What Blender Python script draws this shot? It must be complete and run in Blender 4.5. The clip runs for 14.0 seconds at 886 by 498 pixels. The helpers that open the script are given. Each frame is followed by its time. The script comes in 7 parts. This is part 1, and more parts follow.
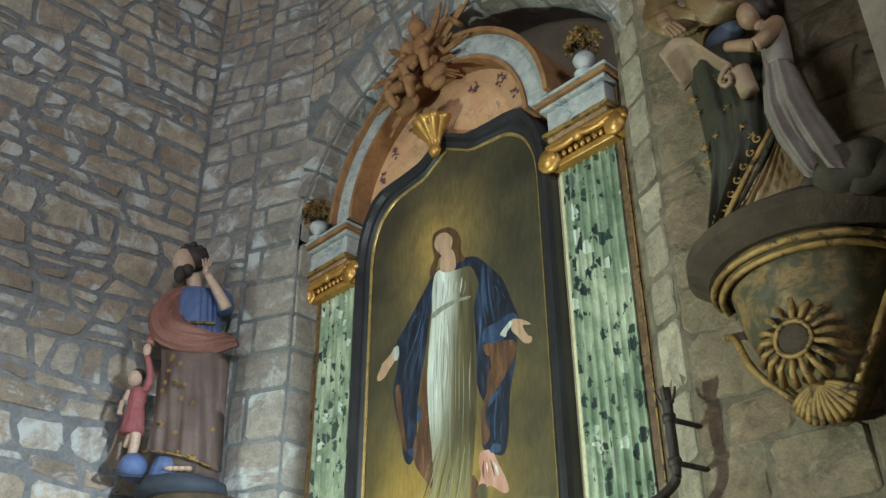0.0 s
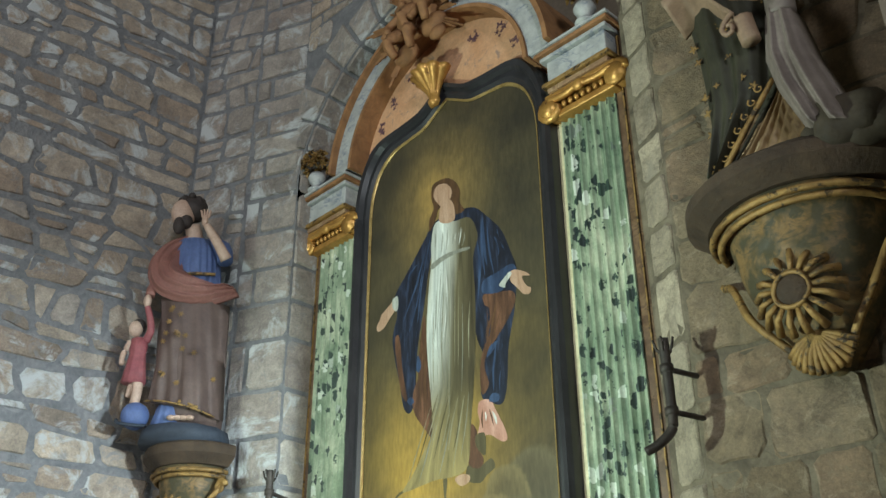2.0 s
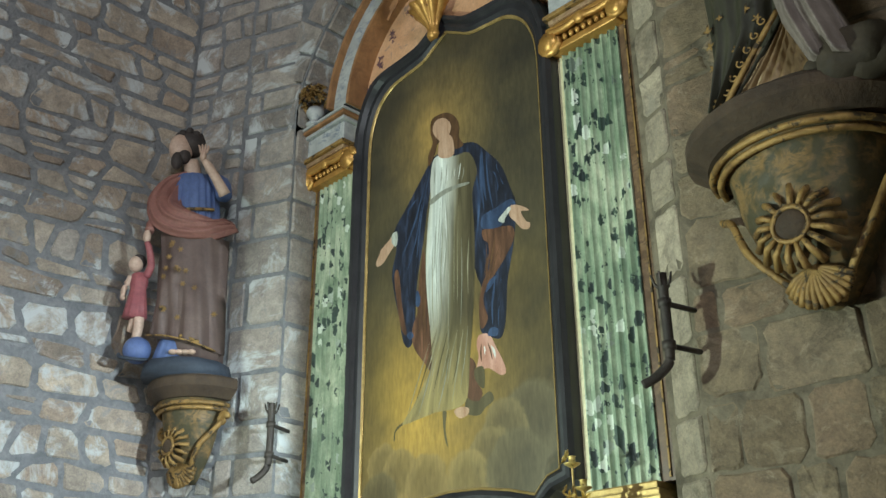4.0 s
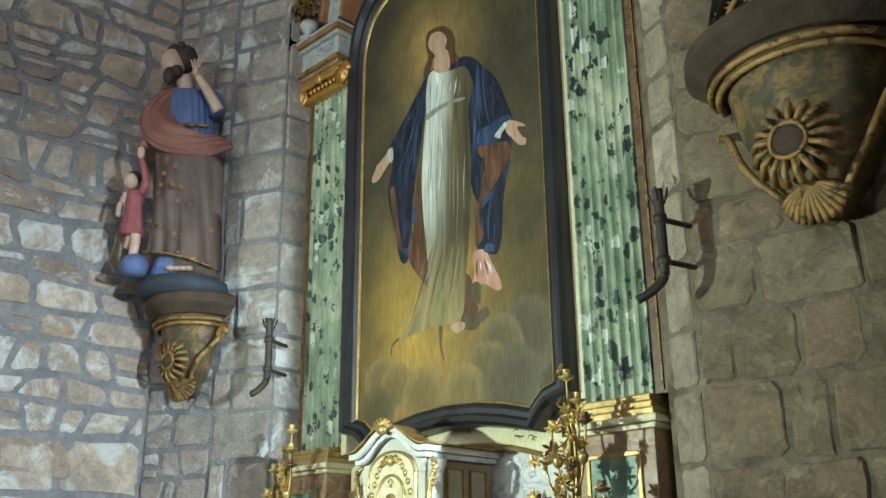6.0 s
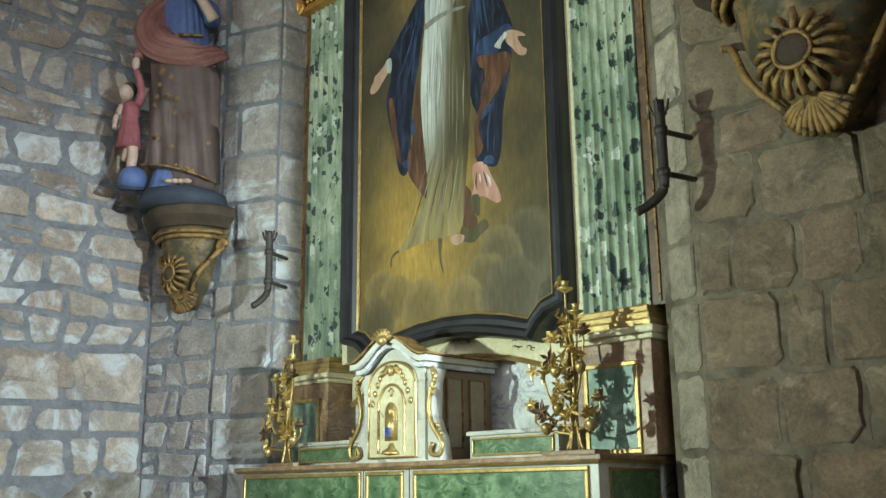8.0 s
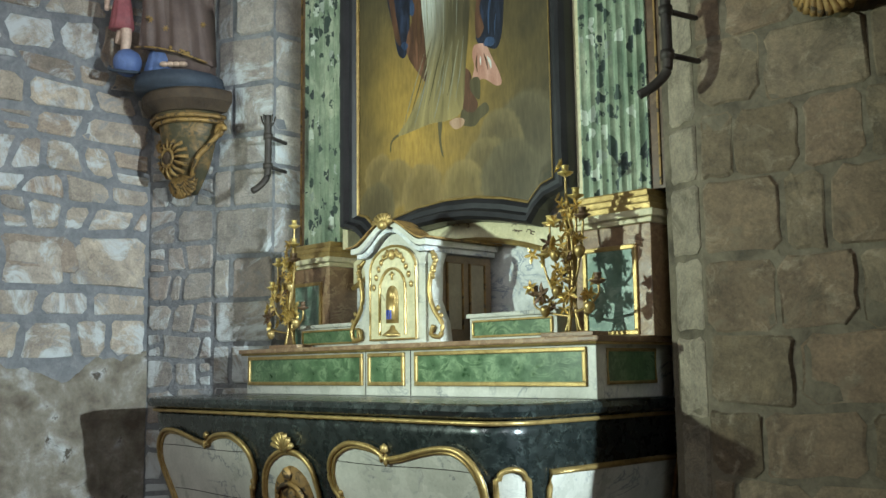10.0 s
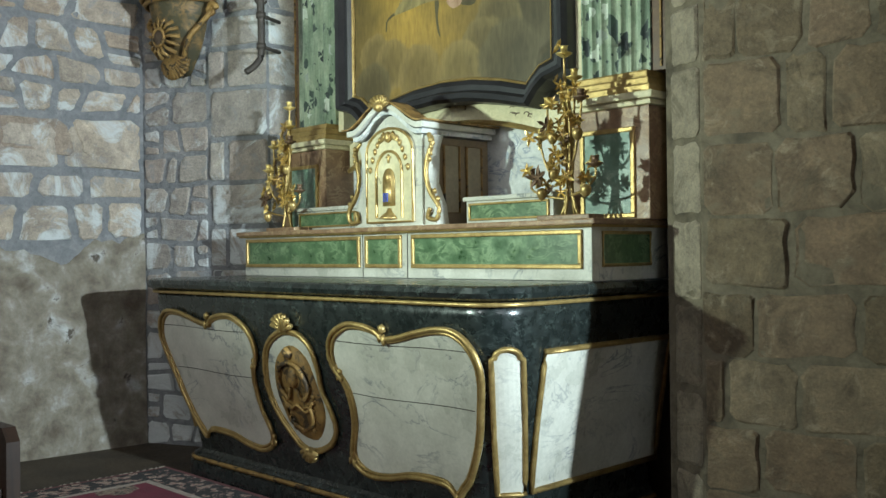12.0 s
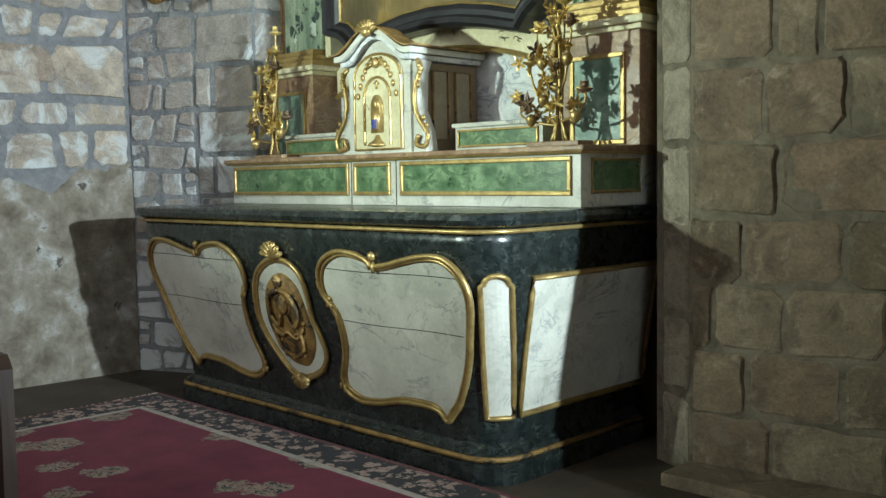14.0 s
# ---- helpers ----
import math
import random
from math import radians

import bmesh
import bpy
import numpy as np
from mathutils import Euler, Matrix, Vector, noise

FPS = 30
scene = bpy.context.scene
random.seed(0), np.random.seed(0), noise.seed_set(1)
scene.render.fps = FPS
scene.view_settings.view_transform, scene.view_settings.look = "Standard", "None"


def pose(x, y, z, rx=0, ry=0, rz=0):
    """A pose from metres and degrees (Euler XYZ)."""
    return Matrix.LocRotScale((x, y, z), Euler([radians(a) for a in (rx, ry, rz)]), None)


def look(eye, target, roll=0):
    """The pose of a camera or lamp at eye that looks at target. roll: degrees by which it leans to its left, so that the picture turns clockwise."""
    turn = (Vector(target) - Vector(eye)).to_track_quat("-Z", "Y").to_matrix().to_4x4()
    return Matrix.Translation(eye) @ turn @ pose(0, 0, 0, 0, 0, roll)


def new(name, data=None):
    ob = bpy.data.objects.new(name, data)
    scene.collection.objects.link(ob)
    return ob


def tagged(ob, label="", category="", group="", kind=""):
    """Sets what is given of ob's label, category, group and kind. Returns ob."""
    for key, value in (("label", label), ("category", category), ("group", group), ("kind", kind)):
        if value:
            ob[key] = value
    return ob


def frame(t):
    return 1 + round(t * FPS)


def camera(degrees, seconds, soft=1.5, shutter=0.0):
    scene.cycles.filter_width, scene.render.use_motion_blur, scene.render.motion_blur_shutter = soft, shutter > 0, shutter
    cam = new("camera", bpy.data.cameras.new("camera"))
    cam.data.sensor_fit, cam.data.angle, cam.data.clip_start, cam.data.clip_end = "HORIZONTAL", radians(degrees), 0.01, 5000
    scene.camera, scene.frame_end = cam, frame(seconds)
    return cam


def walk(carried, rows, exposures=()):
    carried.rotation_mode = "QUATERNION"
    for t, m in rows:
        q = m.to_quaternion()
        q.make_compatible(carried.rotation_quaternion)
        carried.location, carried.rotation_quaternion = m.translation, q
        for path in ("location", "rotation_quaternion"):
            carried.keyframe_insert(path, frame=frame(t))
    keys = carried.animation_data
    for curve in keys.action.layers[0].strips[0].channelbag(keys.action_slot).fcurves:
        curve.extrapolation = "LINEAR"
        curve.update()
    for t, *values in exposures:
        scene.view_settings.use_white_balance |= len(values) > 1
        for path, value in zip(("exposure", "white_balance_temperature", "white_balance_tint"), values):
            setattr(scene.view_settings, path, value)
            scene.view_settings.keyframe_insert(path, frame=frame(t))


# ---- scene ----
cam = camera(49.52, 14.0)
EYE = (0.0, 0.0, 1.13)
# a tilting camera on one spot: seconds and the three turns in degrees
ROWS = [
    (0.0, 121.01, 0.25, 46.02),
    (0.5, 120.50, 0.28, 45.99),
    (1.0, 119.76, 0.26, 45.95),
    (1.5, 119.06, 0.29, 45.98),
    (2.0, 118.09, 0.30, 45.99),
    (2.5, 117.14, 0.33, 46.01),
    (3.0, 116.16, 0.34, 46.03),
    (5.5, 110.69, 0.47, 45.80),
    (6.0, 109.23, 0.54, 45.78),
    (6.5, 108.00, 0.56, 45.74),
    (7.0, 106.77, 0.59, 45.74),
    (7.5, 105.52, 0.61, 45.75),
    (8.0, 104.01, 0.62, 45.76),
    (10.5, 95.42, 0.74, 45.80),
    (11.0, 93.76, 0.70, 45.80),
    (11.5, 91.99, 0.70, 45.74),
    (12.0, 90.15, 0.71, 45.59),
    (12.5, 88.87, 0.68, 45.30),
    (13.0, 87.42, 0.86, 45.13),
    (13.5, 86.56, 0.86, 45.04),
    (14.0, 85.80, 0.90, 44.93),
]
walk(cam, [(t, pose(*EYE, rx, ry, rz)) for t, rx, ry, rz in ROWS], exposures=[(0.0, 0.03), (3.0, 0.05), (7.5, -0.19), (10.5, -0.34), (14.0, -0.25)])

# ---- light ----
world = bpy.data.worlds.new("world")
scene.world = world
world.use_nodes = True
world.node_tree.nodes["Background"].inputs[0].default_value = (0.60, 0.66, 0.74, 1)
world.node_tree.nodes["Background"].inputs[1].default_value = 0.36


def area(name, eye, target, sx, sy, watts, colour, spread=180):
    d = bpy.data.lights.new(name, "AREA")
    d.shape, d.size, d.size_y, d.energy, d.color = "RECTANGLE", sx, sy, watts, colour
    d.spread = radians(spread)
    ob = new(name, d)
    ob.matrix_world = look(eye, target)
    return ob


def spot(name, eye, target, watts, colour, cone, blend, radius):
    d = bpy.data.lights.new(name, "SPOT")
    d.energy, d.color, d.spot_size, d.spot_blend, d.shadow_soft_size = watts, colour, radians(cone), blend, radius
    ob = new(name, d)
    ob.matrix_world = look(eye, target)
    return ob


# unseen fills added behind the camera, and the two small spotlights of the chapel
area("fill_light", (-2.6, -7.4, 4.6), (-3.6, 3.0, 3.0), 1.4, 3.0, 225, (0.90, 0.98, 0.99))
area("fill_light", (6.45, -4.0, 4.6), (-5.4, 1.8, 4.9), 1.4, 3.0, 78, (0.88, 0.95, 1.0), 60)
spot("spot_light", (3.2, 2.15, 1.95), (-5.4, 2.45, 1.30), 3900, (0.74, 0.93, 1.0), 40, 1.0, 0.05)
spot("spot_light", (-3.68, -0.1, 1.62), (-2.42, 3.2, 2.78), 620, (0.78, 1.0, 0.87), 104, 1.0, 0.05)


# ---- materials ----
def tree(name):
    m = bpy.data.materials.new(name)
    m.use_nodes = True
    return m, m.node_tree.nodes, m.node_tree.links, m.node_tree.nodes["Principled BSDF"]


def noise_node(n, l, coord, scale, detail=6, rough=0.6, distort=0.0, stretch=None):
    tex = n.new("ShaderNodeTexNoise")
    tex.inputs["Scale"].default_value = scale
    tex.inputs["Detail"].default_value = detail
    tex.inputs["Roughness"].default_value = rough
    tex.inputs["Distortion"].default_value = distort
    if stretch:
        mp = n.new("ShaderNodeMapping")
        mp.inputs["Scale"].default_value = stretch
        l.new(coord, mp.inputs[0])
        l.new(mp.outputs[0], tex.inputs["Vector"])
    else:
        l.new(coord, tex.inputs["Vector"])
    return tex


def ramp(n, l, src, stops):
    r = n.new("ShaderNodeValToRGB")
    e = r.color_ramp.elements
    while len(e) < len(stops):
        e.new(0.5)
    for k, (p, c) in enumerate(stops):
        e[k].position, e[k].color = p, (*c, 1)
    l.new(src, r.inputs[0])
    return r


def mixed(n, l, fac, a, b, mode="MIX"):
    x = n.new("ShaderNodeMix")
    x.data_type, x.blend_type = "RGBA", mode
    for src, sock in ((fac, x.inputs["Factor"]), (a, x.inputs["A"]), (b, x.inputs["B"])):
        if isinstance(src, (int, float)):
            sock.default_value = src
        elif isinstance(src, tuple):
            sock.default_value = (*src, 1)
        else:
            l.new(src, sock)
    return x.outputs["Result"]


def bumped(n, l, b, height, strength, distance):
    bp = n.new("ShaderNodeBump")
    bp.inputs["Strength"].default_value = strength
    bp.inputs["Distance"].default_value = distance
    l.new(height, bp.inputs["Height"])
    l.new(bp.outputs[0], b.inputs["Normal"])


def surface(name, stops, scale=8.0, rough=0.6, metal=0.0, bump=0.3, distance=0.004, grain=60.0, wear=None, distort=0.4,
            stretch=None, rough_to=None, coat=0.0):
    """A painted or natural surface: broad colour drift, fine grain, optional worn patches."""
    m, n, l, b = tree(name)
    co = n.new("ShaderNodeTexCoord").outputs["Object"]
    big = noise_node(n, l, co, scale, 6, 0.6, distort, stretch)
    fine = noise_node(n, l, co, grain, 5, 0.7)
    col = ramp(n, l, big.outputs[0], stops).outputs[0]
    tone = ramp(n, l, fine.outputs[0], [(0.3, (0.72, 0.72, 0.72)), (0.7, (1.12, 1.12, 1.12))]).outputs[0]
    col = mixed(n, l, 0.8, col, tone, "MULTIPLY")
    if wear:
        spots = noise_node(n, l, co, wear[1], 8, 0.7, 0.6)
        k = ramp(n, l, spots.outputs[0], [(wear[2], (0, 0, 0)), (wear[2] + 0.05, (1, 1, 1))]).outputs[0]
        col = mixed(n, l, k, col, wear[0])
    l.new(col, b.inputs["Base Color"])
    r = ramp(n, l, fine.outputs[0], [(0.25, (rough * 0.8,) * 3), (0.75, ((rough_to or min(1, rough * 1.25)),) * 3)])
    l.new(r.outputs[0], b.inputs["Roughness"])
    b.inputs["Metallic"].default_value = metal
    b.inputs["Coat Weight"].default_value = coat
    b.inputs["Coat Roughness"].default_value = 0.15
    add = n.new("ShaderNodeMath")
    l.new(big.outputs[0], add.inputs[0])
    l.new(fine.outputs[0], add.inputs[1])
    bumped(n, l, b, add.outputs[0], bump, distance)
    return m


def stone_material(name, island, palette, pale=0.0, stain=False):
    """Hewn granite: each stone its own tint, speckled grain, whitewash remains low on the wall."""
    m, n, l, b = tree(name)
    geo = n.new("ShaderNodeNewGeometry")
    co = geo.outputs["Position"]
    rnd = geo.outputs["Random Per Island"] if island else n.new("ShaderNodeObjectInfo").outputs["Random"]
    col = ramp(n, l, rnd, palette).outputs[0]
    big = noise_node(n, l, co, 11.0, 8, 0.72, 0.5)
    fine = noise_node(n, l, co, 80.0, 4, 0.8)
    mid = noise_node(n, l, co, 28.0, 5, 0.7)
    col = mixed(n, l, 0.85, col, ramp(n, l, big.outputs[0], [(0.28, (0.52, 0.50, 0.50)), (0.72, (1.32, 1.26, 1.16))]).outputs[0], "MULTIPLY")
    broad = noise_node(n, l, co, 2.3, 4, 0.6, 0.4)
    col = mixed(n, l, 0.9, col, ramp(n, l, broad.outputs[0], [(0.3, (0.70, 0.69, 0.68)), (0.7, (1.18, 1.17, 1.14))]).outputs[0], "MULTIPLY")
    col = mixed(n, l, 0.75, col, ramp(n, l, fine.outputs[0], [(0.32, (0.68, 0.68, 0.69)), (0.66, (1.22, 1.2, 1.18))]).outputs[0], "MULTIPLY")
    smear = noise_node(n, l, co, 7.5, 8, 0.72, 0.9)
    col = mixed(n, l, ramp(n, l, smear.outputs[0], [(0.54, (0, 0, 0)), (0.66, (0.75, 0.75, 0.75))]).outputs[0], col, tuple(0.82 * c for c in palette[1][1]) if stain else (0.23, 0.228, 0.228))
    if stain:
        soot = noise_node(n, l, co, 4.5, 9, 0.75, 1.0)
        col = mixed(n, l, ramp(n, l, soot.outputs[0], [(0.50, (0, 0, 0)), (0.68, (0.8, 0.8, 0.8))]).outputs[0], col, (0.075, 0.058, 0.038))
        bare = noise_node(n, l, co, 9.0, 8, 0.75, 0.6)
        col = mixed(n, l, ramp(n, l, bare.outputs[0], [(0.55, (0, 0, 0)), (0.66, (0.6, 0.6, 0.6))]).outputs[0], col, (0.38, 0.305, 0.215))
    if pale:
        wash = noise_node(n, l, co, 3.2, 8, 0.7, 0.8)
        sep = n.new("ShaderNodeSeparateXYZ")
        l.new(co, sep.inputs[0])
        low = n.new("ShaderNodeMapRange")
        low.inputs["From Min"].default_value, low.inputs["From Max"].default_value = 0.2, 1.7
        low.inputs["To Min"].default_value, low.inputs["To Max"].default_value = 0.14, 0.0
        l.new(sep.outputs["Z"], low.inputs["Value"])
        both = n.new("ShaderNodeMath")
        l.new(wash.outputs[0], both.inputs[0])
        l.new(low.outputs[0], both.inputs[1])
        k = ramp(n, l, both.outputs[0], [(0.60 - pale, (0, 0, 0)), (0.70 - pale, (1, 1, 1))]).outputs[0]
        col = mixed(n, l, k, col, (0.50, 0.51, 0.50))
    l.new(col, b.inputs["Base Color"])
    b.inputs["Roughness"].default_value = 0.92
    add = n.new("ShaderNodeMath")
    l.new(mid.outputs[0], add.inputs[0])
    l.new(fine.outputs[0], add.inputs[1])
    bumped(n, l, b, add.outputs[0], 0.8, 0.011)
    return m


def marble(name, base, vein, scale=3.0, sharp=0.03, rough=0.3, coat=0.3, second=None):
    """Painted marble: warped veins over a drifting ground."""
    m, n, l, b = tree(name)
    co = n.new("ShaderNodeTexCoord").outputs["Object"]
    warp = noise_node(n, l, co, scale, 7, 0.62, 1.6, (1, 1, 1.7))
    drift = noise_node(n, l, co, scale * 2.3, 5, 0.6)
    v = ramp(n, l, warp.outputs[0], [(0.5 - sharp * 2.2, (0, 0, 0)), (0.5, (1, 1, 1)), (0.5 + sharp, (0, 0, 0))]).outputs[0]
    ground = ramp(n, l, drift.outputs[0], [(0.3, tuple(c * 0.78 for c in base)), (0.7, second or tuple(min(1, c * 1.12) for c in base))]).outputs[0]
    gate = ramp(n, l, noise_node(n, l, co, scale * 1.3, 3).outputs[0], [(0.42, (0, 0, 0)), (0.6, (1, 1, 1))]).outputs[0]
    k = mixed(n, l, 1.0, v, gate, "MULTIPLY")
    col = mixed(n, l, k, ground, vein)
    fine = noise_node(n, l, co, 70, 4, 0.7)
    col = mixed(n, l, 0.5, col, ramp(n, l, fine.outputs[0], [(0.3, (0.75, 0.75, 0.75)), (0.7, (1.1, 1.1, 1.1))]).outputs[0], "MULTIPLY")
    l.new(col, b.inputs["Base Color"])
    l.new(ramp(n, l, drift.outputs[0], [(0.3, (rough * 0.7,) * 3), (0.7, (min(1, rough * 1.5),) * 3)]).outputs[0], b.inputs["Roughness"])
    b.inputs["Coat Weight"].default_value = coat
    b.inputs["Coat Roughness"].default_value = 0.12
    bumped(n, l, b, fine.outputs[0], 0.15, 0.002)
    return m


TAN = [(0.0, (0.27, 0.225, 0.19)), (0.25, (0.42, 0.335, 0.265)), (0.5, (0.36, 0.315, 0.27)), (0.75, (0.46, 0.39, 0.315)), (1.0, (0.39, 0.355, 0.325))]
GREY = [(0.0, (0.28, 0.255, 0.235)), (0.4, (0.365, 0.335, 0.31)), (0.7, (0.32, 0.275, 0.25)), (1.0, (0.42, 0.395, 0.36))]
OCHRE = [(0.0, (0.17, 0.128, 0.083)), (0.4, (0.25, 0.196, 0.132)), (0.7, (0.235, 0.165, 0.112)), (1.0, (0.285, 0.235, 0.163))]
STONE_WEST = stone_material("stone_rubble", False, TAN, 0.085)
STONE_DIAG = stone_material("stone_granite", False, GREY, 0.075)
STONE_EAST = stone_material("stone_ashlar", False, OCHRE, 0.0, True)
LIMEWASH = surface("stained_limewash", [(0.30, (0.10, 0.078, 0.055)), (0.45, (0.18, 0.15, 0.112)), (0.56, (0.245, 0.215, 0.172)), (0.72, (0.44, 0.43, 0.41))], 6.5, 0.95, 0, 0.9, 0.014, 34, ((0.075, 0.06, 0.045), 6.5, 0.62), 0.25)
# paler copy of the east stone: the left spot's light put into its colour
STONE_STRIP_LIT = stone_material("stone_return_lit", False, [(0.0, (0.25, 0.212, 0.16)), (0.5, (0.33, 0.285, 0.22)), (1.0, (0.40, 0.35, 0.275))], 0.0, True)
STONE_LOOSE = stone_material("stone_far", True, TAN, 0.0)
MORTAR = surface("lime_mortar", [(0.25, (0.15, 0.15, 0.155)), (0.5, (0.21, 0.21, 0.215)), (0.75, (0.30, 0.29, 0.28))], 8, 0.95, 0, 1.0, 0.02, 45, None, 1.0)
DARK_MORTAR = surface("dark_mortar", [(0.3, (0.07, 0.055, 0.037)), (0.5, (0.155, 0.124, 0.083)), (0.75, (0.24, 0.195, 0.135))], 9, 0.95, 0, 0.8, 0.012, 50)
PLASTER = surface("old_plaster", [(0.3, (0.16, 0.12, 0.09)), (0.7, (0.26, 0.21, 0.16))], 2.5, 0.95, 0, 0.5, 0.006, 40)
FLAGS = surface("stone_floor", [(0.3, (0.030, 0.020, 0.012)), (0.7, (0.075, 0.052, 0.031))], 4, 0.7, 0, 0.4, 0.006, 50)
BLACK_MARBLE = marble("dark_green_marble", (0.010, 0.014, 0.013), (0.06, 0.075, 0.068), 11.0, 0.018, 0.26, 0.2, (0.016, 0.021, 0.020))
WHITE_MARBLE = marble("white_marble_paint", (0.56, 0.545, 0.465), (0.19, 0.20, 0.21), 2.1, 0.012, 0.3, 0.3, (0.66, 0.64, 0.56))
BLUE_MARBLE = marble("bluish_marble_paint", (0.62, 0.62, 0.60), (0.20, 0.24, 0.33), 6.0, 0.03, 0.4, 0.15, (0.74, 0.74, 0.72))
# darker copy of the bluish marble: weaker light up high put into the colour
BLUE_MARBLE_DIM = marble("bluish_marble_paint_dim", (0.36, 0.365, 0.36), (0.14, 0.165, 0.22), 6.0, 0.03, 0.45, 0.1, (0.46, 0.46, 0.44))
GREEN_MARBLE = marble("green_marble_paint", (0.045, 0.10, 0.04), (0.20, 0.29, 0.15), 9.0, 0.07, 0.35, 0.3, (0.10, 0.18, 0.08))
TEAL_MARBLE = marble("teal_marble_paint", (0.10, 0.18, 0.13), (0.28, 0.36, 0.28), 7.0, 0.07, 0.35, 0.3, (0.16, 0.26, 0.19))
RED_MARBLE = marble("red_brown_marble_paint", (0.22, 0.12, 0.06), (0.40, 0.27, 0.15), 8.0, 0.05, 0.4, 0.2, (0.30, 0.18, 0.10))
DARK_BOARD = marble("dark_brown_marble_paint", (0.085, 0.045, 0.024), (0.20, 0.12, 0.06), 8.0, 0.05, 0.4, 0.2, (0.13, 0.072, 0.038))
TAUPE = surface("greyish_brown_paint", [(0.3, (0.25, 0.20, 0.125)), (0.7, (0.36, 0.30, 0.20))], 6, 0.5, 0, 0.2, 0.002, 50)
PINK_MARBLE = surface("pink_floral_paint", [(0.3, (0.50, 0.25, 0.125)), (0.7, (0.62, 0.36, 0.21))], 4, 0.6, 0, 0.2, 0.003, 50, ((0.30, 0.19, 0.14), 9, 0.60))
CREAM = surface("cream_paint", [(0.3, (0.56, 0.49, 0.29)), (0.7, (0.72, 0.65, 0.43))], 6, 0.5, 0, 0.2, 0.002, 50, ((0.15, 0.08, 0.05), 7, 0.67))
GOLD = surface("gilding", [(0.3, (0.30, 0.195, 0.065)), (0.7, (0.55, 0.385, 0.15))], 14, 0.38, 0.6, 0.3, 0.003, 70, ((0.14, 0.07, 0.03), 18, 0.64))
OLD_GOLD = surface("worn_gilding", [(0.3, (0.16, 0.085, 0.026)), (0.7, (0.40, 0.24, 0.075))], 12, 0.58, 0.3, 0.6, 0.006, 55, ((0.05, 0.032, 0.016), 14, 0.54))
BRIGHT_GOLD = surface("bright_gilding", [(0.3, (0.52, 0.36, 0.10)), (0.7, (0.80, 0.60, 0.24))], 14, 0.30, 0.6, 0.3, 0.003, 70, ((0.22, 0.12, 0.04), 18, 0.68))
BRONZE = surface("brown_bronze", [(0.3, (0.10, 0.055, 0.03)), (0.7, (0.20, 0.12, 0.07))], 14, 0.45, 0.4, 0.3, 0.003, 70)
WARM_GOLD = surface("reddish_gilding", [(0.3, (0.36, 0.17, 0.04)), (0.7, (0.62, 0.34, 0.09))], 11, 0.38, 0.5, 0.3, 0.003, 60, ((0.16, 0.06, 0.02), 15, 0.62))
TERRACOTTA = surface("orange_gilding", [(0.3, (0.19, 0.085, 0.034)), (0.7, (0.36, 0.175, 0.07))], 9, 0.75, 0.05, 0.6, 0.008, 45, ((0.13, 0.06, 0.03), 13, 0.66))
FRAME_BLACK = surface("black_lacquer", [(0.3, (0.010, 0.010, 0.012)), (0.7, (0.028, 0.027, 0.030))], 6, 0.42, 0, 0.15, 0.002, 60, None, 0.4, None, None, 0.1)
IRON = surface("wrought_iron", [(0.3, (0.03, 0.025, 0.022)), (0.7, (0.075, 0.06, 0.05))], 12, 0.6, 0.5, 0.5, 0.003, 70)
DUSTY = surface("dusty_dark_wood", [(0.3, (0.030, 0.017, 0.009)), (0.7, (0.085, 0.053, 0.030))], 7, 0.85, 0, 0.7, 0.008, 45)


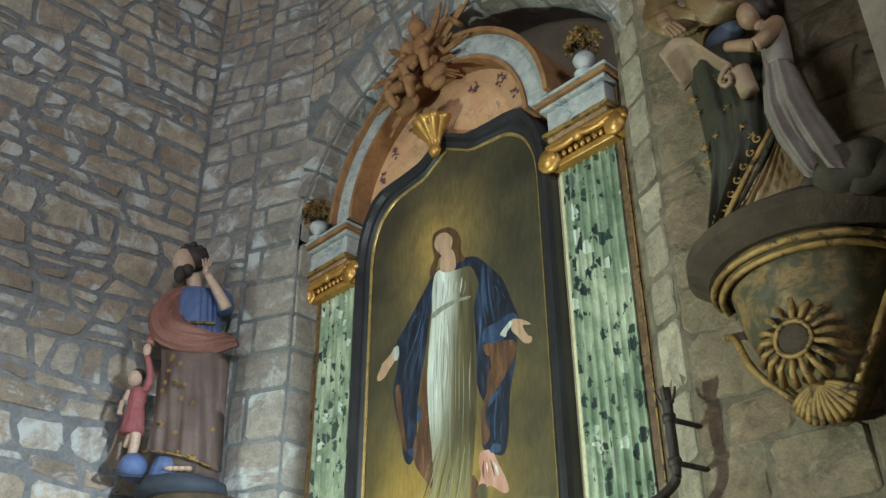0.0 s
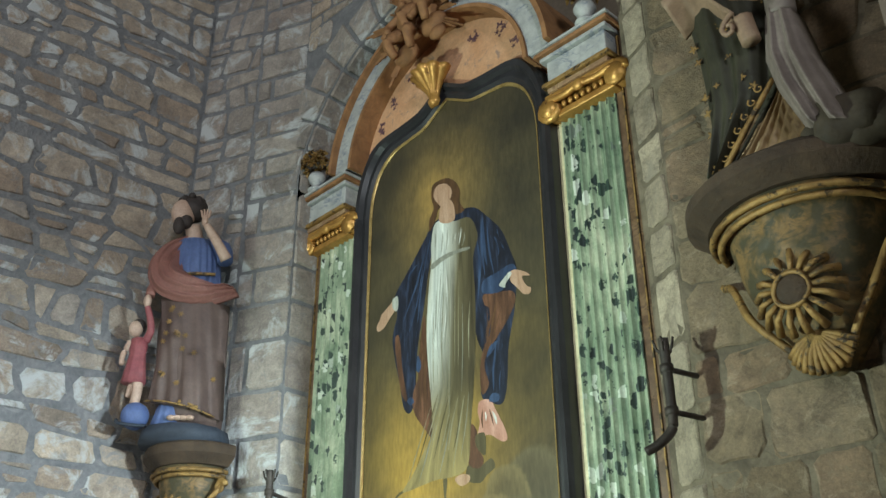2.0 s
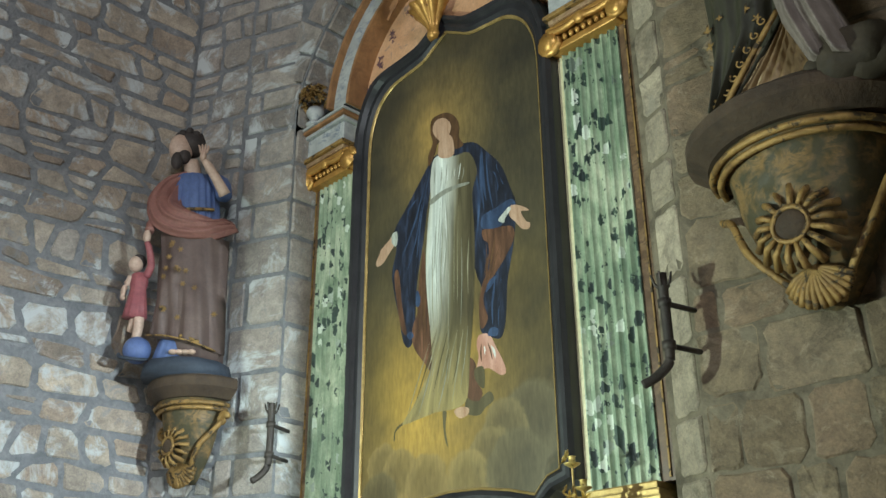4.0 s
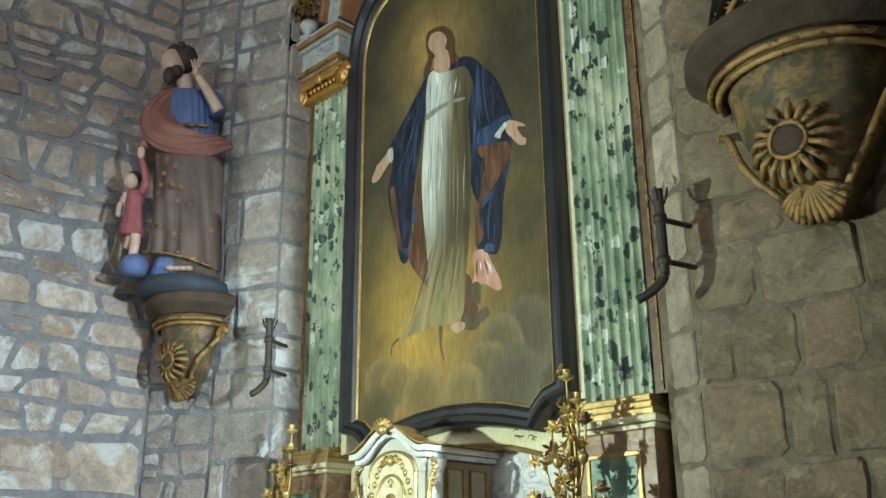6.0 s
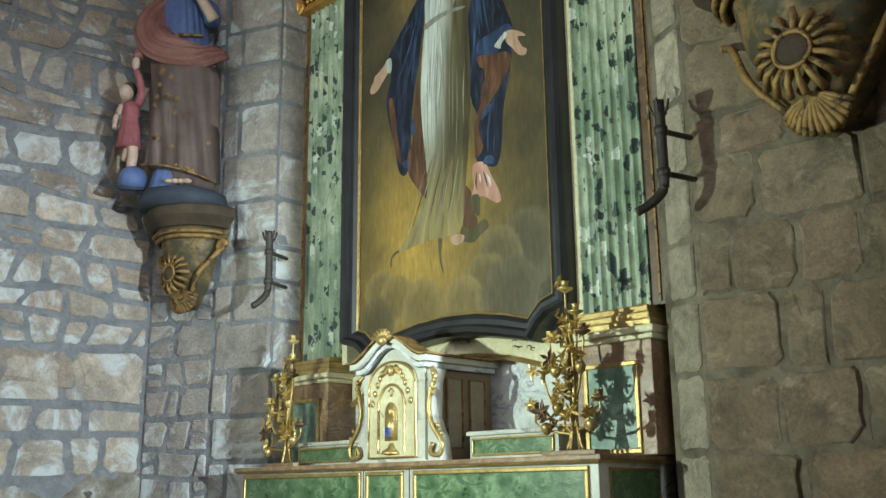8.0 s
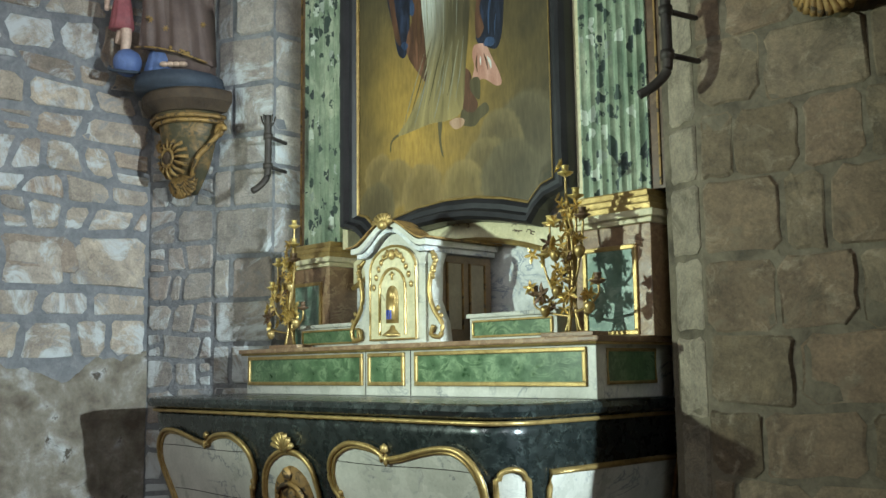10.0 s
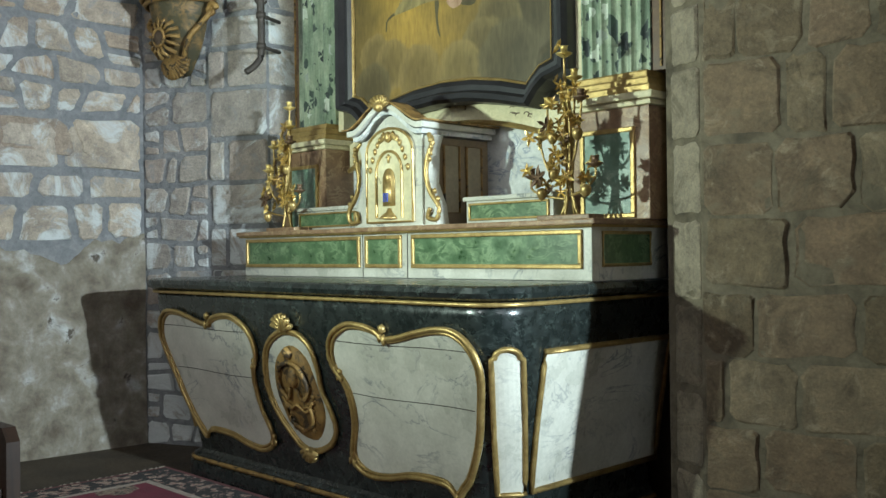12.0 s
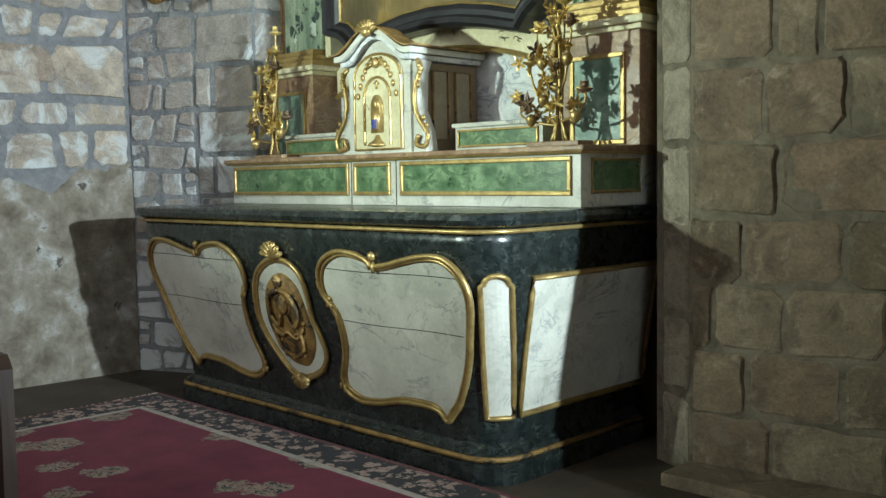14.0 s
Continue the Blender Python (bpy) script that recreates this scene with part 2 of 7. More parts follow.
def pilaster_material():
    """Pale green faux marble with dark leaf-like blots."""
    m, n, l, b = tree("green_blotted_paint")
    co = n.new("ShaderNodeTexCoord").outputs["Object"]
    base = ramp(n, l, noise_node(n, l, co, 5, 6, 0.65, 0.5, (1, 1, 0.6)).outputs[0],
                [(0.28, (0.10, 0.16, 0.105)), (0.5, (0.27, 0.33, 0.235)), (0.72, (0.60, 0.61, 0.47))]).outputs[0]
    vor = n.new("ShaderNodeTexVoronoi")
    vor.inputs["Scale"].default_value = 17
    warp = noise_node(n, l, co, 22, 3, 0.6)
    shift = mixed(n, l, 0.075, co, warp.outputs["Color"], "ADD")
    tall = n.new("ShaderNodeMapping")
    tall.inputs["Scale"].default_value = (1.15, 1.0, 0.62)
    l.new(shift, tall.inputs[0])
    l.new(tall.outputs[0], vor.inputs["Vector"])
    streak = ramp(n, l, noise_node(n, l, co, 16, 5, 0.65, 0.3, (3.0, 1, 0.25)).outputs[0], [(0.35, (0.55, 0.62, 0.55)), (0.65, (1.15, 1.14, 1.08))]).outputs[0]
    base = mixed(n, l, 0.9, base, streak, "MULTIPLY")
    patch = noise_node(n, l, co, 3.4, 3, 0.6, 0.3, (1, 1, 0.7))
    addn = n.new("ShaderNodeMath")
    addn.operation = "SUBTRACT"
    l.new(patch.outputs[0], addn.inputs[0])
    l.new(vor.outputs["Distance"], addn.inputs[1])
    k = ramp(n, l, addn.outputs[0], [(0.135, (0, 0, 0)), (0.165, (1, 1, 1))]).outputs[0]
    dark = ramp(n, l, vor.outputs["Color"], [(0.0, (0.012, 0.022, 0.022)), (0.75, (0.03, 0.055, 0.04)), (0.8, (0.55, 0.60, 0.50)), (1.0, (0.6, 0.64, 0.54))]).outputs[0]
    col = mixed(n, l, k, base, dark)
    fine = noise_node(n, l, co, 80, 4, 0.7)
    col = mixed(n, l, 0.6, col, ramp(n, l, fine.outputs[0], [(0.3, (0.7, 0.7, 0.7)), (0.7, (1.12, 1.12, 1.12))]).outputs[0], "MULTIPLY")
    l.new(col, b.inputs["Base Color"])
    b.inputs["Roughness"].default_value = 0.45
    bumped(n, l, b, fine.outputs[0], 0.2, 0.002)
    return m


PILASTER = pilaster_material()


def canvas_material():
    """Oil ground: olive above, ochre light below, a glow round the head, cloud banks at the foot."""
    m, n, l, b = tree("oil_canvas")
    co = n.new("ShaderNodeTexCoord").outputs["Object"]
    sep = n.new("ShaderNodeSeparateXYZ")
    l.new(co, sep.inputs[0])
    wob = noise_node(n, l, co, 1.8, 5, 0.6, 0.6)
    ma = n.new("ShaderNodeMath")
    ma.operation = "MULTIPLY_ADD"
    ma.inputs[1].default_value = 0.9
    l.new(wob.outputs[0], ma.inputs[0])
    l.new(sep.outputs["Z"], ma.inputs[2])
    rng = n.new("ShaderNodeMapRange")
    rng.inputs["From Min"].default_value, rng.inputs["From Max"].default_value = 2.35, 4.9
    l.new(ma.outputs[0], rng.inputs["Value"])
    col = ramp(n, l, rng.outputs[0], [(0.0, (0.075, 0.065, 0.03)), (0.12, (0.13, 0.105, 0.05)), (0.30, (0.165, 0.13, 0.058)), (0.55, (0.105, 0.093, 0.058)), (1.0, (0.07, 0.063, 0.043))]).outputs[0]
    glow = n.new("ShaderNodeVectorMath")
    glow.operation = "DISTANCE"
    glow.inputs[1].default_value = (XC - 0.09, 3.30, 4.02)
    l.new(co, glow.inputs[0])
    k = ramp(n, l, glow.outputs["Value"], [(0.10, (0.75, 0.75, 0.75)), (0.22, (0.35, 0.35, 0.35)), (0.5, (0, 0, 0))]).outputs[0]
    col = mixed(n, l, k, col, (0.30, 0.22, 0.09))
    low = n.new("ShaderNodeVectorMath")
    low.operation = "DISTANCE"
    low.inputs[1].default_value = (XC - 0.19, 3.30, 2.31)
    l.new(co, low.inputs[0])
    k = ramp(n, l, low.outputs["Value"], [(0.08, (0.95, 0.95, 0.95)), (0.34, (0.55, 0.55, 0.55)), (0.75, (0, 0, 0))]).outputs[0]
    col = mixed(n, l, k, col, (0.40, 0.285, 0.082))
    side = ramp(n, l, noise_node(n, l, co, 3.5, 6, 0.6, 0.15).outputs[0], [(0.35, (0.62, 0.64, 0.68)), (0.65, (1.22, 1.18, 1.02))]).outputs[0]
    col = mixed(n, l, 0.8, col, side, "MULTIPLY")
    rim = n.new("ShaderNodeMath")
    rim.operation = "SUBTRACT"
    rim.inputs[1].default_value = XC - 0.05
    l.new(sep.outputs["X"], rim.inputs[0])
    far = n.new("ShaderNodeMath")
    far.operation = "ABSOLUTE"
    l.new(rim.outputs[0], far.inputs[0])
    col = mixed(n, l, 1.0, col, ramp(n, l, far.outputs[0], [(0.15, (1.12, 1.1, 1.0)), (0.62, (0.62, 0.66, 0.72))]).outputs[0], "MULTIPLY")
    bank = noise_node(n, l, co, 4.2, 6, 0.6, 1.1)
    puff = ramp(n, l, bank.outputs[0], [(0.44, (0, 0, 0)), (0.52, (1, 1, 1)), (0.70, (0.25, 0.25, 0.25))]).outputs[0]
    base = n.new("ShaderNodeMapRange")
    base.inputs["From Min"].default_value, base.inputs["From Max"].default_value = 2.55, 2.20
    base.inputs["To Max"].default_value = 0.2
    l.new(sep.outputs["Z"], base.inputs["Value"])
    col = mixed(n, l, mixed(n, l, 1.0, puff, base.outputs[0], "MULTIPLY"), col, (0.27, 0.195, 0.085))
    # billows banked up at the foot: a pale brim, a duller belly, each over the one behind it
    blur = noise_node(n, l, co, 9, 4, 0.6)
    for x, z, r, belly in ((0.55, 2.20, 0.21, (0.085, 0.077, 0.048)), (0.385, 2.20, 0.145, (0.12, 0.102, 0.055)), (0.285, 2.10, 0.13, (0.135, 0.112, 0.056)), (-0.50, 2.16, 0.11, (0.17, 0.135, 0.062)),
                           (-0.36, 2.09, 0.13, (0.165, 0.13, 0.058)), (0.13, 1.99, 0.15, (0.17, 0.138, 0.062)), (-0.16, 2.01, 0.16, (0.165, 0.13, 0.058)), (0.45, 2.0, 0.20, (0.082, 0.074, 0.045)), (-0.52, 1.98, 0.15, (0.09, 0.078, 0.043))):
        far = n.new("ShaderNodeVectorMath")
        far.operation = "DISTANCE"
        far.inputs[1].default_value = (XC + x, 3.30, z)
        l.new(co, far.inputs[0])
        edge = n.new("ShaderNodeMath")
        edge.operation = "MULTIPLY_ADD"
        edge.inputs[1].default_value = 0.09
        l.new(blur.outputs[0], edge.inputs[0])
        l.new(far.outputs["Value"], edge.inputs[2])
        span = n.new("ShaderNodeMapRange")
        span.inputs["From Min"].default_value, span.inputs["From Max"].default_value = 0.045, r + 0.07
        l.new(edge.outputs[0], span.inputs["Value"])
        brim = tuple(v * 1.55 for v in belly)
        tone = ramp(n, l, span.outputs[0], [(0.45, belly), (0.82, brim)]).outputs[0]
        mask = ramp(n, l, span.outputs[0], [(0.80, (0.88, 0.88, 0.88)), (0.92, (0, 0, 0))]).outputs[0]
        col = mixed(n, l, mask, col, tone)
    grain = noise_node(n, l, co, 1.0, 4, 0.6, 0.1, (60, 1, 14))
    col = mixed(n, l, 1.0, col, ramp(n, l, grain.outputs[0], [(0.3, (0.82, 0.82, 0.82)), (0.7, (1.2, 1.2, 1.18))]).outputs[0], "MULTIPLY")
    col = mixed(n, l, 1.0, col, (0.90, 0.80, 0.70), "MULTIPLY")
    weave = noise_node(n, l, co, 160, 2, 0.5)
    l.new(col, b.inputs["Base Color"])
    b.inputs["Roughness"].default_value = 0.42
    bumped(n, l, b, weave.outputs[0], 0.12, 0.001)
    return m


def brush(name, a, c, d, scale=7.0):
    """Oil paint laid in upright strokes."""
    return surface(name, [(0.3, a), (0.5, c), (0.7, d)], scale, 0.42, 0, 0.1, 0.001, 130, None, 0.5, (2.6, 1, 0.5))


def carpet_material(name, ground, motifs, scale, cut):
    m, n, l, b = tree(name)
    co = n.new("ShaderNodeTexCoord").outputs["Object"]
    warp = noise_node(n, l, co, scale * 1.4, 3, 0.6)
    shift = mixed(n, l, 0.12, co, warp.outputs["Color"], "ADD")
    vor = n.new("ShaderNodeTexVoronoi")
    vor.inputs["Scale"].default_value = scale
    l.new(shift, vor.inputs["Vector"])
    lace = n.new("ShaderNodeMath")
    lace.operation = "MULTIPLY_ADD"
    lace.inputs[1].default_value = 0.34
    l.new(noise_node(n, l, co, scale * 5, 4, 0.65, 0.8).outputs[0], lace.inputs[0])
    l.new(vor.outputs["Distance"], lace.inputs[2])
    k = ramp(n, l, lace.outputs[0], [(cut + 0.17, (1, 1, 1)), (cut + 0.19, (0, 0, 0))]).outputs[0]
    tint = ramp(n, l, noise_node(n, l, co, scale * 9, 3, 0.7, 1.0).outputs[0], [(0.38, motifs[0]), (0.5, motifs[1]), (0.6, motifs[2])]).outputs[0]
    base = ramp(n, l, noise_node(n, l, co, 6, 5, 0.6).outputs[0], [(0.3, tuple(c * 0.75 for c in ground)), (0.7, tuple(c * 1.15 for c in ground))]).outputs[0]
    col = mixed(n, l, k, base, tint)
    pile = noise_node(n, l, co, 260, 2, 0.6)
    col = mixed(n, l, 0.7, col, ramp(n, l, pile.outputs[0], [(0.3, (0.55, 0.55, 0.55)), (0.7, (1.2, 1.2, 1.2))]).outputs[0], "MULTIPLY")
    l.new(col, b.inputs["Base Color"])
    b.inputs["Roughness"].default_value = 1.0
    bumped(n, l, b, pile.outputs[0], 0.6, 0.004)
    return m


# ---- mesh helpers ----
XC = -3.37


def link(name, bm, material, parent=None, label="", smooth=False):
    me = bpy.data.meshes.new(name)
    bmesh.ops.recalc_face_normals(bm, faces=bm.faces)
    if smooth:
        for f in bm.faces:
            f.smooth = True
    bm.to_mesh(me)
    bm.free()
    ob = new(name, me)
    for m in material if isinstance(material, (list, tuple)) else [material]:
        me.materials.append(m)
    if parent is not None:
        ob.parent = parent
    if label:
        ob["label"] = label
    return ob


def thing(name, label, category, group="", kind=""):
    return tagged(new(name), label, category, group, kind)


def prism(bm, pts, lo, hi, axis="z"):
    """A closed outline pushed from lo to hi along an axis; outline in the other two."""
    def at(p, q, v):
        return {"z": (p, q, v), "y": (p, v, q), "x": (v, p, q)}[axis]
    a = [bm.verts.new(at(p, q, lo)) for p, q in pts]
    b = [bm.verts.new(at(p, q, hi)) for p, q in pts]
    fs = [bm.faces.new(a), bm.faces.new(b)]
    for i in range(len(pts)):
        j = (i + 1) % len(pts)
        fs.append(bm.faces.new((a[i], a[j], b[j], b[i])))
    return fs


def block(bm, x0, x1, y0, y1, z0, z1, bevel=0.0):
    fs = prism(bm, [(x0, y0), (x1, y0), (x1, y1), (x0, y1)], z0, z1)
    if bevel:
        es = list({e for f in fs for e in f.edges})
        bmesh.ops.bevel(bm, geom=es, offset=bevel, segments=2, affect="EDGES", profile=0.6)


def spline(pts, per=6, closed=True):
    """A smooth curve through a few points."""
    out, n = [], len(pts)
    vs = [Vector(p) for p in pts]
    for i in range(n if closed else n - 1):
        if closed:
            p0, p1, p2, p3 = vs[i - 1], vs[i], vs[(i + 1) % n], vs[(i + 2) % n]
        else:
            p0, p1, p2, p3 = vs[max(i - 1, 0)], vs[i], vs[i + 1], vs[min(i + 2, n - 1)]
        for k in range(per):
            t = k / per
            out.append(0.5 * (2 * p1 + (p2 - p0) * t + (2 * p0 - 5 * p1 + 4 * p2 - p3) * t * t + (3 * p1 - p0 - 3 * p2 + p3) * t ** 3))
    if not closed:
        out.append(vs[-1])
    return out


def tube(bm, pts, r, sides=6, closed=False, taper=None, flat=1.0):
    """A round bar along 3D points."""
    pts = [Vector(p) for p in pts]
    n = len(pts)
    rings = []
    up = Vector((0, 0, 1))
    for i, p in enumerate(pts):
        a = pts[i - 1] if (i or closed) else p
        b = pts[(i + 1) % n] if (i < n - 1 or closed) else p
        d = (b - a).normalized() if (b - a).length > 1e-9 else up
        ref = up if abs(d.dot(up)) < 0.95 else Vector((0, 1, 0))
        u = d.cross(ref).normalized()
        v = d.cross(u)
        k = r if taper is None else r * (1 + (taper - 1) * i / max(1, n - 1))
        rings.append([bm.verts.new(p + k * (math.cos(2 * math.pi * s / sides) * u + flat * math.sin(2 * math.pi * s / sides) * v)) for s in range(sides)])
    for i in range(n if closed else n - 1):
        a, b = rings[i], rings[(i + 1) % n]
        for s in range(sides):
            bm.faces.new((a[s], a[(s + 1) % sides], b[(s + 1) % sides], b[s]))
    if not closed:
        bm.faces.new(rings[0])
        bm.faces.new(rings[-1])


def lathe(bm, prof, centre, seg=16, a0=0.0, a1=360.0, fold=None, mi=0):
    """Turned body: profile of (radius, height) about an upright axis. fold(angle, height) scales the radius."""
    cx, cy, cz = centre
    full = abs(a1 - a0) >= 360
    cols = seg if full else seg + 1
    rings = []
    for r, z in prof:
        ring = []
        for s in range(cols):
            a = radians(a0 + (a1 - a0) * s / seg)
            k = r * (fold(a, z) if fold else 1)
            ring.append(bm.verts.new((cx + k * math.cos(a), cy + k * math.sin(a), cz + z)))
        rings.append(ring)
    for a, b in zip(rings, rings[1:]):
        for s in range(seg):
            f = bm.faces.new((a[s], a[(s + 1) % cols], b[(s + 1) % cols], b[s]))
            f.material_index = mi
    for ring in (rings[0], rings[-1]):
        if max((v.co - ring[0].co).length for v in ring) > 1e-4:
            bm.faces.new(ring).material_index = mi


def ball(bm, c, r, squash=(1, 1, 1), sub=2, mi=0, turn=None):
    m = Matrix.Translation(c) @ (turn or Matrix.Identity(4)) @ Matrix.Diagonal((*squash, 1))
    res = bmesh.ops.create_icosphere(bm, subdivisions=sub, radius=r, matrix=m)
    for f in {f for v in res["verts"] for f in v.link_faces}:
        f.material_index = mi


def leaf(bm, c, size, normal, spin=0.0, lobes=5, cup=0.25, mi=0):
    """A cupped, lobed leaf or flower of real thickness."""
    q = Vector(normal).to_track_quat("Z", "Y").to_matrix().to_4x4()
    m = Matrix.Translation(c) @ q @ Matrix.Rotation(spin, 4, "Z")
    n = lobes * 4
    def ring(k, dz):
        out = []
        for i in range(n):
            a = 2 * math.pi * i / n
            r = size * k * (0.62 + 0.38 * math.cos(lobes * a))
            out.append(bm.verts.new(m @ Vector((r * math.cos(a), r * math.sin(a), dz + cup * size * k * k))))
        return out
    mid, rim, back = ring(0.5, 0), ring(1.0, 0), ring(0.5, -0.12 * size)
    top, low = bm.verts.new(m @ Vector((0, 0, 0))), bm.verts.new(m @ Vector((0, 0, -0.12 * size)))
    for i in range(n):
        j = (i + 1) % n
        for f in ((top, mid[i], mid[j]), (mid[i], rim[i], rim[j], mid[j]), (rim[i], back[i], back[j], rim[j]), (back[i], low, back[j])):
            bm.faces.new(f).material_index = mi


def scroll(bm, c, r, turns, width, axis="x", hand=1, bar=0.012):
    """A rolled volute seen from its side."""
    pts = []
    steps = int(14 * turns)
    for i in range(steps + 1):
        a = hand * 2 * math.pi * turns * i / steps
        k = r * (1 - 0.85 * i / steps)
        o = Vector((0, k * math.cos(a), k * math.sin(a))) if axis == "x" else Vector((k * math.cos(a), 0, k * math.sin(a)))
        pts.append(Vector(c) + o)
    tube(bm, pts, bar, 6, False, 0.6, width)


# ---- structure ----
TOP = 8.0


def structure(name, bm, material, label):
    return tagged(link(name, bm, material), label, "wall" if "wall" in name else name.split("_")[0], "", "structure")


def wall(name, pts, label, material=None, z0=-0.3, z1=TOP):
    bm = bmesh.new()
    prism(bm, pts, z0, z1)
    return structure(name, bm, material or MORTAR, label)


bm = bmesh.new()
block(bm, -7, 7, -8.2, 4.4, -0.3, 0.0)
floor = tagged(link("floor", bm, FLAGS), "worn dark stone floor in front of the altar", "floor", "", "structure")
# unseen lid, added to keep sky light out of the room
bm = bmesh.new()
block(bm, -7, 7, -8.2, 4.4, TOP, TOP + 0.3)
tagged(link("ceiling", bm, PLASTER), "unseen plain plastered ceiling added to close in the chapel", "ceiling", "", "structure")
wall_west = wall("wall_west", [(-5.40, 2.77), (-5.85, -8.2), (-6.5, -8.2), (-6.5, 2.77)], "rubble stone side wall with grey lime joints")
wall_diag = wall("wall_northwest", [(-5.40, 2.772), (-4.60, 3.12), (-4.60, 4.4), (-6.5, 4.4), (-6.5, 2.772)], "slanting granite wall with large corner stones")
wall("wall_north", [(-4.6, 3.60), (-1.9, 3.60), (-1.9, 4.4), (-4.6, 4.4)], "dark plastered back of the arched recess", PLASTER)
wall_east = wall("wall_east", [(-2.07, 3.262), (-1.87, 3.18), (-0.7, 3.31), (-0.7, 4.4), (-2.07, 4.4)], "large squared stones beside the altarpiece", DARK_MORTAR)
# unseen block, added so its edge cuts the right spot on the altar flank
wall("wall_pier", [(-0.72, 2.687), (0.5, 2.687), (0.5, 4.4), (-0.7, 4.4)], "unseen block added to shade the altar flank", PLASTER)
# unseen closing walls, added; the east one has an opening for fill light
wall("wall_northeast", [(0.5, 3.9), (6.6, 3.9), (6.6, 4.4), (0.5, 4.4)], "unseen plain plastered wall added to close in the chapel", PLASTER)
bm = bmesh.new()
for y0, y1, z0, z1 in ((-8.2, -4.7, -0.3, TOP), (-3.3, 4.4, -0.3, TOP), (-4.7, -3.3, -0.3, 3.0), (-4.7, -3.3, 6.2, TOP)):
    block(bm, 6.6, 7, y0, y1, z0, z1)
structure("wall_far_east", bm, PLASTER, "unseen plastered wall with a made-up opening for fill light")
ARCH_X, ARCH_A, ARCH_Z, ARCH_B = -3.30, 1.32, 4.42, 1.18


def arch_point(a, grow=0.0):
    return ARCH_X + (ARCH_A + grow) * math.cos(a), ARCH_Z + (ARCH_B + grow) * math.sin(a)


bm = bmesh.new()
ring = [arch_point(math.pi * (1 - k / 36)) for k in range(37)]
prism(bm, [(-4.60, ARCH_Z - 0.001)] + ring[1:-1] + [(-1.98, ARCH_Z - 0.001), (-1.98, TOP), (-4.60, TOP)], 3.12, 3.598, "y")


def arch_y(x):
    return 3.12 + 0.042 * (x + 4.60)


for v in bm.verts:
    if v.co.y < 3.2:
        v.co.y = arch_y(v.co.x)
wall_arch = structure("wall_arch", bm, MORTAR, "stone blind arch over the altarpiece")
# unseen wall added behind the camera, with one tall opening for fill light
bm = bmesh.new()
for x0, x1, z0, z1 in ((-7, -3.3, -0.3, TOP), (-1.9, 7, -0.3, TOP), (-3.3, -1.9, -0.3, 3.0), (-3.3, -1.9, 6.2, TOP)):
    block(bm, x0, x1, -8.2, -7.6, z0, z1)
structure("wall_south", bm, PLASTER, "unseen plastered wall behind the camera with a made-up opening for fill light")


# ---- the altar ----
AX = XC - 0.04
PROF = ((0.0, 2.56), (0.14, 2.56), (0.3, 2.532), (0.5, 2.485), (0.7, 2.428), (0.85, 2.392), (0.96, 2.388))


def front_y(z):
    for (za, ya), (zb, yb) in zip(PROF, PROF[1:]):
        if z <= zb:
            t = max(0.0, (z - za) / (zb - za))
            return ya + (yb - ya) * t
    return PROF[-1][1]


def half_width(z):
    return 1.10 + 0.80 * (2.56 - front_y(z))


def body_outline(z, grow=0.0, r=0.16):
    """The altar's plan at a height: straight front, rounded corners, straight sides to the wall."""
    y, w = front_y(z) - grow, half_width(z) + grow
    pts = [(AX - w, 3.46)]
    for k in range(9):
        a = math.pi + math.pi / 2 * k / 8
        pts.append((AX - w + r + r * math.cos(a), y + r + r * math.sin(a)))
    for k in range(9):
        a = 1.5 * math.pi + math.pi / 2 * k / 8
        pts.append((AX + w - r + r * math.cos(a), y + r + r * math.sin(a)))
    return pts + [(AX + w, 3.46)]


def loft(bm, levels):
    """Rings of (height, outline), closed with a cap at each end."""
    rings = [[bm.verts.new((x, y, z)) for x, y in pts] for z, pts in levels]
    for a, b in zip(rings, rings[1:]):
        for i in range(len(a)):
            j = (i + 1) % len(a)
            bm.faces.new((a[i], a[j], b[j], b[i]))
    bm.faces.new(rings[0])
    bm.faces.new(rings[-1])


altar = thing("altar", "dark green marbled wooden altar with white panels in gilt frames", "altar")
bm = bmesh.new()
loft(bm, [(z, body_outline(z)) for z in (0.10, 0.14, 0.2, 0.27, 0.34, 0.42, 0.5, 0.58, 0.66, 0.74, 0.82, 0.90, 0.955)])
link("body", bm, BLACK_MARBLE, altar, "dark green marbled body", True)
bm = bmesh.new()
loft(bm, [(0.0, body_outline(0, 0.045)), (0.075, body_outline(0, 0.045)), (0.085, body_outline(0, 0.03)), (0.11, body_outline(0, 0.03)), (0.125, body_outline(0, 0.012)), (0.14, body_outline(0, 0.0))])
link("plinth", bm, BLACK_MARBLE, altar, "dark moulded plinth", False)


def rail(z, grow, r, name, material, parent):
    bm = bmesh.new()
    tube(bm, [(x, y, z) for x, y in body_outline(z, grow)], r, 6)
    return link(name, bm, material, parent, "", True)


rail(0.094, 0.034, 0.011, "gilt_moulding", OLD_GOLD, altar)
rail(0.945, 0.012, 0.009, "gilt_moulding", GOLD, altar)


def on_front(s, z, lift):
    return Vector((AX + s, front_y(z) - lift, z))


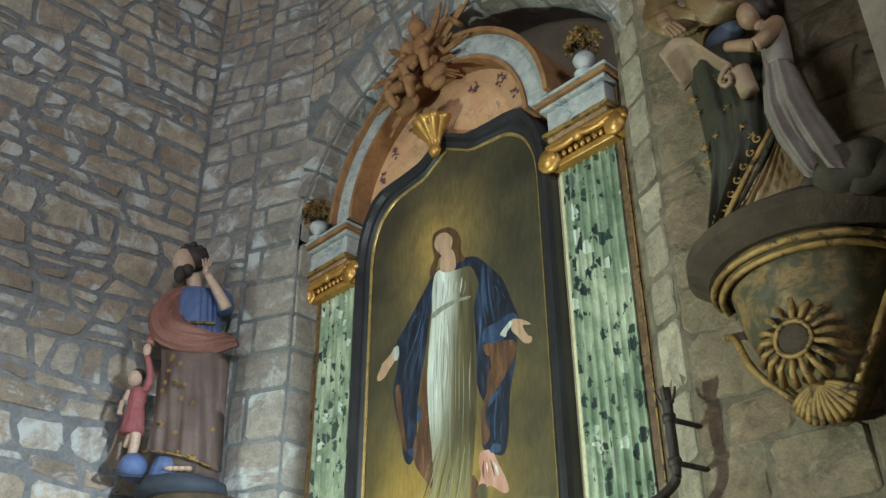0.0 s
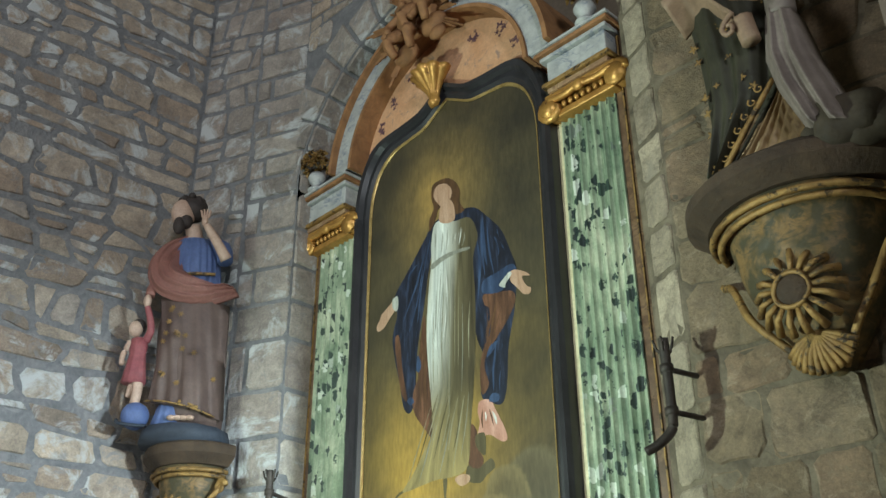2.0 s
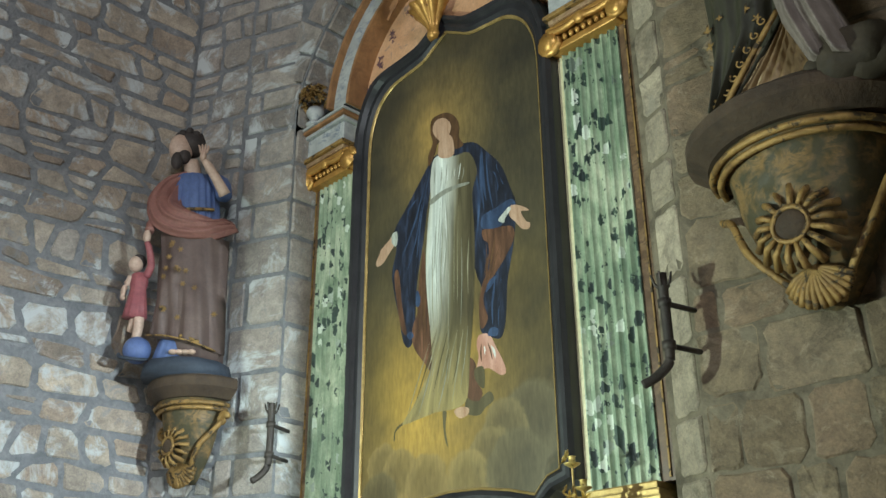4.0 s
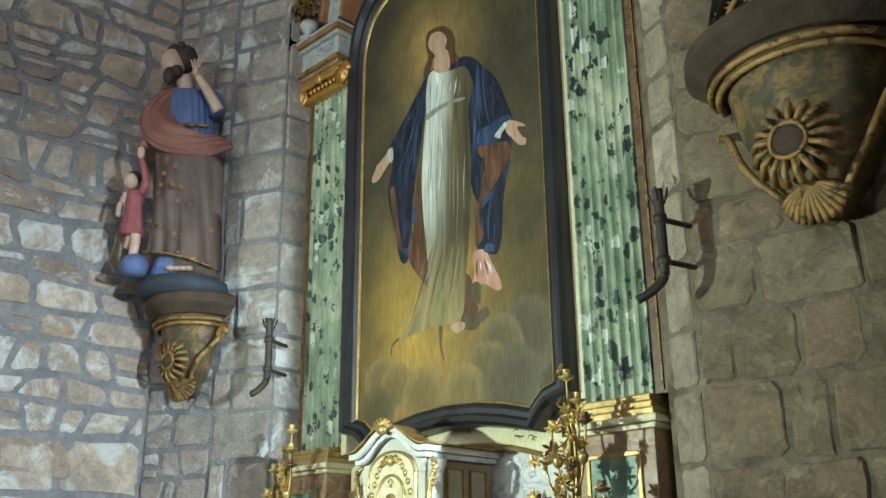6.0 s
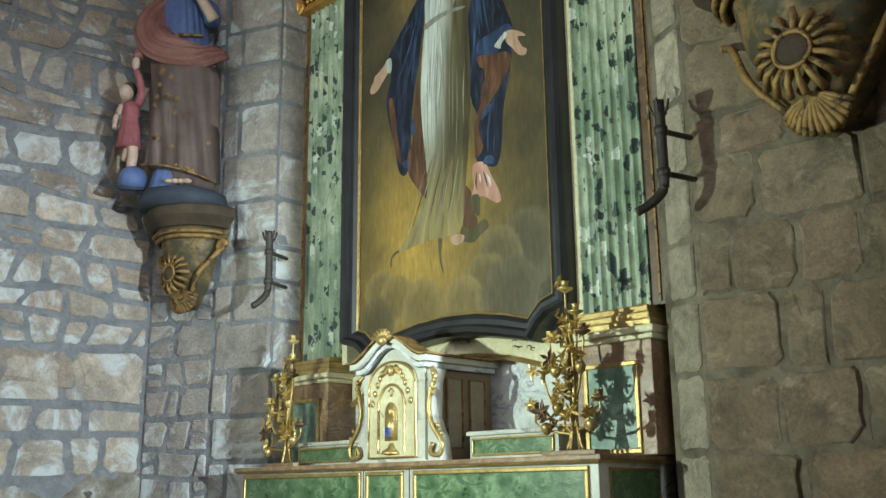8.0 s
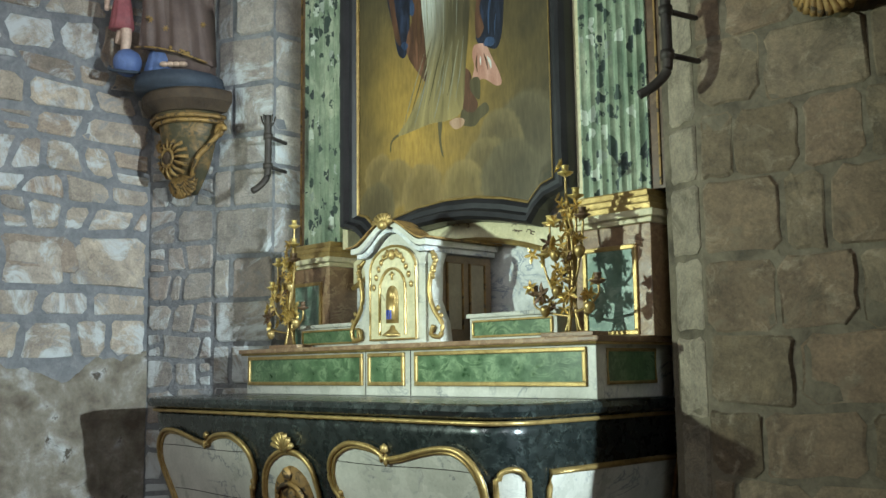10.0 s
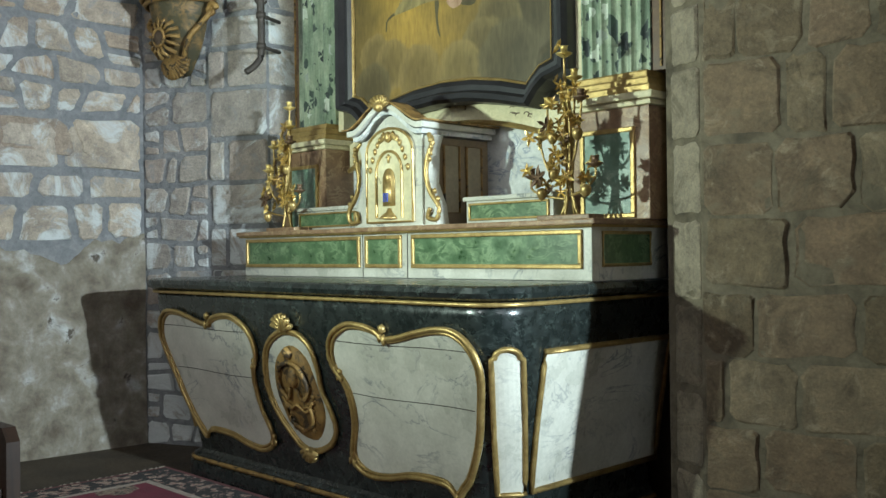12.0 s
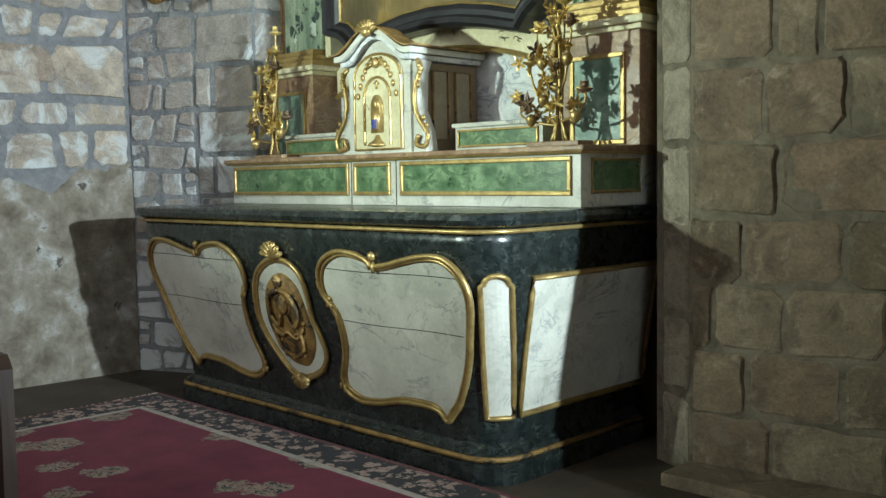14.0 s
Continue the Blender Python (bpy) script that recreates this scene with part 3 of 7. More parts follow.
def panel(name, outline, parent, material, lift=0.006, per=5, smooth_line=True):
    """A marbled field on the curved front with a gilt double moulding round it."""
    line = spline(outline, per) if smooth_line else [Vector(p) for p in outline]
    cx, cz = sum(p[0] for p in line) / len(line), sum(p[1] for p in line) / len(line)
    bm = bmesh.new()
    rings = []
    for k in (1.0, 0.85, 0.7, 0.5, 0.3, 0.12):
        rings.append([bm.verts.new(on_front(cx + (p[0] - cx) * k, cz + (p[1] - cz) * k, lift)) for p in line])
    rings.append([bm.verts.new(on_front(cx, cz, lift))])
    n = len(line)
    for a, b in zip(rings, rings[1:]):
        for i in range(n):
            j = (i + 1) % n
            bm.faces.new((a[i], a[j], b[j], b[i]) if len(b) > 1 else (a[i], a[j], b[0]))
    rim = [bm.verts.new(on_front(p[0], p[1], -0.004)) for p in line]
    for i in range(n):
        j = (i + 1) % n
        bm.faces.new((rings[0][i], rings[0][j], rim[j], rim[i]))
    field = link(name, bm, material, parent)
    bm = bmesh.new()
    tube(bm, [on_front(p[0], p[1], 0.013) for p in line], 0.0115, 6, True)
    tube(bm, [on_front(cx + (p[0] - cx) * 0.955, cz + (p[1] - cz) * 0.955, 0.009) for p in line], 0.008, 5, True)
    link("gilt_frame", bm, GOLD, field, "gilt moulded frame", True)
    return field


SIDE = ((0.415, 0.846), (0.525, 0.845), (0.60, 0.825), (0.635, 0.80), (0.72, 0.81), (0.83, 0.835), (0.935, 0.852), (1.03, 0.845), (1.10, 0.79), (1.125, 0.70),
        (1.085, 0.55), (1.04, 0.42), (0.975, 0.30), (0.93, 0.25), (0.89, 0.213), (0.845, 0.25), (0.75, 0.258), (0.63, 0.25), (0.50, 0.222), (0.38, 0.215),
        (0.30, 0.25), (0.29, 0.31), (0.335, 0.42), (0.345, 0.52), (0.33, 0.60), (0.285, 0.66), (0.275, 0.72), (0.31, 0.795))
for sign in (-1, 1):
    field = panel("front_panel", [(sign * a, b) for a, b in SIDE], altar, WHITE_MARBLE)
    for s, z, r in ((0.635, 0.81, 0.028), (0.315, 0.625, 0.020), (0.285, 0.27, 0.024)):
        bm = bmesh.new()
        c = on_front(sign * s, z, 0.016)
        ball(bm, c + Vector((0, 0, r)), r * 0.75, (1, 0.7, 1), 1)
        ball(bm, c + Vector((sign * 0.012, 0, -r * 0.5)), r * 0.6, (0.8, 0.7, 1.5), 1)
        ball(bm, c + Vector((-sign * 0.014, 0, -r * 0.2)), r * 0.5, (0.8, 0.7, 1.6), 1)
        link("rocaille", bm, GOLD, field, "gilt shell scroll", True)
    for z, s0, s1 in ((0.56, 0.36, 1.05), (0.775, 0.33, 1.09)):
        bm = bmesh.new()
        tube(bm, [on_front(sign * (s0 + (s1 - s0) * k / 6), z - 0.004 * math.sin(k), 0.0065) for k in range(7)], 0.0016, 4)
        link("plank_joint", bm, IRON, field, "open joint between planks")
cart = panel("cartouche", [(0.0, 0.80), (0.09, 0.785), (0.15, 0.735), (0.17, 0.65), (0.165, 0.55), (0.195, 0.46), (0.205, 0.385), (0.15, 0.31), (0.02, 0.26), (-0.07, 0.275), (-0.145, 0.34), (-0.215, 0.43), (-0.245, 0.52), (-0.225, 0.63), (-0.17, 0.725), (-0.085, 0.78)], altar, WHITE_MARBLE)
bm = bmesh.new()
inner = spline([(-0.01, 0.735), (0.095, 0.69), (0.13, 0.56), (0.14, 0.43), (0.05, 0.32), (-0.08, 0.35), (-0.165, 0.50), (-0.125, 0.66)], 4)
rings = [[bm.verts.new(on_front(p[0] * k, 0.5 + (p[1] - 0.5) * k, h)) for p in inner] for k, h in ((1, 0.006), (0.94, 0.024), (0.6, 0.03), (0.1, 0.034))]
for a, b in zip(rings, rings[1:]):
    for i in range(len(a)):
        bm.faces.new((a[i], a[(i + 1) % len(a)], b[(i + 1) % len(a)], b[i]))
bm.faces.new(rings[-1])
for q in (-1, 1):
    tube(bm, spline([on_front(0.0, 0.66, 0.03), on_front(q * 0.07, 0.64, 0.04), on_front(q * 0.10, 0.56, 0.042), on_front(q * 0.05, 0.50, 0.045), on_front(q * 0.02, 0.55, 0.045)], 4, False), 0.013, 5, False, 0.6)
    tube(bm, spline([on_front(0.0, 0.36, 0.03), on_front(q * 0.08, 0.40, 0.036), on_front(q * 0.085, 0.47, 0.04), on_front(q * 0.03, 0.46, 0.042)], 4, False), 0.012, 5, False, 0.6)
    for k in range(6):
        ball(bm, on_front(q * (0.105 - 0.008 * k), 0.52 - 0.03 * k, 0.026), 0.017, (1.2, 0.6, 0.9), 1)
ball(bm, on_front(0, 0.60, 0.03), 0.045, (0.8, 0.5, 1.1), 2)
ball(bm, on_front(0, 0.705, 0.03), 0.028, (1, 0.8, 1), 2)
tube(bm, spline([on_front(-0.11, 0.50, 0.035), on_front(-0.05, 0.455, 0.045), on_front(0, 0.475, 0.045), on_front(0.06, 0.45, 0.045), on_front(0.11, 0.50, 0.035)], 4, False), 0.008, 5)
link("relief", bm, OLD_GOLD, cart, "worn gilt carved emblem", True)
for z, r, up in ((0.80, 0.075, 1), (0.275, 0.06, -1)):
    bm = bmesh.new()
    for k in range(7):
        a = radians(20 + 140 * k / 6)
        tube(bm, [on_front(0, z, 0.02), on_front(r * math.cos(a), z + up * r * math.sin(a), 0.03)], 0.012, 5)
    link("shell", bm, GOLD, cart, "gilt shell ornament", True)


def corner_panel(side):
    """The narrow arched field on a rounded corner."""
    def at(s, z, lift):
        r = 0.16
        w, y = half_width(z), front_y(z)
        a = radians(-35 + s / r * 57.3) if side > 0 else radians(-145 - s / r * 57.3)
        cx = AX + side * (w - r)
        return Vector((cx + (r + lift) * math.cos(a), y + r + (r + lift) * math.sin(a), z))
    line = [(-0.050, 0.245), (0.050, 0.245), (0.056, 0.5), (0.056, 0.752), (0.044, 0.758)]
    line += [(0.044 * math.cos(radians(18 * k)), 0.76 + 0.03 * math.sin(radians(18 * k))) for k in range(1, 10)]
    line += [(-0.044, 0.758), (-0.056, 0.752), (-0.056, 0.5)]
    dense = []
    for i, p in enumerate(line):
        q = line[(i + 1) % len(line)]
        steps = 5 if abs(p[1] - q[1]) > 0.1 or abs(p[0] - q[0]) > 0.08 else 1
        dense += [(p[0] + (q[0] - p[0]) * k / steps, p[1] + (q[1] - p[1]) * k / steps) for k in range(steps)]
    bm = bmesh.new()
    rows = []
    for k in range(13):
        z = 0.245 + 0.515 * k / 12
        rows.append([bm.verts.new(at(-0.052 + 0.104 * j / 6, z, 0.004)) for j in range(7)])
    rows.append([bm.verts.new(at(-0.035 + 0.07 * j / 6, 0.788, 0.004)) for j in range(7)])
    for a, b in zip(rows, rows[1:]):
        for j in range(6):
            bm.faces.new((a[j], a[j + 1], b[j + 1], b[j]))
    field = link("corner_panel", bm, WHITE_MARBLE, altar)
    bm = bmesh.new()
    tube(bm, [at(s, z, 0.008) for s, z in dense], 0.011, 6, True)
    link("gilt_frame", bm, GOLD, field, "gilt moulded frame", True)


corner_panel(1)
corner_panel(-1)


def flank_panel(side):
    def at(y, z, lift):
        return Vector((AX + side * (half_width(z) + lift), y, z))
    bm = bmesh.new()
    rows = [[bm.verts.new(at(2.70 + 0.072 * (0.77 - z) - 0.06 + (3.445 - 2.64) * j / 4, z, 0.004)) for j in range(5)] for z in [0.25 + 0.52 * k / 10 for k in range(11)]]
    for a, b in zip(rows, rows[1:]):
        for j in range(4):
            bm.faces.new((a[j], a[j + 1], b[j + 1], b[j]))
    edge = [v.co.copy() for v in rows[0]] + [r[-1].co.copy() for r in rows[1:]] + [v.co.copy() for v in rows[-1][-2::-1]] + [r[0].co.copy() for r in rows[-2:0:-1]]
    field = link("side_panel", bm, WHITE_MARBLE, altar)
    bm = bmesh.new()
    tube(bm, [p + Vector((side * 0.004, 0, 0)) for p in edge], 0.012, 6, True)
    link("gilt_frame", bm, GOLD, field, "gilt moulded frame", True)


flank_panel(1)
flank_panel(-1)
# the table top lies on the body
bm = bmesh.new()
loft(bm, [(0.957, body_outline(0.96, 0.012)), (0.966, body_outline(0.96, 0.03)), (0.985, body_outline(0.96, 0.038)), (1.004, body_outline(0.96, 0.032)), (1.010, body_outline(0.96, 0.02))])
link("slab", bm, BLACK_MARBLE, altar, "dark polished moulded slab")


# ---- gradine, tabernacle and steps ----
GY = 2.93
gradine = thing("gradine", "white marbled altar shelf with green marbled panels in gilt frames", "altar shelf")
bm = bmesh.new()
block(bm, XC - 1.18, XC + 1.18, GY, 3.44, 1.011, 1.225, 0.004)
link("body", bm, WHITE_MARBLE, gradine)
bm = bmesh.new()
block(bm, XC - 1.215, XC + 1.215, GY - 0.035, 3.44, 1.2255, 1.248, 0.006)
link("ledge", bm, RED_MARBLE, gradine, "brown moulded ledge")
bm = bmesh.new()
tube(bm, [(XC - 1.2, 3.42, 1.222), (XC - 1.2, GY - 0.02, 1.222), (XC + 1.2, GY - 0.02, 1.222), (XC + 1.2, 3.42, 1.222)], 0.007, 6)
link("gilt_moulding", bm, GOLD, gradine)


def framed(x0, x1, z0, z1, y, parent, material, bar=0.009, name="panel"):
    """A flat upright field facing the nave with a gilt bar round it."""
    bm = bmesh.new()
    block(bm, x0, x1, y - 0.003, y + 0.01, z0, z1)
    field = link(name, bm, material, parent)
    bm = bmesh.new()
    o, i = 0.0, bar * 2
    for a, b, c, d in ((x0 - i, x1 + i, z0 - i, z0 + o), (x0 - i, x1 + i, z1 - o, z1 + i), (x0 - i, x0 + o, z0, z1), (x1 - o, x1 + i, z0, z1)):
        block(bm, a, b, y - 0.012, y + 0.008, c, d, 0.004)
    link("gilt_frame", bm, GOLD, field)
    return field


for x0, x1 in ((-1.14, -0.20), (-0.125, 0.095), (0.20, 1.12)):
    framed(XC + x0, XC + x1, 1.075, 1.19, GY, gradine, GREEN_MARBLE)
for side in (-1, 1):
    bm = bmesh.new()
    x = XC + side * 1.18
    block(bm, x - 0.004, x + 0.004, GY + 0.07, GY + 0.38, 1.075, 1.19)
    field = link("panel", bm, GREEN_MARBLE, gradine)
    bm = bmesh.new()
    tube(bm, [(x + side * 0.004, y, z) for y, z in ((GY + 0.065, 1.07), (GY + 0.385, 1.07), (GY + 0.385, 1.195), (GY + 0.065, 1.195))], 0.008, 6, True)
    link("gilt_frame", bm, GOLD, field)
for x in (-0.165, 0.15):
    bm = bmesh.new()
    block(bm, XC + x - 0.002, XC + x + 0.002, GY - 0.002, GY + 0.01, 1.014, 1.222)
    link("joint", bm, IRON, gradine, "open joint")
for x0, x1 in ((-0.92, -0.40), (0.36, 0.86)):
    step = thing("candle_step", "small white and green marbled step standing on the altar shelf", "step", "steps beside the tabernacle")
    bm = bmesh.new()
    block(bm, XC + x0, XC + x1, 3.10, 3.30, 1.249, 1.352, 0.003)
    link("body", bm, WHITE_MARBLE, step)
    bm = bmesh.new()
    block(bm, XC + x0 - 0.01, XC + x1 + 0.01, 3.085, 3.30, 1.3525, 1.372, 0.005)
    link("ledge", bm, WHITE_MARBLE, step)
    framed(XC + x0 + 0.03, XC + x1 - 0.03, 1.275, 1.333, 3.10, step, GREEN_MARBLE, 0.005)

tab = thing("tabernacle", "white and gilt tabernacle with a bowed cornice and carved door", "tabernacle")
TY = 2.965


def tab_line(half, shoulder, peak, n=24):
    """The bowed cornice: level ends, then a swelling rise to the middle."""
    out = []
    for k in range(n + 1):
        s = -1 + 2 * k / n
        rise = 0.5 * (1 + math.cos(math.pi * min(1, abs(s) / 0.86)))
        out.append((XC + 0.005 + half * s, shoulder + (peak - shoulder) * rise ** 0.8))
    return out


bm = bmesh.new()
block(bm, XC - 0.205, XC + 0.215, TY + 0.052, 3.40, 1.249, 1.655)
link("case", bm, surface("ochre_painted_case", [(0.3, (0.15, 0.095, 0.05)), (0.7, (0.27, 0.19, 0.11))], 6, 0.55, 0, 0.3, 0.003, 60), tab, "ochre brown painted case")
bm = bmesh.new()
prism(bm, [(XC - 0.205, 1.249), (XC + 0.215, 1.249), (XC + 0.215, 1.66)] + tab_line(0.21, 1.66, 1.765)[::-1] + [(XC - 0.205, 1.66)], TY, TY + 0.05, "y")
link("body", bm, WHITE_MARBLE, tab)
for grow, lo, hi, y, m in ((0.0, 0.0, 0.022, 0.03, BLUE_MARBLE), (0.025, 0.024, 0.05, 0.05, WHITE_MARBLE), (0.05, 0.052, 0.060, 0.062, OLD_GOLD)):
    low = tab_line(0.24 + grow, 1.662 + lo, 1.770 + lo)
    high = tab_line(0.24 + grow, 1.662 + hi, 1.770 + hi)
    bm = bmesh.new()
    prism(bm, low + high[::-1], TY - y, TY + 0.05, "y")
    block(bm, XC - 0.225 - grow, XC + 0.235 + grow, TY + 0.051, 3.41, 1.662 + lo, 1.662 + hi)
    link("cornice", bm, m, tab)
bm = bmesh.new()
door_line = [(XC - 0.155, 1.27), (XC + 0.165, 1.27), (XC + 0.165, 1.60)] + [(XC + 0.005 + 0.16 * math.cos(radians(a)), 1.60 + 0.105 * math.sin(radians(a))) for a in range(15, 180, 15)] + [(XC - 0.155, 1.60)]
prism(bm, door_line, TY - 0.012, TY + 0.01, "y")
door = link("door", bm, CREAM, tab, "white door with gilt relief")
bm = bmesh.new()
tube(bm, [(x, TY - 0.014, z) for x, z in door_line], 0.007, 6, True)
inner_line = [(XC - 0.085, 1.29)] + [(XC + 0.005 + 0.09 * math.cos(radians(a)), 1.50 + 0.10 * math.sin(radians(a))) for a in range(180, -1, -15)] + [(XC + 0.095, 1.29)]
tube(bm, [(x, TY - 0.016, z) for x, z in inner_line], 0.007, 6)
link("gilt_frame", bm, GOLD, door)
for side in (-1, 1):
    for k in range(5):
        bm = bmesh.new()
        ball(bm, (XC + 0.005 + side * (0.06 + 0.018 * k), TY - 0.018, 1.655 - 0.018 * k - 0.004 * k * k), 0.0125, (1, 0.6, 1.4), 1)
        link("bud", bm, GOLD, door, "", True)
        bm = bmesh.new()
        tube(bm, [(XC + 0.005 + side * 0.02, TY - 0.02, 1.66), (XC + 0.005 + side * (0.035 + 0.01 * k), TY - 0.018, 1.69 - 0.012 * k)], 0.006, 5)
        link("leaf", bm, GOLD, door, "", True)
bm = bmesh.new()
ball(bm, (XC + 0.005, TY - 0.02, 1.665), 0.022, (1, 0.7, 1.2), 2)
link("boss", bm, GOLD, door, "", True)
bm = bmesh.new()
tube(bm, [(XC + 0.005, TY - 0.018, 1.545), (XC + 0.005, TY - 0.018, 1.585)], 0.005, 5)
tube(bm, [(XC - 0.010, TY - 0.018, 1.572), (XC + 0.02, TY - 0.018, 1.572)], 0.005, 5)
link("cross", bm, GOLD, door, "small gilt cross", True)
bm = bmesh.new()
lathe(bm, [(0.055, 0), (0.045, 0.012), (0.02, 0.03), (0.012, 0.05)], (XC + 0.005, TY - 0.01, 1.285), 12)
link("cup_foot", bm, GOLD, door, "gilt turned foot", True)
bm = bmesh.new()
prism(bm, [(XC - 0.035, 1.345)] + [(XC + 0.005 + 0.04 * math.cos(radians(a)), 1.46 + 0.06 * math.sin(radians(a))) for a in range(180, -1, -20)] + [(XC + 0.045, 1.345)], TY - 0.02, TY - 0.005, "y")
ball(bm, (XC + 0.005, TY - 0.022, 1.475), 0.020, (1, 0.6, 1.2), 2)
tube(bm, [(XC + 0.005, TY - 0.022, 1.46), (XC + 0.005, TY - 0.022, 1.36)], 0.020, 8, False, 1.5, 0.6)
link("niche_ornament", bm, GOLD, door, "small gilt niche ornament", True)
bm = bmesh.new()
for k in range(3):
    block(bm, XC - 0.010 + 0.012 * k, XC - 0.004 + 0.012 * k, TY - 0.040, TY - 0.030, 1.362, 1.405)
link("blue_ribbon", bm, surface("blue_enamel", [(0.3, (0.03, 0.06, 0.30)), (0.7, (0.07, 0.12, 0.45))], 20, 0.4), door, "blue painted stripes")
for side in (-1, 1):
    bm = bmesh.new()
    x = XC + 0.005 + side * 0.215
    tube(bm, spline([(x + side * 0.02, TY + 0.02, 1.66), (x + side * 0.055, TY + 0.01, 1.62), (x + side * 0.035, TY, 1.56), (x + side * 0.02, TY, 1.48), (x + side * 0.045, TY, 1.40), (x + side * 0.10, TY, 1.33), (x + side * 0.085, TY, 1.275), (x + side * 0.03, TY, 1.285), (x + side * 0.045, TY, 1.325)], 5, False), 0.0125, 6, False, 0.9)
    for z, o in ((1.63, 0.05), (1.60, 0.055), (1.57, 0.05), (1.545, 0.045), (1.40, 0.075), (1.365, 0.095)):
        ball(bm, (x + side * o, TY, z), 0.014, (1, 0.7, 1.1), 1)
    link("volute", bm, GOLD, tab, "gilt carved volute", True)
    bm = bmesh.new()
    prism(bm, [(x - side * 0.01, 1.249), (x + side * 0.075, 1.249), (x + side * 0.06, 1.34), (x + side * 0.012, 1.44), (x + side * 0.02, 1.6), (x + side * 0.045, 1.655), (x - side * 0.01, 1.655)], TY + 0.015, TY + 0.09, "y")
    link("side_scroll", bm, WHITE_MARBLE, tab)
    for y0, y1 in ((3.10, 3.20), (3.25, 3.35)):
        bm = bmesh.new()
        xs = XC + (0.215 if side > 0 else -0.205)
        block(bm, xs - 0.004, xs + 0.004, y0, y1, 1.31, 1.62)
        f = link("side_panel", bm, TAUPE, tab, "greyish brown painted panel")
        bm = bmesh.new()
        tube(bm, [(xs + side * 0.005, y, z) for y, z in ((y0, 1.31), (y1, 1.31), (y1, 1.62), (y0, 1.62))], 0.007, 6, True)
        link("moulding", bm, OLD_GOLD, f)
bm = bmesh.new()
for k in range(7):
    a = radians(15 + 150 * k / 6)
    tube(bm, [(XC + 0.005, TY - 0.06, 1.80), (XC + 0.005 + 0.065 * math.cos(a), TY - 0.075, 1.805 + 0.05 * math.sin(a))], 0.012, 5)
ball(bm, (XC + 0.005, TY - 0.075, 1.80), 0.024, (1.3, 0.8, 1), 2)
link("shell", bm, GOLD, tab, "gilt shell crest", True)


# ---- the altarpiece ----
retable = thing("altarpiece", "painted and gilt wooden altarpiece with fluted green marbled pilasters", "altarpiece")
PY = 3.30
bm = bmesh.new()
block(bm, XC - 1.20, XC + 1.20, 3.46, 3.58, 1.0, 4.45)
block(bm, XC - 0.86, XC + 0.86, 3.42, 3.46, 1.25, 1.80)
link("back_panel", bm, BLUE_MARBLE, retable, "white bluish-veined marbled back")


def fluted(x0, x1, y, z0, z1, count):
    """An upright board with hollow flutes, closed to the wall."""
    pts = [(x0, 3.57), (x0, y)]
    pitch = (x1 - x0) / count
    for k in range(count):
        a = x0 + pitch * (k + 0.14)
        b = x0 + pitch * (k + 0.86)
        for j in range(6):
            t = j / 5
            pts.append((a + (b - a) * t, y + (0.019 * math.sin(math.pi * t))))
    pts += [(x1, y), (x1, 3.57)]
    bm = bmesh.new()
    prism(bm, pts, z0, z1)
    return bm


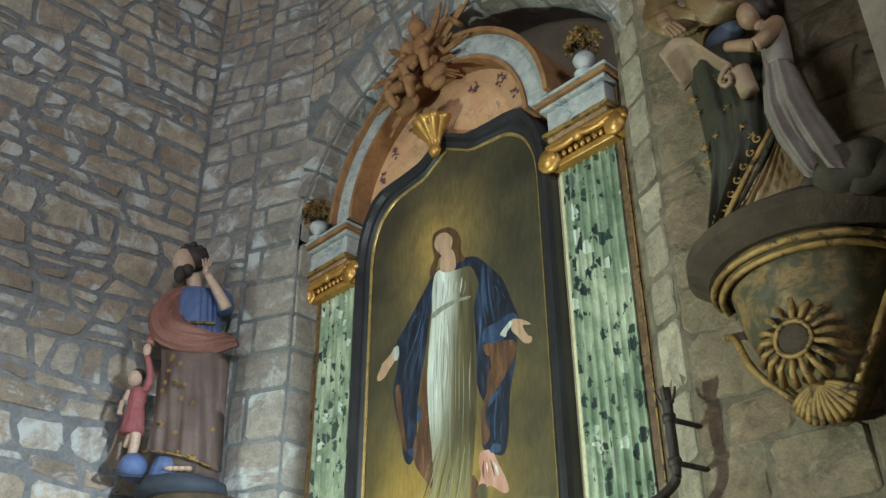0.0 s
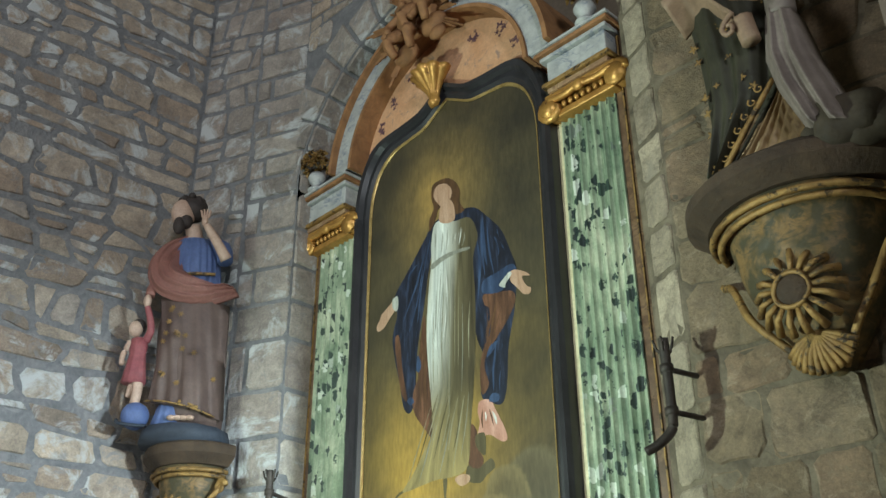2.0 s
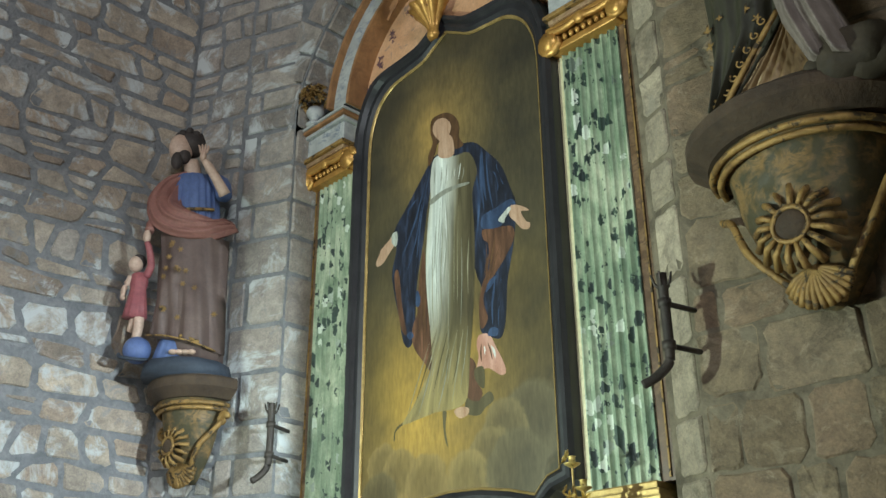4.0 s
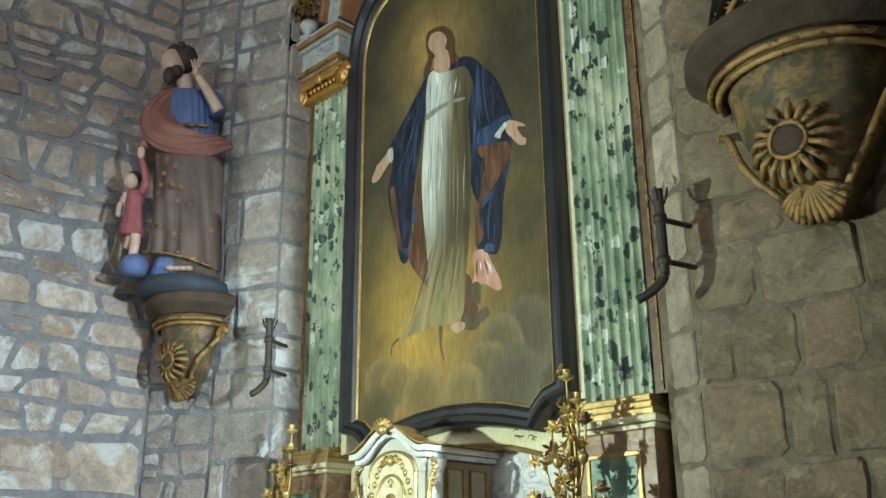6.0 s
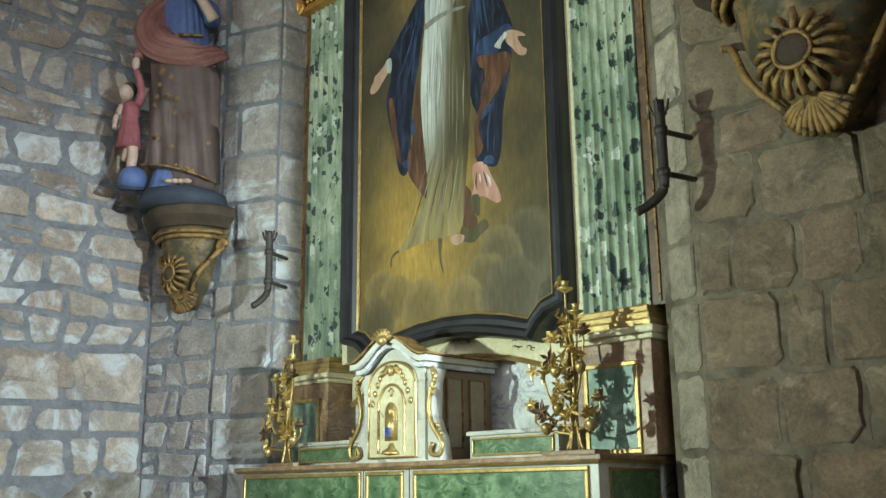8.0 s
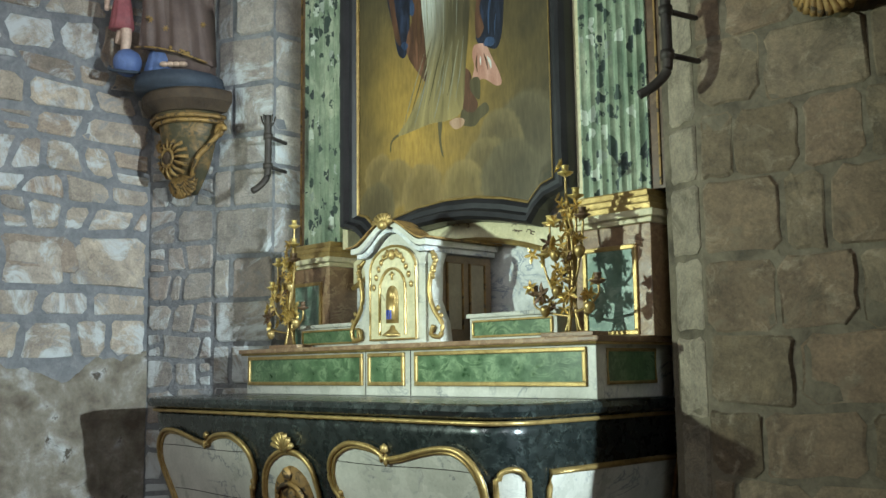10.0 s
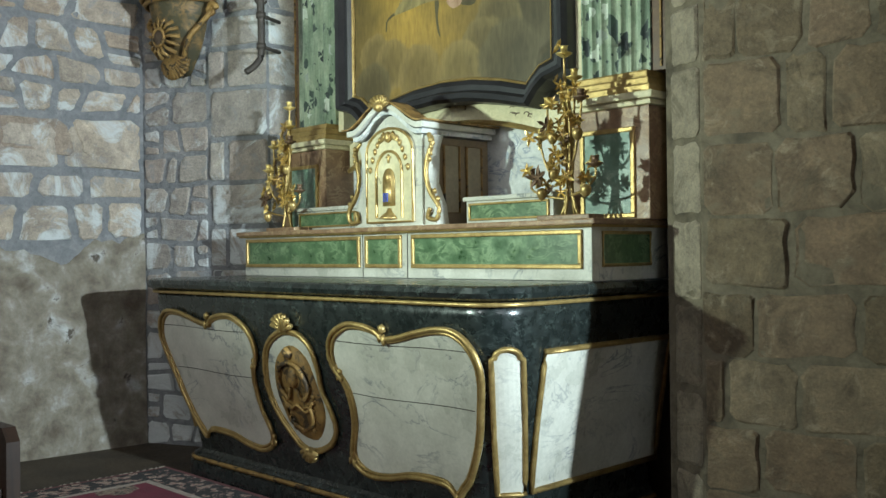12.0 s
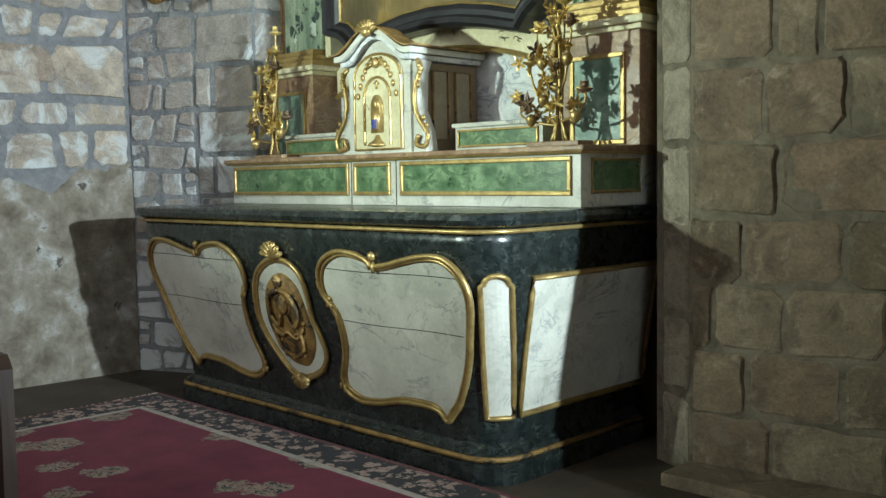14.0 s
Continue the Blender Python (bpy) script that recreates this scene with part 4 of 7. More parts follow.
for side in (-1, 1):
    xi, xo = (XC + 0.862, XC + 1.205) if side > 0 else (XC - 0.835, XC - 1.17)
    x0, x1 = min(xi, xo), max(xi, xo)
    link("pilaster", fluted(x0, x1, PY, 1.845, 4.06, 7), PILASTER, retable, "fluted pilaster, pale green marbled with dark leaf blots")
    bm = bmesh.new()
    block(bm, min(xo, xo + side * 0.08), max(xo, xo + side * 0.08), PY + 0.012, 3.58, 1.845, 4.5, 0.003)
    board = link("side_board", bm, DARK_BOARD, retable, "dark brown marbled side board")
    bm = bmesh.new()
    block(bm, xo + side * 0.045 - 0.005, xo + side * 0.045 + 0.005, PY + 0.004, PY + 0.0115, 1.86, 4.45, 0.002)
    link("gilt_line", bm, OLD_GOLD, board)
    bm = bmesh.new()
    block(bm, min(xi, xi - side * 0.045), max(xi, xi - side * 0.045), PY + 0.02, 3.57, 1.80, 4.5, 0.003)
    link("inner_board", bm, CREAM, retable, "yellowish marbled strip")
    # pedestal with a framed green field
    cx = XC + (1.045 if side > 0 else -1.03)
    bm = bmesh.new()
    block(bm, cx - 0.20, cx + 0.20, 3.225, 3.58, 1.249, 1.70, 0.004)
    ped = link("pedestal", bm, RED_MARBLE, retable, "red-brown marbled pedestal")
    framed(cx - 0.115, cx + 0.115, 1.275, 1.60, 3.225, ped, TEAL_MARBLE, 0.010, "green_panel")
    for z0, z1, g, m in ((1.70, 1.722, 0.018, CREAM), (1.7225, 1.752, 0.035, CREAM), (1.753, 1.785, 0.006, GOLD), (1.786, 1.815, -0.008, GOLD), (1.816, 1.845, -0.022, GOLD)):
        bm = bmesh.new()
        block(bm, cx - 0.20 - g, cx + 0.20 + g, 3.225 - g, 3.58, z0, z1, 0.007)
        link("base_moulding", bm, m, retable)
    # capital: egg row, bolster and two rolls
    cap = bmesh.new()
    block(cap, cx - 0.20, cx + 0.20, 3.25, 3.58, 4.06, 4.10, 0.008)
    block(cap, cx - 0.225, cx + 0.225, 3.225, 3.58, 4.175, 4.205, 0.008)
    for k in range(9):
        ball(cap, (cx - 0.16 + 0.04 * k, 3.255, 4.125), 0.021, (0.8, 0.8, 1.2), 1)
    ball(cap, (cx, 3.225, 4.165), 0.035, (1.2, 0.7, 1.0), 2)
    for s in (-1, 1):
        scroll(cap, (cx + s * 0.215, 3.245, 4.125), 0.062, 1.8, 1.6, "y", s, 0.02)
        tube(cap, [(cx + s * 0.215, 3.22, 4.125), (cx + s * 0.215, 3.50, 4.125)], 0.055, 10)
    tube(cap, spline([(cx - 0.20, 3.235, 4.17), (cx - 0.10, 3.23, 4.155), (cx, 3.225, 4.165), (cx + 0.10, 3.23, 4.155), (cx + 0.20, 3.235, 4.17)], 4, False), 0.02, 6)
    link("capital", cap, WARM_GOLD, retable, "gilt scrolled capital with an egg row", True)
    for z0, z1, g, m in ((4.206, 4.235, 0.0, RED_MARBLE), (4.236, 4.262, 0.02, OLD_GOLD), (4.263, 4.405, -0.005, BLUE_MARBLE_DIM), (4.406, 4.43, 0.022, BLUE_MARBLE_DIM), (4.431, 4.456, 0.045, TERRACOTTA), (4.457, 4.474, 0.055, BLUE_MARBLE_DIM)):
        bm = bmesh.new()
        block(bm, cx - 0.195 - g, cx + 0.195 + g, 3.215 - g, 3.58, z0, z1, 0.006)
        link("entablature", bm, m, retable)
    vase = bmesh.new()
    lathe(vase, [(0.055, 0), (0.06, 0.015), (0.03, 0.03), (0.028, 0.05), (0.05, 0.075), (0.062, 0.105), (0.05, 0.135)], (cx + side * 0.10, 3.20, 4.475), 14)
    v = link("vase", vase, BLUE_MARBLE_DIM, retable, "small pale vase", True)
    fl = bmesh.new()
    rnd = random.Random(5 + side)
    for k in range(26):
        d = Vector((rnd.uniform(-1, 1), rnd.uniform(-1, 0.6), rnd.uniform(-0.3, 1))).normalized()
        leaf(fl, Vector((cx + side * 0.10, 3.20, 4.686)) + d * rnd.uniform(0.05, 0.10), rnd.uniform(0.03, 0.05), d, rnd.uniform(0, 6), 5, 0.4)
    link("bouquet", fl, OLD_GOLD, v, "gilt carved bouquet", False)

# bowed pediment
PZ = 4.45


def arc_band(r0, r1, y0, y1, a0, a1, material, name, n=36, drop=0.0, label=""):
    bm = bmesh.new()
    pts = [(XC + r1 * math.cos(radians(a0 + (a1 - a0) * k / n)), PZ + r1 * math.sin(radians(a0 + (a1 - a0) * k / n)) - drop) for k in range(n + 1)]
    pts += [(XC + r0 * math.cos(radians(a1 - (a1 - a0) * k / n)), PZ + r0 * math.sin(radians(a1 - (a1 - a0) * k / n)) - drop) for k in range(n + 1)]
    prism(bm, pts, y0, y1, "y")
    return link(name, bm, material, retable, label)


arc_band(0.905, 0.935, 3.14, 3.56, 3, 177, TERRACOTTA, "pediment_moulding")
arc_band(0.765, 0.903, 3.18, 3.56, 3, 177, BLUE_MARBLE_DIM, "pediment_band", 36, 0, "bluish-white marbled bow")
arc_band(0.738, 0.763, 3.165, 3.56, 2, 178, TERRACOTTA, "pediment_moulding")
bm = bmesh.new()
prism(bm, [(XC - 0.745, 4.1), (XC + 0.745, 4.1)] + [(XC + 0.745 * math.cos(radians(a)), PZ + 0.745 * math.sin(radians(a))) for a in range(0, 181, 6)], 3.306, 3.455, "y")
tympanum = link("tympanum", bm, PINK_MARBLE, retable, "pinkish field with painted flowers")
rnd = random.Random(17)
PURPLE = surface("flower_purple", [(0.3, (0.07, 0.03, 0.045)), (0.7, (0.16, 0.08, 0.09))], 25, 0.6)
for a, r in ((14, 0.68), (30, 0.655), (47, 0.665), (66, 0.63), (118, 0.64), (136, 0.66), (152, 0.67), (168, 0.69)):
    cx, cz = XC + r * math.cos(radians(a)), PZ + r * math.sin(radians(a))
    for k in range(7):
        bm = bmesh.new()
        q = rnd.uniform(0, 6.3)
        leaf(bm, (cx + 0.045 * rnd.random() * math.cos(q), 3.3045, cz + 0.045 * rnd.random() * math.sin(q)), rnd.uniform(0.014, 0.030), (0, -1, 0), q, rnd.choice((3, 5)), 0.02)
        link("painted_petal", bm, PURPLE, tympanum)


def low_arch(s):
    """The foot of the picture frame: raised middle, dipping to the notched ends."""
    return 1.965 - 0.085 * (s / 0.55) ** 2


bm = bmesh.new()
top = [(XC + s / 20 * 0.80, low_arch(s / 20 * 0.80) - 0.06) for s in range(-20, 21)]
low = [(XC + s / 20 * 0.80, low_arch(s / 20 * 0.80) - 0.20) for s in range(20, -21, -1)]
prism(bm, top + low, 3.37, 3.46, "y")
band_ = link("arched_band", bm, CREAM, retable, "yellowish arched band with painted sprigs")
SPRIG = surface("sprig_brown", [(0.3, (0.06, 0.03, 0.025)), (0.7, (0.13, 0.06, 0.05))], 20, 0.6)
rnd = random.Random(12)
for cx_ in (-0.52, 0.06, 0.50):
    bm = bmesh.new()
    for k in range(9):
        x0, z0 = XC + cx_ + rnd.uniform(-0.09, 0.09), low_arch(cx_) - 0.115 + rnd.uniform(-0.03, 0.03)
        a = rnd.uniform(0, 6.3)
        tube(bm, spline([(x0, 3.369, z0), (x0 + 0.022 * math.cos(a), 3.369, z0 + 0.012 * math.sin(a)), (x0 + 0.03 * math.cos(a + 0.7), 3.369, z0 + 0.022 * math.sin(a + 0.7))], 3, False), 0.003, 4, False, 0.5)
    link("painted_sprig", bm, SPRIG, band_, "brown painted sprig")
bm = bmesh.new()
tube(bm, [(XC + s / 20 * 0.80, 3.365, low_arch(s / 20 * 0.80) - 0.205) for s in range(-20, 21)], 0.014, 6)
link("gilt_moulding", bm, GOLD, retable)
shell = bmesh.new()
lathe(shell, [(0.030, -0.10), (0.045, -0.07), (0.036, -0.045), (0.05, 0.0), (0.085, 0.05), (0.125, 0.10), (0.150, 0.125), (0.130, 0.135), (0.04, 0.05)], (XC - 0.02, 3.235, 4.70), 66, 180, 360, lambda a, h: 1 + (0.13 * abs(math.sin(5.5 * a)) - 0.07) * min(1.0, max(0.0, 1 + 20 * h)))
link("shell", shell, WARM_GOLD, retable, "large gilt shell over the picture", True)
# glory with carved figures, kept as one plain carving, and its rays
rnd = random.Random(3)
for k in range(18):
    a = radians(-60 + 300 * k / 17)
    r1 = (0.30, 0.52, 0.36, 0.44)[k % 4]
    rays = bmesh.new()
    for o in (-0.045, 0.0, 0.045):
        c, s = math.cos(a + o), math.sin(a + o)
        tube(rays, [(XC - 0.04 + 0.12 * c, 3.14, 5.28 + 0.12 * s), (XC - 0.04 + r1 * (1 - abs(o) * 3) * c, 3.11, 5.28 + r1 * (1 - abs(o) * 3) * s)], 0.02, 4, False, 0.55, 0.6)
    link("ray", rays, TERRACOTTA, retable, "bundle of orange-gilt wooden rays")
g = bmesh.new()
for cx, cz, s in ((-0.10, 5.20, 1), (0.03, 5.34, -1)):
    c = Vector((XC + cx, 3.08, cz))
    ball(g, c, 0.10, (0.8, 0.7, 1.2), 2)
    ball(g, c + Vector((s * 0.03, -0.03, 0.165)), 0.062, (1, 1, 1.1), 2)
    for q in (-1, 1):
        tube(g, spline([c + Vector((q * 0.06, -0.02, 0.07)), c + Vector((q * 0.13, -0.05, 0.01)), c + Vector((q * 0.10, -0.08, -0.06))], 4, False), 0.032, 6, False, 0.7)
        tube(g, spline([c + Vector((q * 0.04, -0.02, -0.08)), c + Vector((q * 0.09, -0.09, -0.15)), c + Vector((q * 0.07, -0.04, -0.25))], 4, False), 0.045, 6, False, 0.6)
        tube(g, spline([c + Vector((q * 0.05, 0.04, 0.06)), c + Vector((q * 0.18, 0.05, 0.14)), c + Vector((q * 0.27, 0.05, 0.05))], 4, False), 0.03, 6, False, 1.6, 0.4)
for k in range(14):
    ball(g, (XC - 0.04 + rnd.uniform(-0.26, 0.22), 3.12, 5.12 + rnd.uniform(-0.12, 0.12)), rnd.uniform(0.05, 0.09), (1.2, 0.6, 0.9), 2)
link("glory_carving", g, TERRACOTTA, retable, "carved cloud with plain winged shapes", True)

# ---- the picture ----
picture = thing("painting", "tall oil painting in a shaped black frame with a gilt line", "painting")


def frame_line(grow):
    """Half of the shaped outline from the foot's middle round to the top's middle."""
    h = 0.678 + grow
    pts = [(0.0, 1.965 - grow), (0.20, low_arch(0.20) - grow), (0.38, low_arch(0.38) - grow), (0.535 + 0.3 * grow, low_arch(0.535) - grow)]
    pts += [(0.565 + 0.5 * grow, 1.915 - 0.7 * grow), (0.61 + 0.6 * grow, 1.955 - 0.7 * grow), (h, 1.975 - 0.6 * grow)]
    pts += [(h, 2.3), (h, 2.8), (h, 3.3), (h, 3.8), (h, 4.12)]
    top = [(h, 4.12), (h - 0.02, 4.27 + 0.4 * grow), (h - 0.085, 4.41 + 0.75 * grow), (h - 0.20, 4.50 + grow), (0.34, 4.525 + grow), (0.20, 4.545 + grow), (0.09, 4.605 + grow), (0.0, 4.66 + grow)]
    pts += [tuple(p) for p in spline(top, 5, False)[1:]]
    return pts


def outline(grow):
    half = frame_line(grow)
    mid = XC + 0.02
    return [(mid + x, z) for x, z in half] + [(mid - x, z) for x, z in half[-2:0:-1]]


bm = bmesh.new()
prism(bm, outline(0.02), PY, PY + 0.03, "y")
link("canvas", bm, canvas_material(), picture, "dark olive and ochre oil ground")


def moulding(bm, steps):
    """Frame section: rings of (outward step, depth)."""
    rings = [[bm.verts.new((x, y, z)) for x, z in outline(g)] for g, y in steps]
    for a, b in zip(rings, rings[1:] + rings[:1]):
        for i in range(len(a)):
            j = (i + 1) % len(a)
            bm.faces.new((a[i], a[j], b[j], b[i]))


bm = bmesh.new()
moulding(bm, [(0.012, PY + 0.01), (0.012, PY - 0.012), (0.035, PY - 0.026), (0.06, PY - 0.026), (0.075, PY - 0.055), (0.10, PY - 0.06), (0.115, PY - 0.035), (0.12, PY + 0.05), (0.06, PY + 0.05)])
link("frame", bm, FRAME_BLACK, picture, "black moulded frame")
bm = bmesh.new()
moulding(bm, [(-0.003, PY - 0.003), (0.001, PY - 0.010), (0.0105, PY - 0.014), (0.0115, PY + 0.006)])
link("gilt_line", bm, GOLD, picture)


def painted(name, pts, lift, material, label=""):
    """A patch of thick paint on the canvas, outlined by a smooth curve."""
    line = spline(pts, 5)
    bm = bmesh.new()
    prism(bm, [(XC + p[0], p[1]) for p in line], PY - 0.0004 - 0.3 * lift, PY + 0.004, "y")
    bm.normal_update()
    bmesh.ops.triangulate(bm, faces=[f for f in bm.faces if len(f.verts) > 4])
    return link(name, bm, material, picture, label)


P_DARK = brush("paint_dark_blue", (0.006, 0.007, 0.011), (0.013, 0.017, 0.030), (0.034, 0.048, 0.09), 11.0)
P_BLUE = brush("paint_blue", (0.016, 0.026, 0.055), (0.03, 0.052, 0.105), (0.06, 0.10, 0.19))
P_ROSE = brush("paint_rose", (0.045, 0.022, 0.014), (0.10, 0.047, 0.026), (0.19, 0.088, 0.05), 10.0)
P_PINK = brush("paint_pink", (0.36, 0.17, 0.12), (0.46, 0.24, 0.18), (0.55, 0.32, 0.25))
P_WHITE = brush("paint_white", (0.26, 0.27, 0.23), (0.42, 0.43, 0.38), (0.60, 0.61, 0.56), 10)
P_CREAM = brush("paint_cream", (0.15, 0.135, 0.08), (0.23, 0.21, 0.135), (0.33, 0.31, 0.22), 9)
P_FLESH = brush("paint_flesh", (0.30, 0.17, 0.10), (0.42, 0.26, 0.17), (0.50, 0.33, 0.23), 12)
P_HAIR = brush("paint_hair", (0.05, 0.025, 0.012), (0.09, 0.045, 0.02), (0.14, 0.07, 0.03), 12)
P_PALE = brush("paint_pale", (0.46, 0.47, 0.43), (0.58, 0.59, 0.55), (0.68, 0.69, 0.66), 12)
P_OLIVE = brush("paint_olive", (0.062, 0.05, 0.024), (0.088, 0.072, 0.035), (0.12, 0.098, 0.05), 9)
P_GREY = brush("paint_grey", (0.14, 0.14, 0.11), (0.22, 0.22, 0.18), (0.30, 0.30, 0.25), 10)


def gown_material():
    """Thin white folds in the light, olive in the half shade, sinking into ochre at the hem."""
    m, n, l, b = tree("paint_gown")
    co = n.new("ShaderNodeTexCoord").outputs["Object"]
    sep = n.new("ShaderNodeSeparateXYZ")
    l.new(co, sep.inputs[0])

    def maths(kind, a, c, d=0.0):
        x = n.new("ShaderNodeMath")
        x.operation = kind
        for k, v in enumerate((a, c, d)):
            if isinstance(v, (int, float)):
                x.inputs[k].default_value = v
            else:
                l.new(v, x.inputs[k])
        return x.outputs[0]
    # the lit ridge leans a little with height
    ridge = maths("MULTIPLY_ADD", maths("SUBTRACT", sep.outputs["Z"], 3.3), 0.10, XC - 0.085)
    off = maths("SUBTRACT", sep.outputs["X"], ridge)
    warp = noise_node(n, l, co, 3.5, 3, 0.5)
    off2 = maths("MULTIPLY_ADD", warp.outputs[0], 0.06, maths("SUBTRACT", off, 0.03))
    near = ramp(n, l, maths("ABSOLUTE", off2, 0.0), [(0.02, (1, 1, 1)), (0.07, (0.6, 0.6, 0.6)), (0.16, (0, 0, 0))]).outputs[0]
    high = n.new("ShaderNodeMapRange")
    high.interpolation_type = "SMOOTHSTEP"
    high.inputs["From Min"].default_value, high.inputs["From Max"].default_value = 2.66, 3.16
    l.new(sep.outputs["Z"], high.inputs["Value"])
    across = ramp(n, l, maths("ADD", off, 0.2), [(0.05, (0.14, 0.115, 0.062)), (0.22, (0.19, 0.16, 0.092)), (0.34, (0.11, 0.092, 0.05)), (0.48, (0.07, 0.056, 0.03))]).outputs[0]
    hem = n.new("ShaderNodeMapRange")
    hem.inputs["From Min"].default_value, hem.inputs["From Max"].default_value = 2.85, 2.40
    l.new(sep.outputs["Z"], hem.inputs["Value"])
    col = mixed(n, l, maths("MULTIPLY", hem.outputs[0], 0.85), across, (0.29, 0.225, 0.095))
    col = mixed(n, l, maths("MULTIPLY", near, high.outputs[0]), col, (0.56, 0.58, 0.54))
    flare = maths("MULTIPLY_ADD", maths("MAXIMUM", maths("SUBTRACT", 2.85, sep.outputs["Z"]), 0.0), 1.5, 1.0)
    fan = n.new("ShaderNodeCombineXYZ")
    l.new(maths("DIVIDE", maths("SUBTRACT", sep.outputs["X"], XC + 0.16), flare), fan.inputs["X"])
    l.new(sep.outputs["Z"], fan.inputs["Z"])
    fold = noise_node(n, l, fan.outputs[0], 1.0, 5, 0.55, 0.9, (24, 1, 1.9))
    col = mixed(n, l, 1.0, col, ramp(n, l, fold.outputs[0], [(0.32, (0.52, 0.53, 0.52)), (0.48, (0.95, 0.95, 0.94)), (0.68, (1.3, 1.3, 1.26))]).outputs[0], "MULTIPLY")
    fine = noise_node(n, l, co, 130, 3, 0.6)
    col = mixed(n, l, 0.5, col, ramp(n, l, fine.outputs[0], [(0.3, (0.8, 0.8, 0.8)), (0.7, (1.1, 1.1, 1.1))]).outputs[0], "MULTIPLY")
    l.new(col, b.inputs["Base Color"])
    b.inputs["Roughness"].default_value = 0.42
    bumped(n, l, b, fine.outputs[0], 0.1, 0.001)
    return m


P_GOWN = gown_material()
painted("cloak", [(-0.102, 3.854), (-0.197, 3.756), (-0.321, 3.619), (-0.426, 3.501), (-0.404, 3.379), (-0.439, 3.25), (-0.416, 3.106), (-0.375, 2.961), (-0.336, 2.805), (-0.281, 2.769), (-0.246, 2.862), (-0.23, 3.119), (-0.176, 3.373), (-0.14, 3.571), (-0.084, 3.693), (0.177, 3.767), (0.203, 3.444), (0.196, 3.183), (0.224, 3.031), (0.261, 2.927), (0.239, 2.737), (0.314, 2.674), (0.381, 2.657), (0.415, 2.749), (0.431, 2.922), (0.459, 3.035), (0.488, 3.149), (0.509, 3.332), (0.476, 3.442), (0.415, 3.599), (0.313, 3.728), (0.222, 3.82), (0.1, 3.854), (0.0, 3.86)], 0.001, P_DARK, "dark blue cloak")
painted("cloak_lining", [(-0.176, 3.304), (-0.212, 3.113), (-0.211, 2.982), (-0.264, 2.867), (-0.254, 2.763), (-0.174, 2.657), (-0.105, 2.596), (-0.114, 2.797), (-0.149, 3.029)], 0.0015, P_ROSE, "russet lining")
painted("cloak_lining", [(0.272, 3.27), (0.368, 3.253), (0.476, 3.222), (0.488, 3.155), (0.431, 3.075), (0.358, 3.005), (0.293, 2.945), (0.267, 2.879), (0.294, 2.775), (0.246, 2.735), (0.235, 2.858), (0.262, 2.972), (0.313, 3.05), (0.31, 3.177), (0.279, 3.213)], 0.0015, P_ROSE, "russet lining")
painted("cloak_lining", [(0.23, 2.703), (0.299, 2.692), (0.342, 2.618), (0.39, 2.527), (0.402, 2.474), (0.365, 2.471), (0.285, 2.522), (0.208, 2.517), (0.226, 2.593), (0.213, 2.655)], 0.002, P_PINK, "pink lining")
painted("sleeve", [(0.273, 3.28), (0.275, 3.351), (0.373, 3.365), (0.473, 3.378), (0.505, 3.333), (0.442, 3.305), (0.4, 3.249)], 0.002, P_BLUE, "blue sleeve")
painted("cloak_light", [(0.284, 2.92), (0.31, 2.974), (0.365, 2.988), (0.332, 2.946)], 0.0026, P_BLUE, "blue fold")
painted("cloak_light", [(0.291, 2.688), (0.316, 2.723), (0.36, 2.705), (0.351, 2.673)], 0.0026, P_BLUE, "blue fold")
painted("cloak_light", [(-0.238, 2.996), (-0.23, 3.079), (-0.202, 3.028), (-0.211, 2.982)], 0.0026, P_BLUE, "blue fold")
painted("cloak_light", [(-0.309, 2.84), (-0.282, 2.855), (-0.254, 2.826), (-0.281, 2.807)], 0.0026, P_BLUE, "blue fold")
painted("cloak_lining", [(-0.419, 3.227), (-0.381, 3.232), (-0.349, 3.02), (-0.309, 2.846), (-0.355, 2.89), (-0.397, 3.067)], 0.0018, P_ROSE, "russet lining")
painted("gown", [(-0.093, 3.843), (-0.009, 3.838), (0.072, 3.797), (0.186, 3.771), (0.243, 3.635), (0.205, 3.512), (0.215, 3.274), (0.207, 2.989), (0.184, 2.751), (0.163, 2.579), (0.148, 2.43), (0.11, 2.375), (0.02, 2.365), (-0.09, 2.372), (-0.20, 2.362), (-0.335, 2.355), (-0.27, 2.42), (-0.185, 2.52), (-0.115, 2.63), (-0.122, 2.799), (-0.149, 3.029), (-0.158, 3.231), (-0.14, 3.465), (-0.121, 3.6), (-0.121, 3.726)], 0.0025, P_GOWN, "white gown turning olive and ochre")
painted("cloak_lining", [(0.165, 2.60), (0.205, 2.555), (0.192, 2.495), (0.245, 2.411), (0.215, 2.371), (0.145, 2.404), (0.148, 2.491)], 0.0021, P_ROSE, "russet lining")
painted("cloak_shade", [(0.20, 2.538), (0.258, 2.532), (0.258, 2.43), (0.222, 2.45), (0.194, 2.495)], 0.0023, P_OLIVE, "olive shade under the cloak")
painted("cloud_shade", [(0.14, 2.40), (0.216, 2.378), (0.292, 2.404), (0.318, 2.358), (0.262, 2.328), (0.215, 2.30), (0.13, 2.33)], 0.0012, P_OLIVE, "olive shade on the cloud")
painted("cloud_shade", [(-0.035, 2.364), (-0.006, 2.36), (-0.014, 2.274), (0.002, 2.184), (-0.022, 2.233)], 0.0012, P_OLIVE, "olive shade on the cloud")
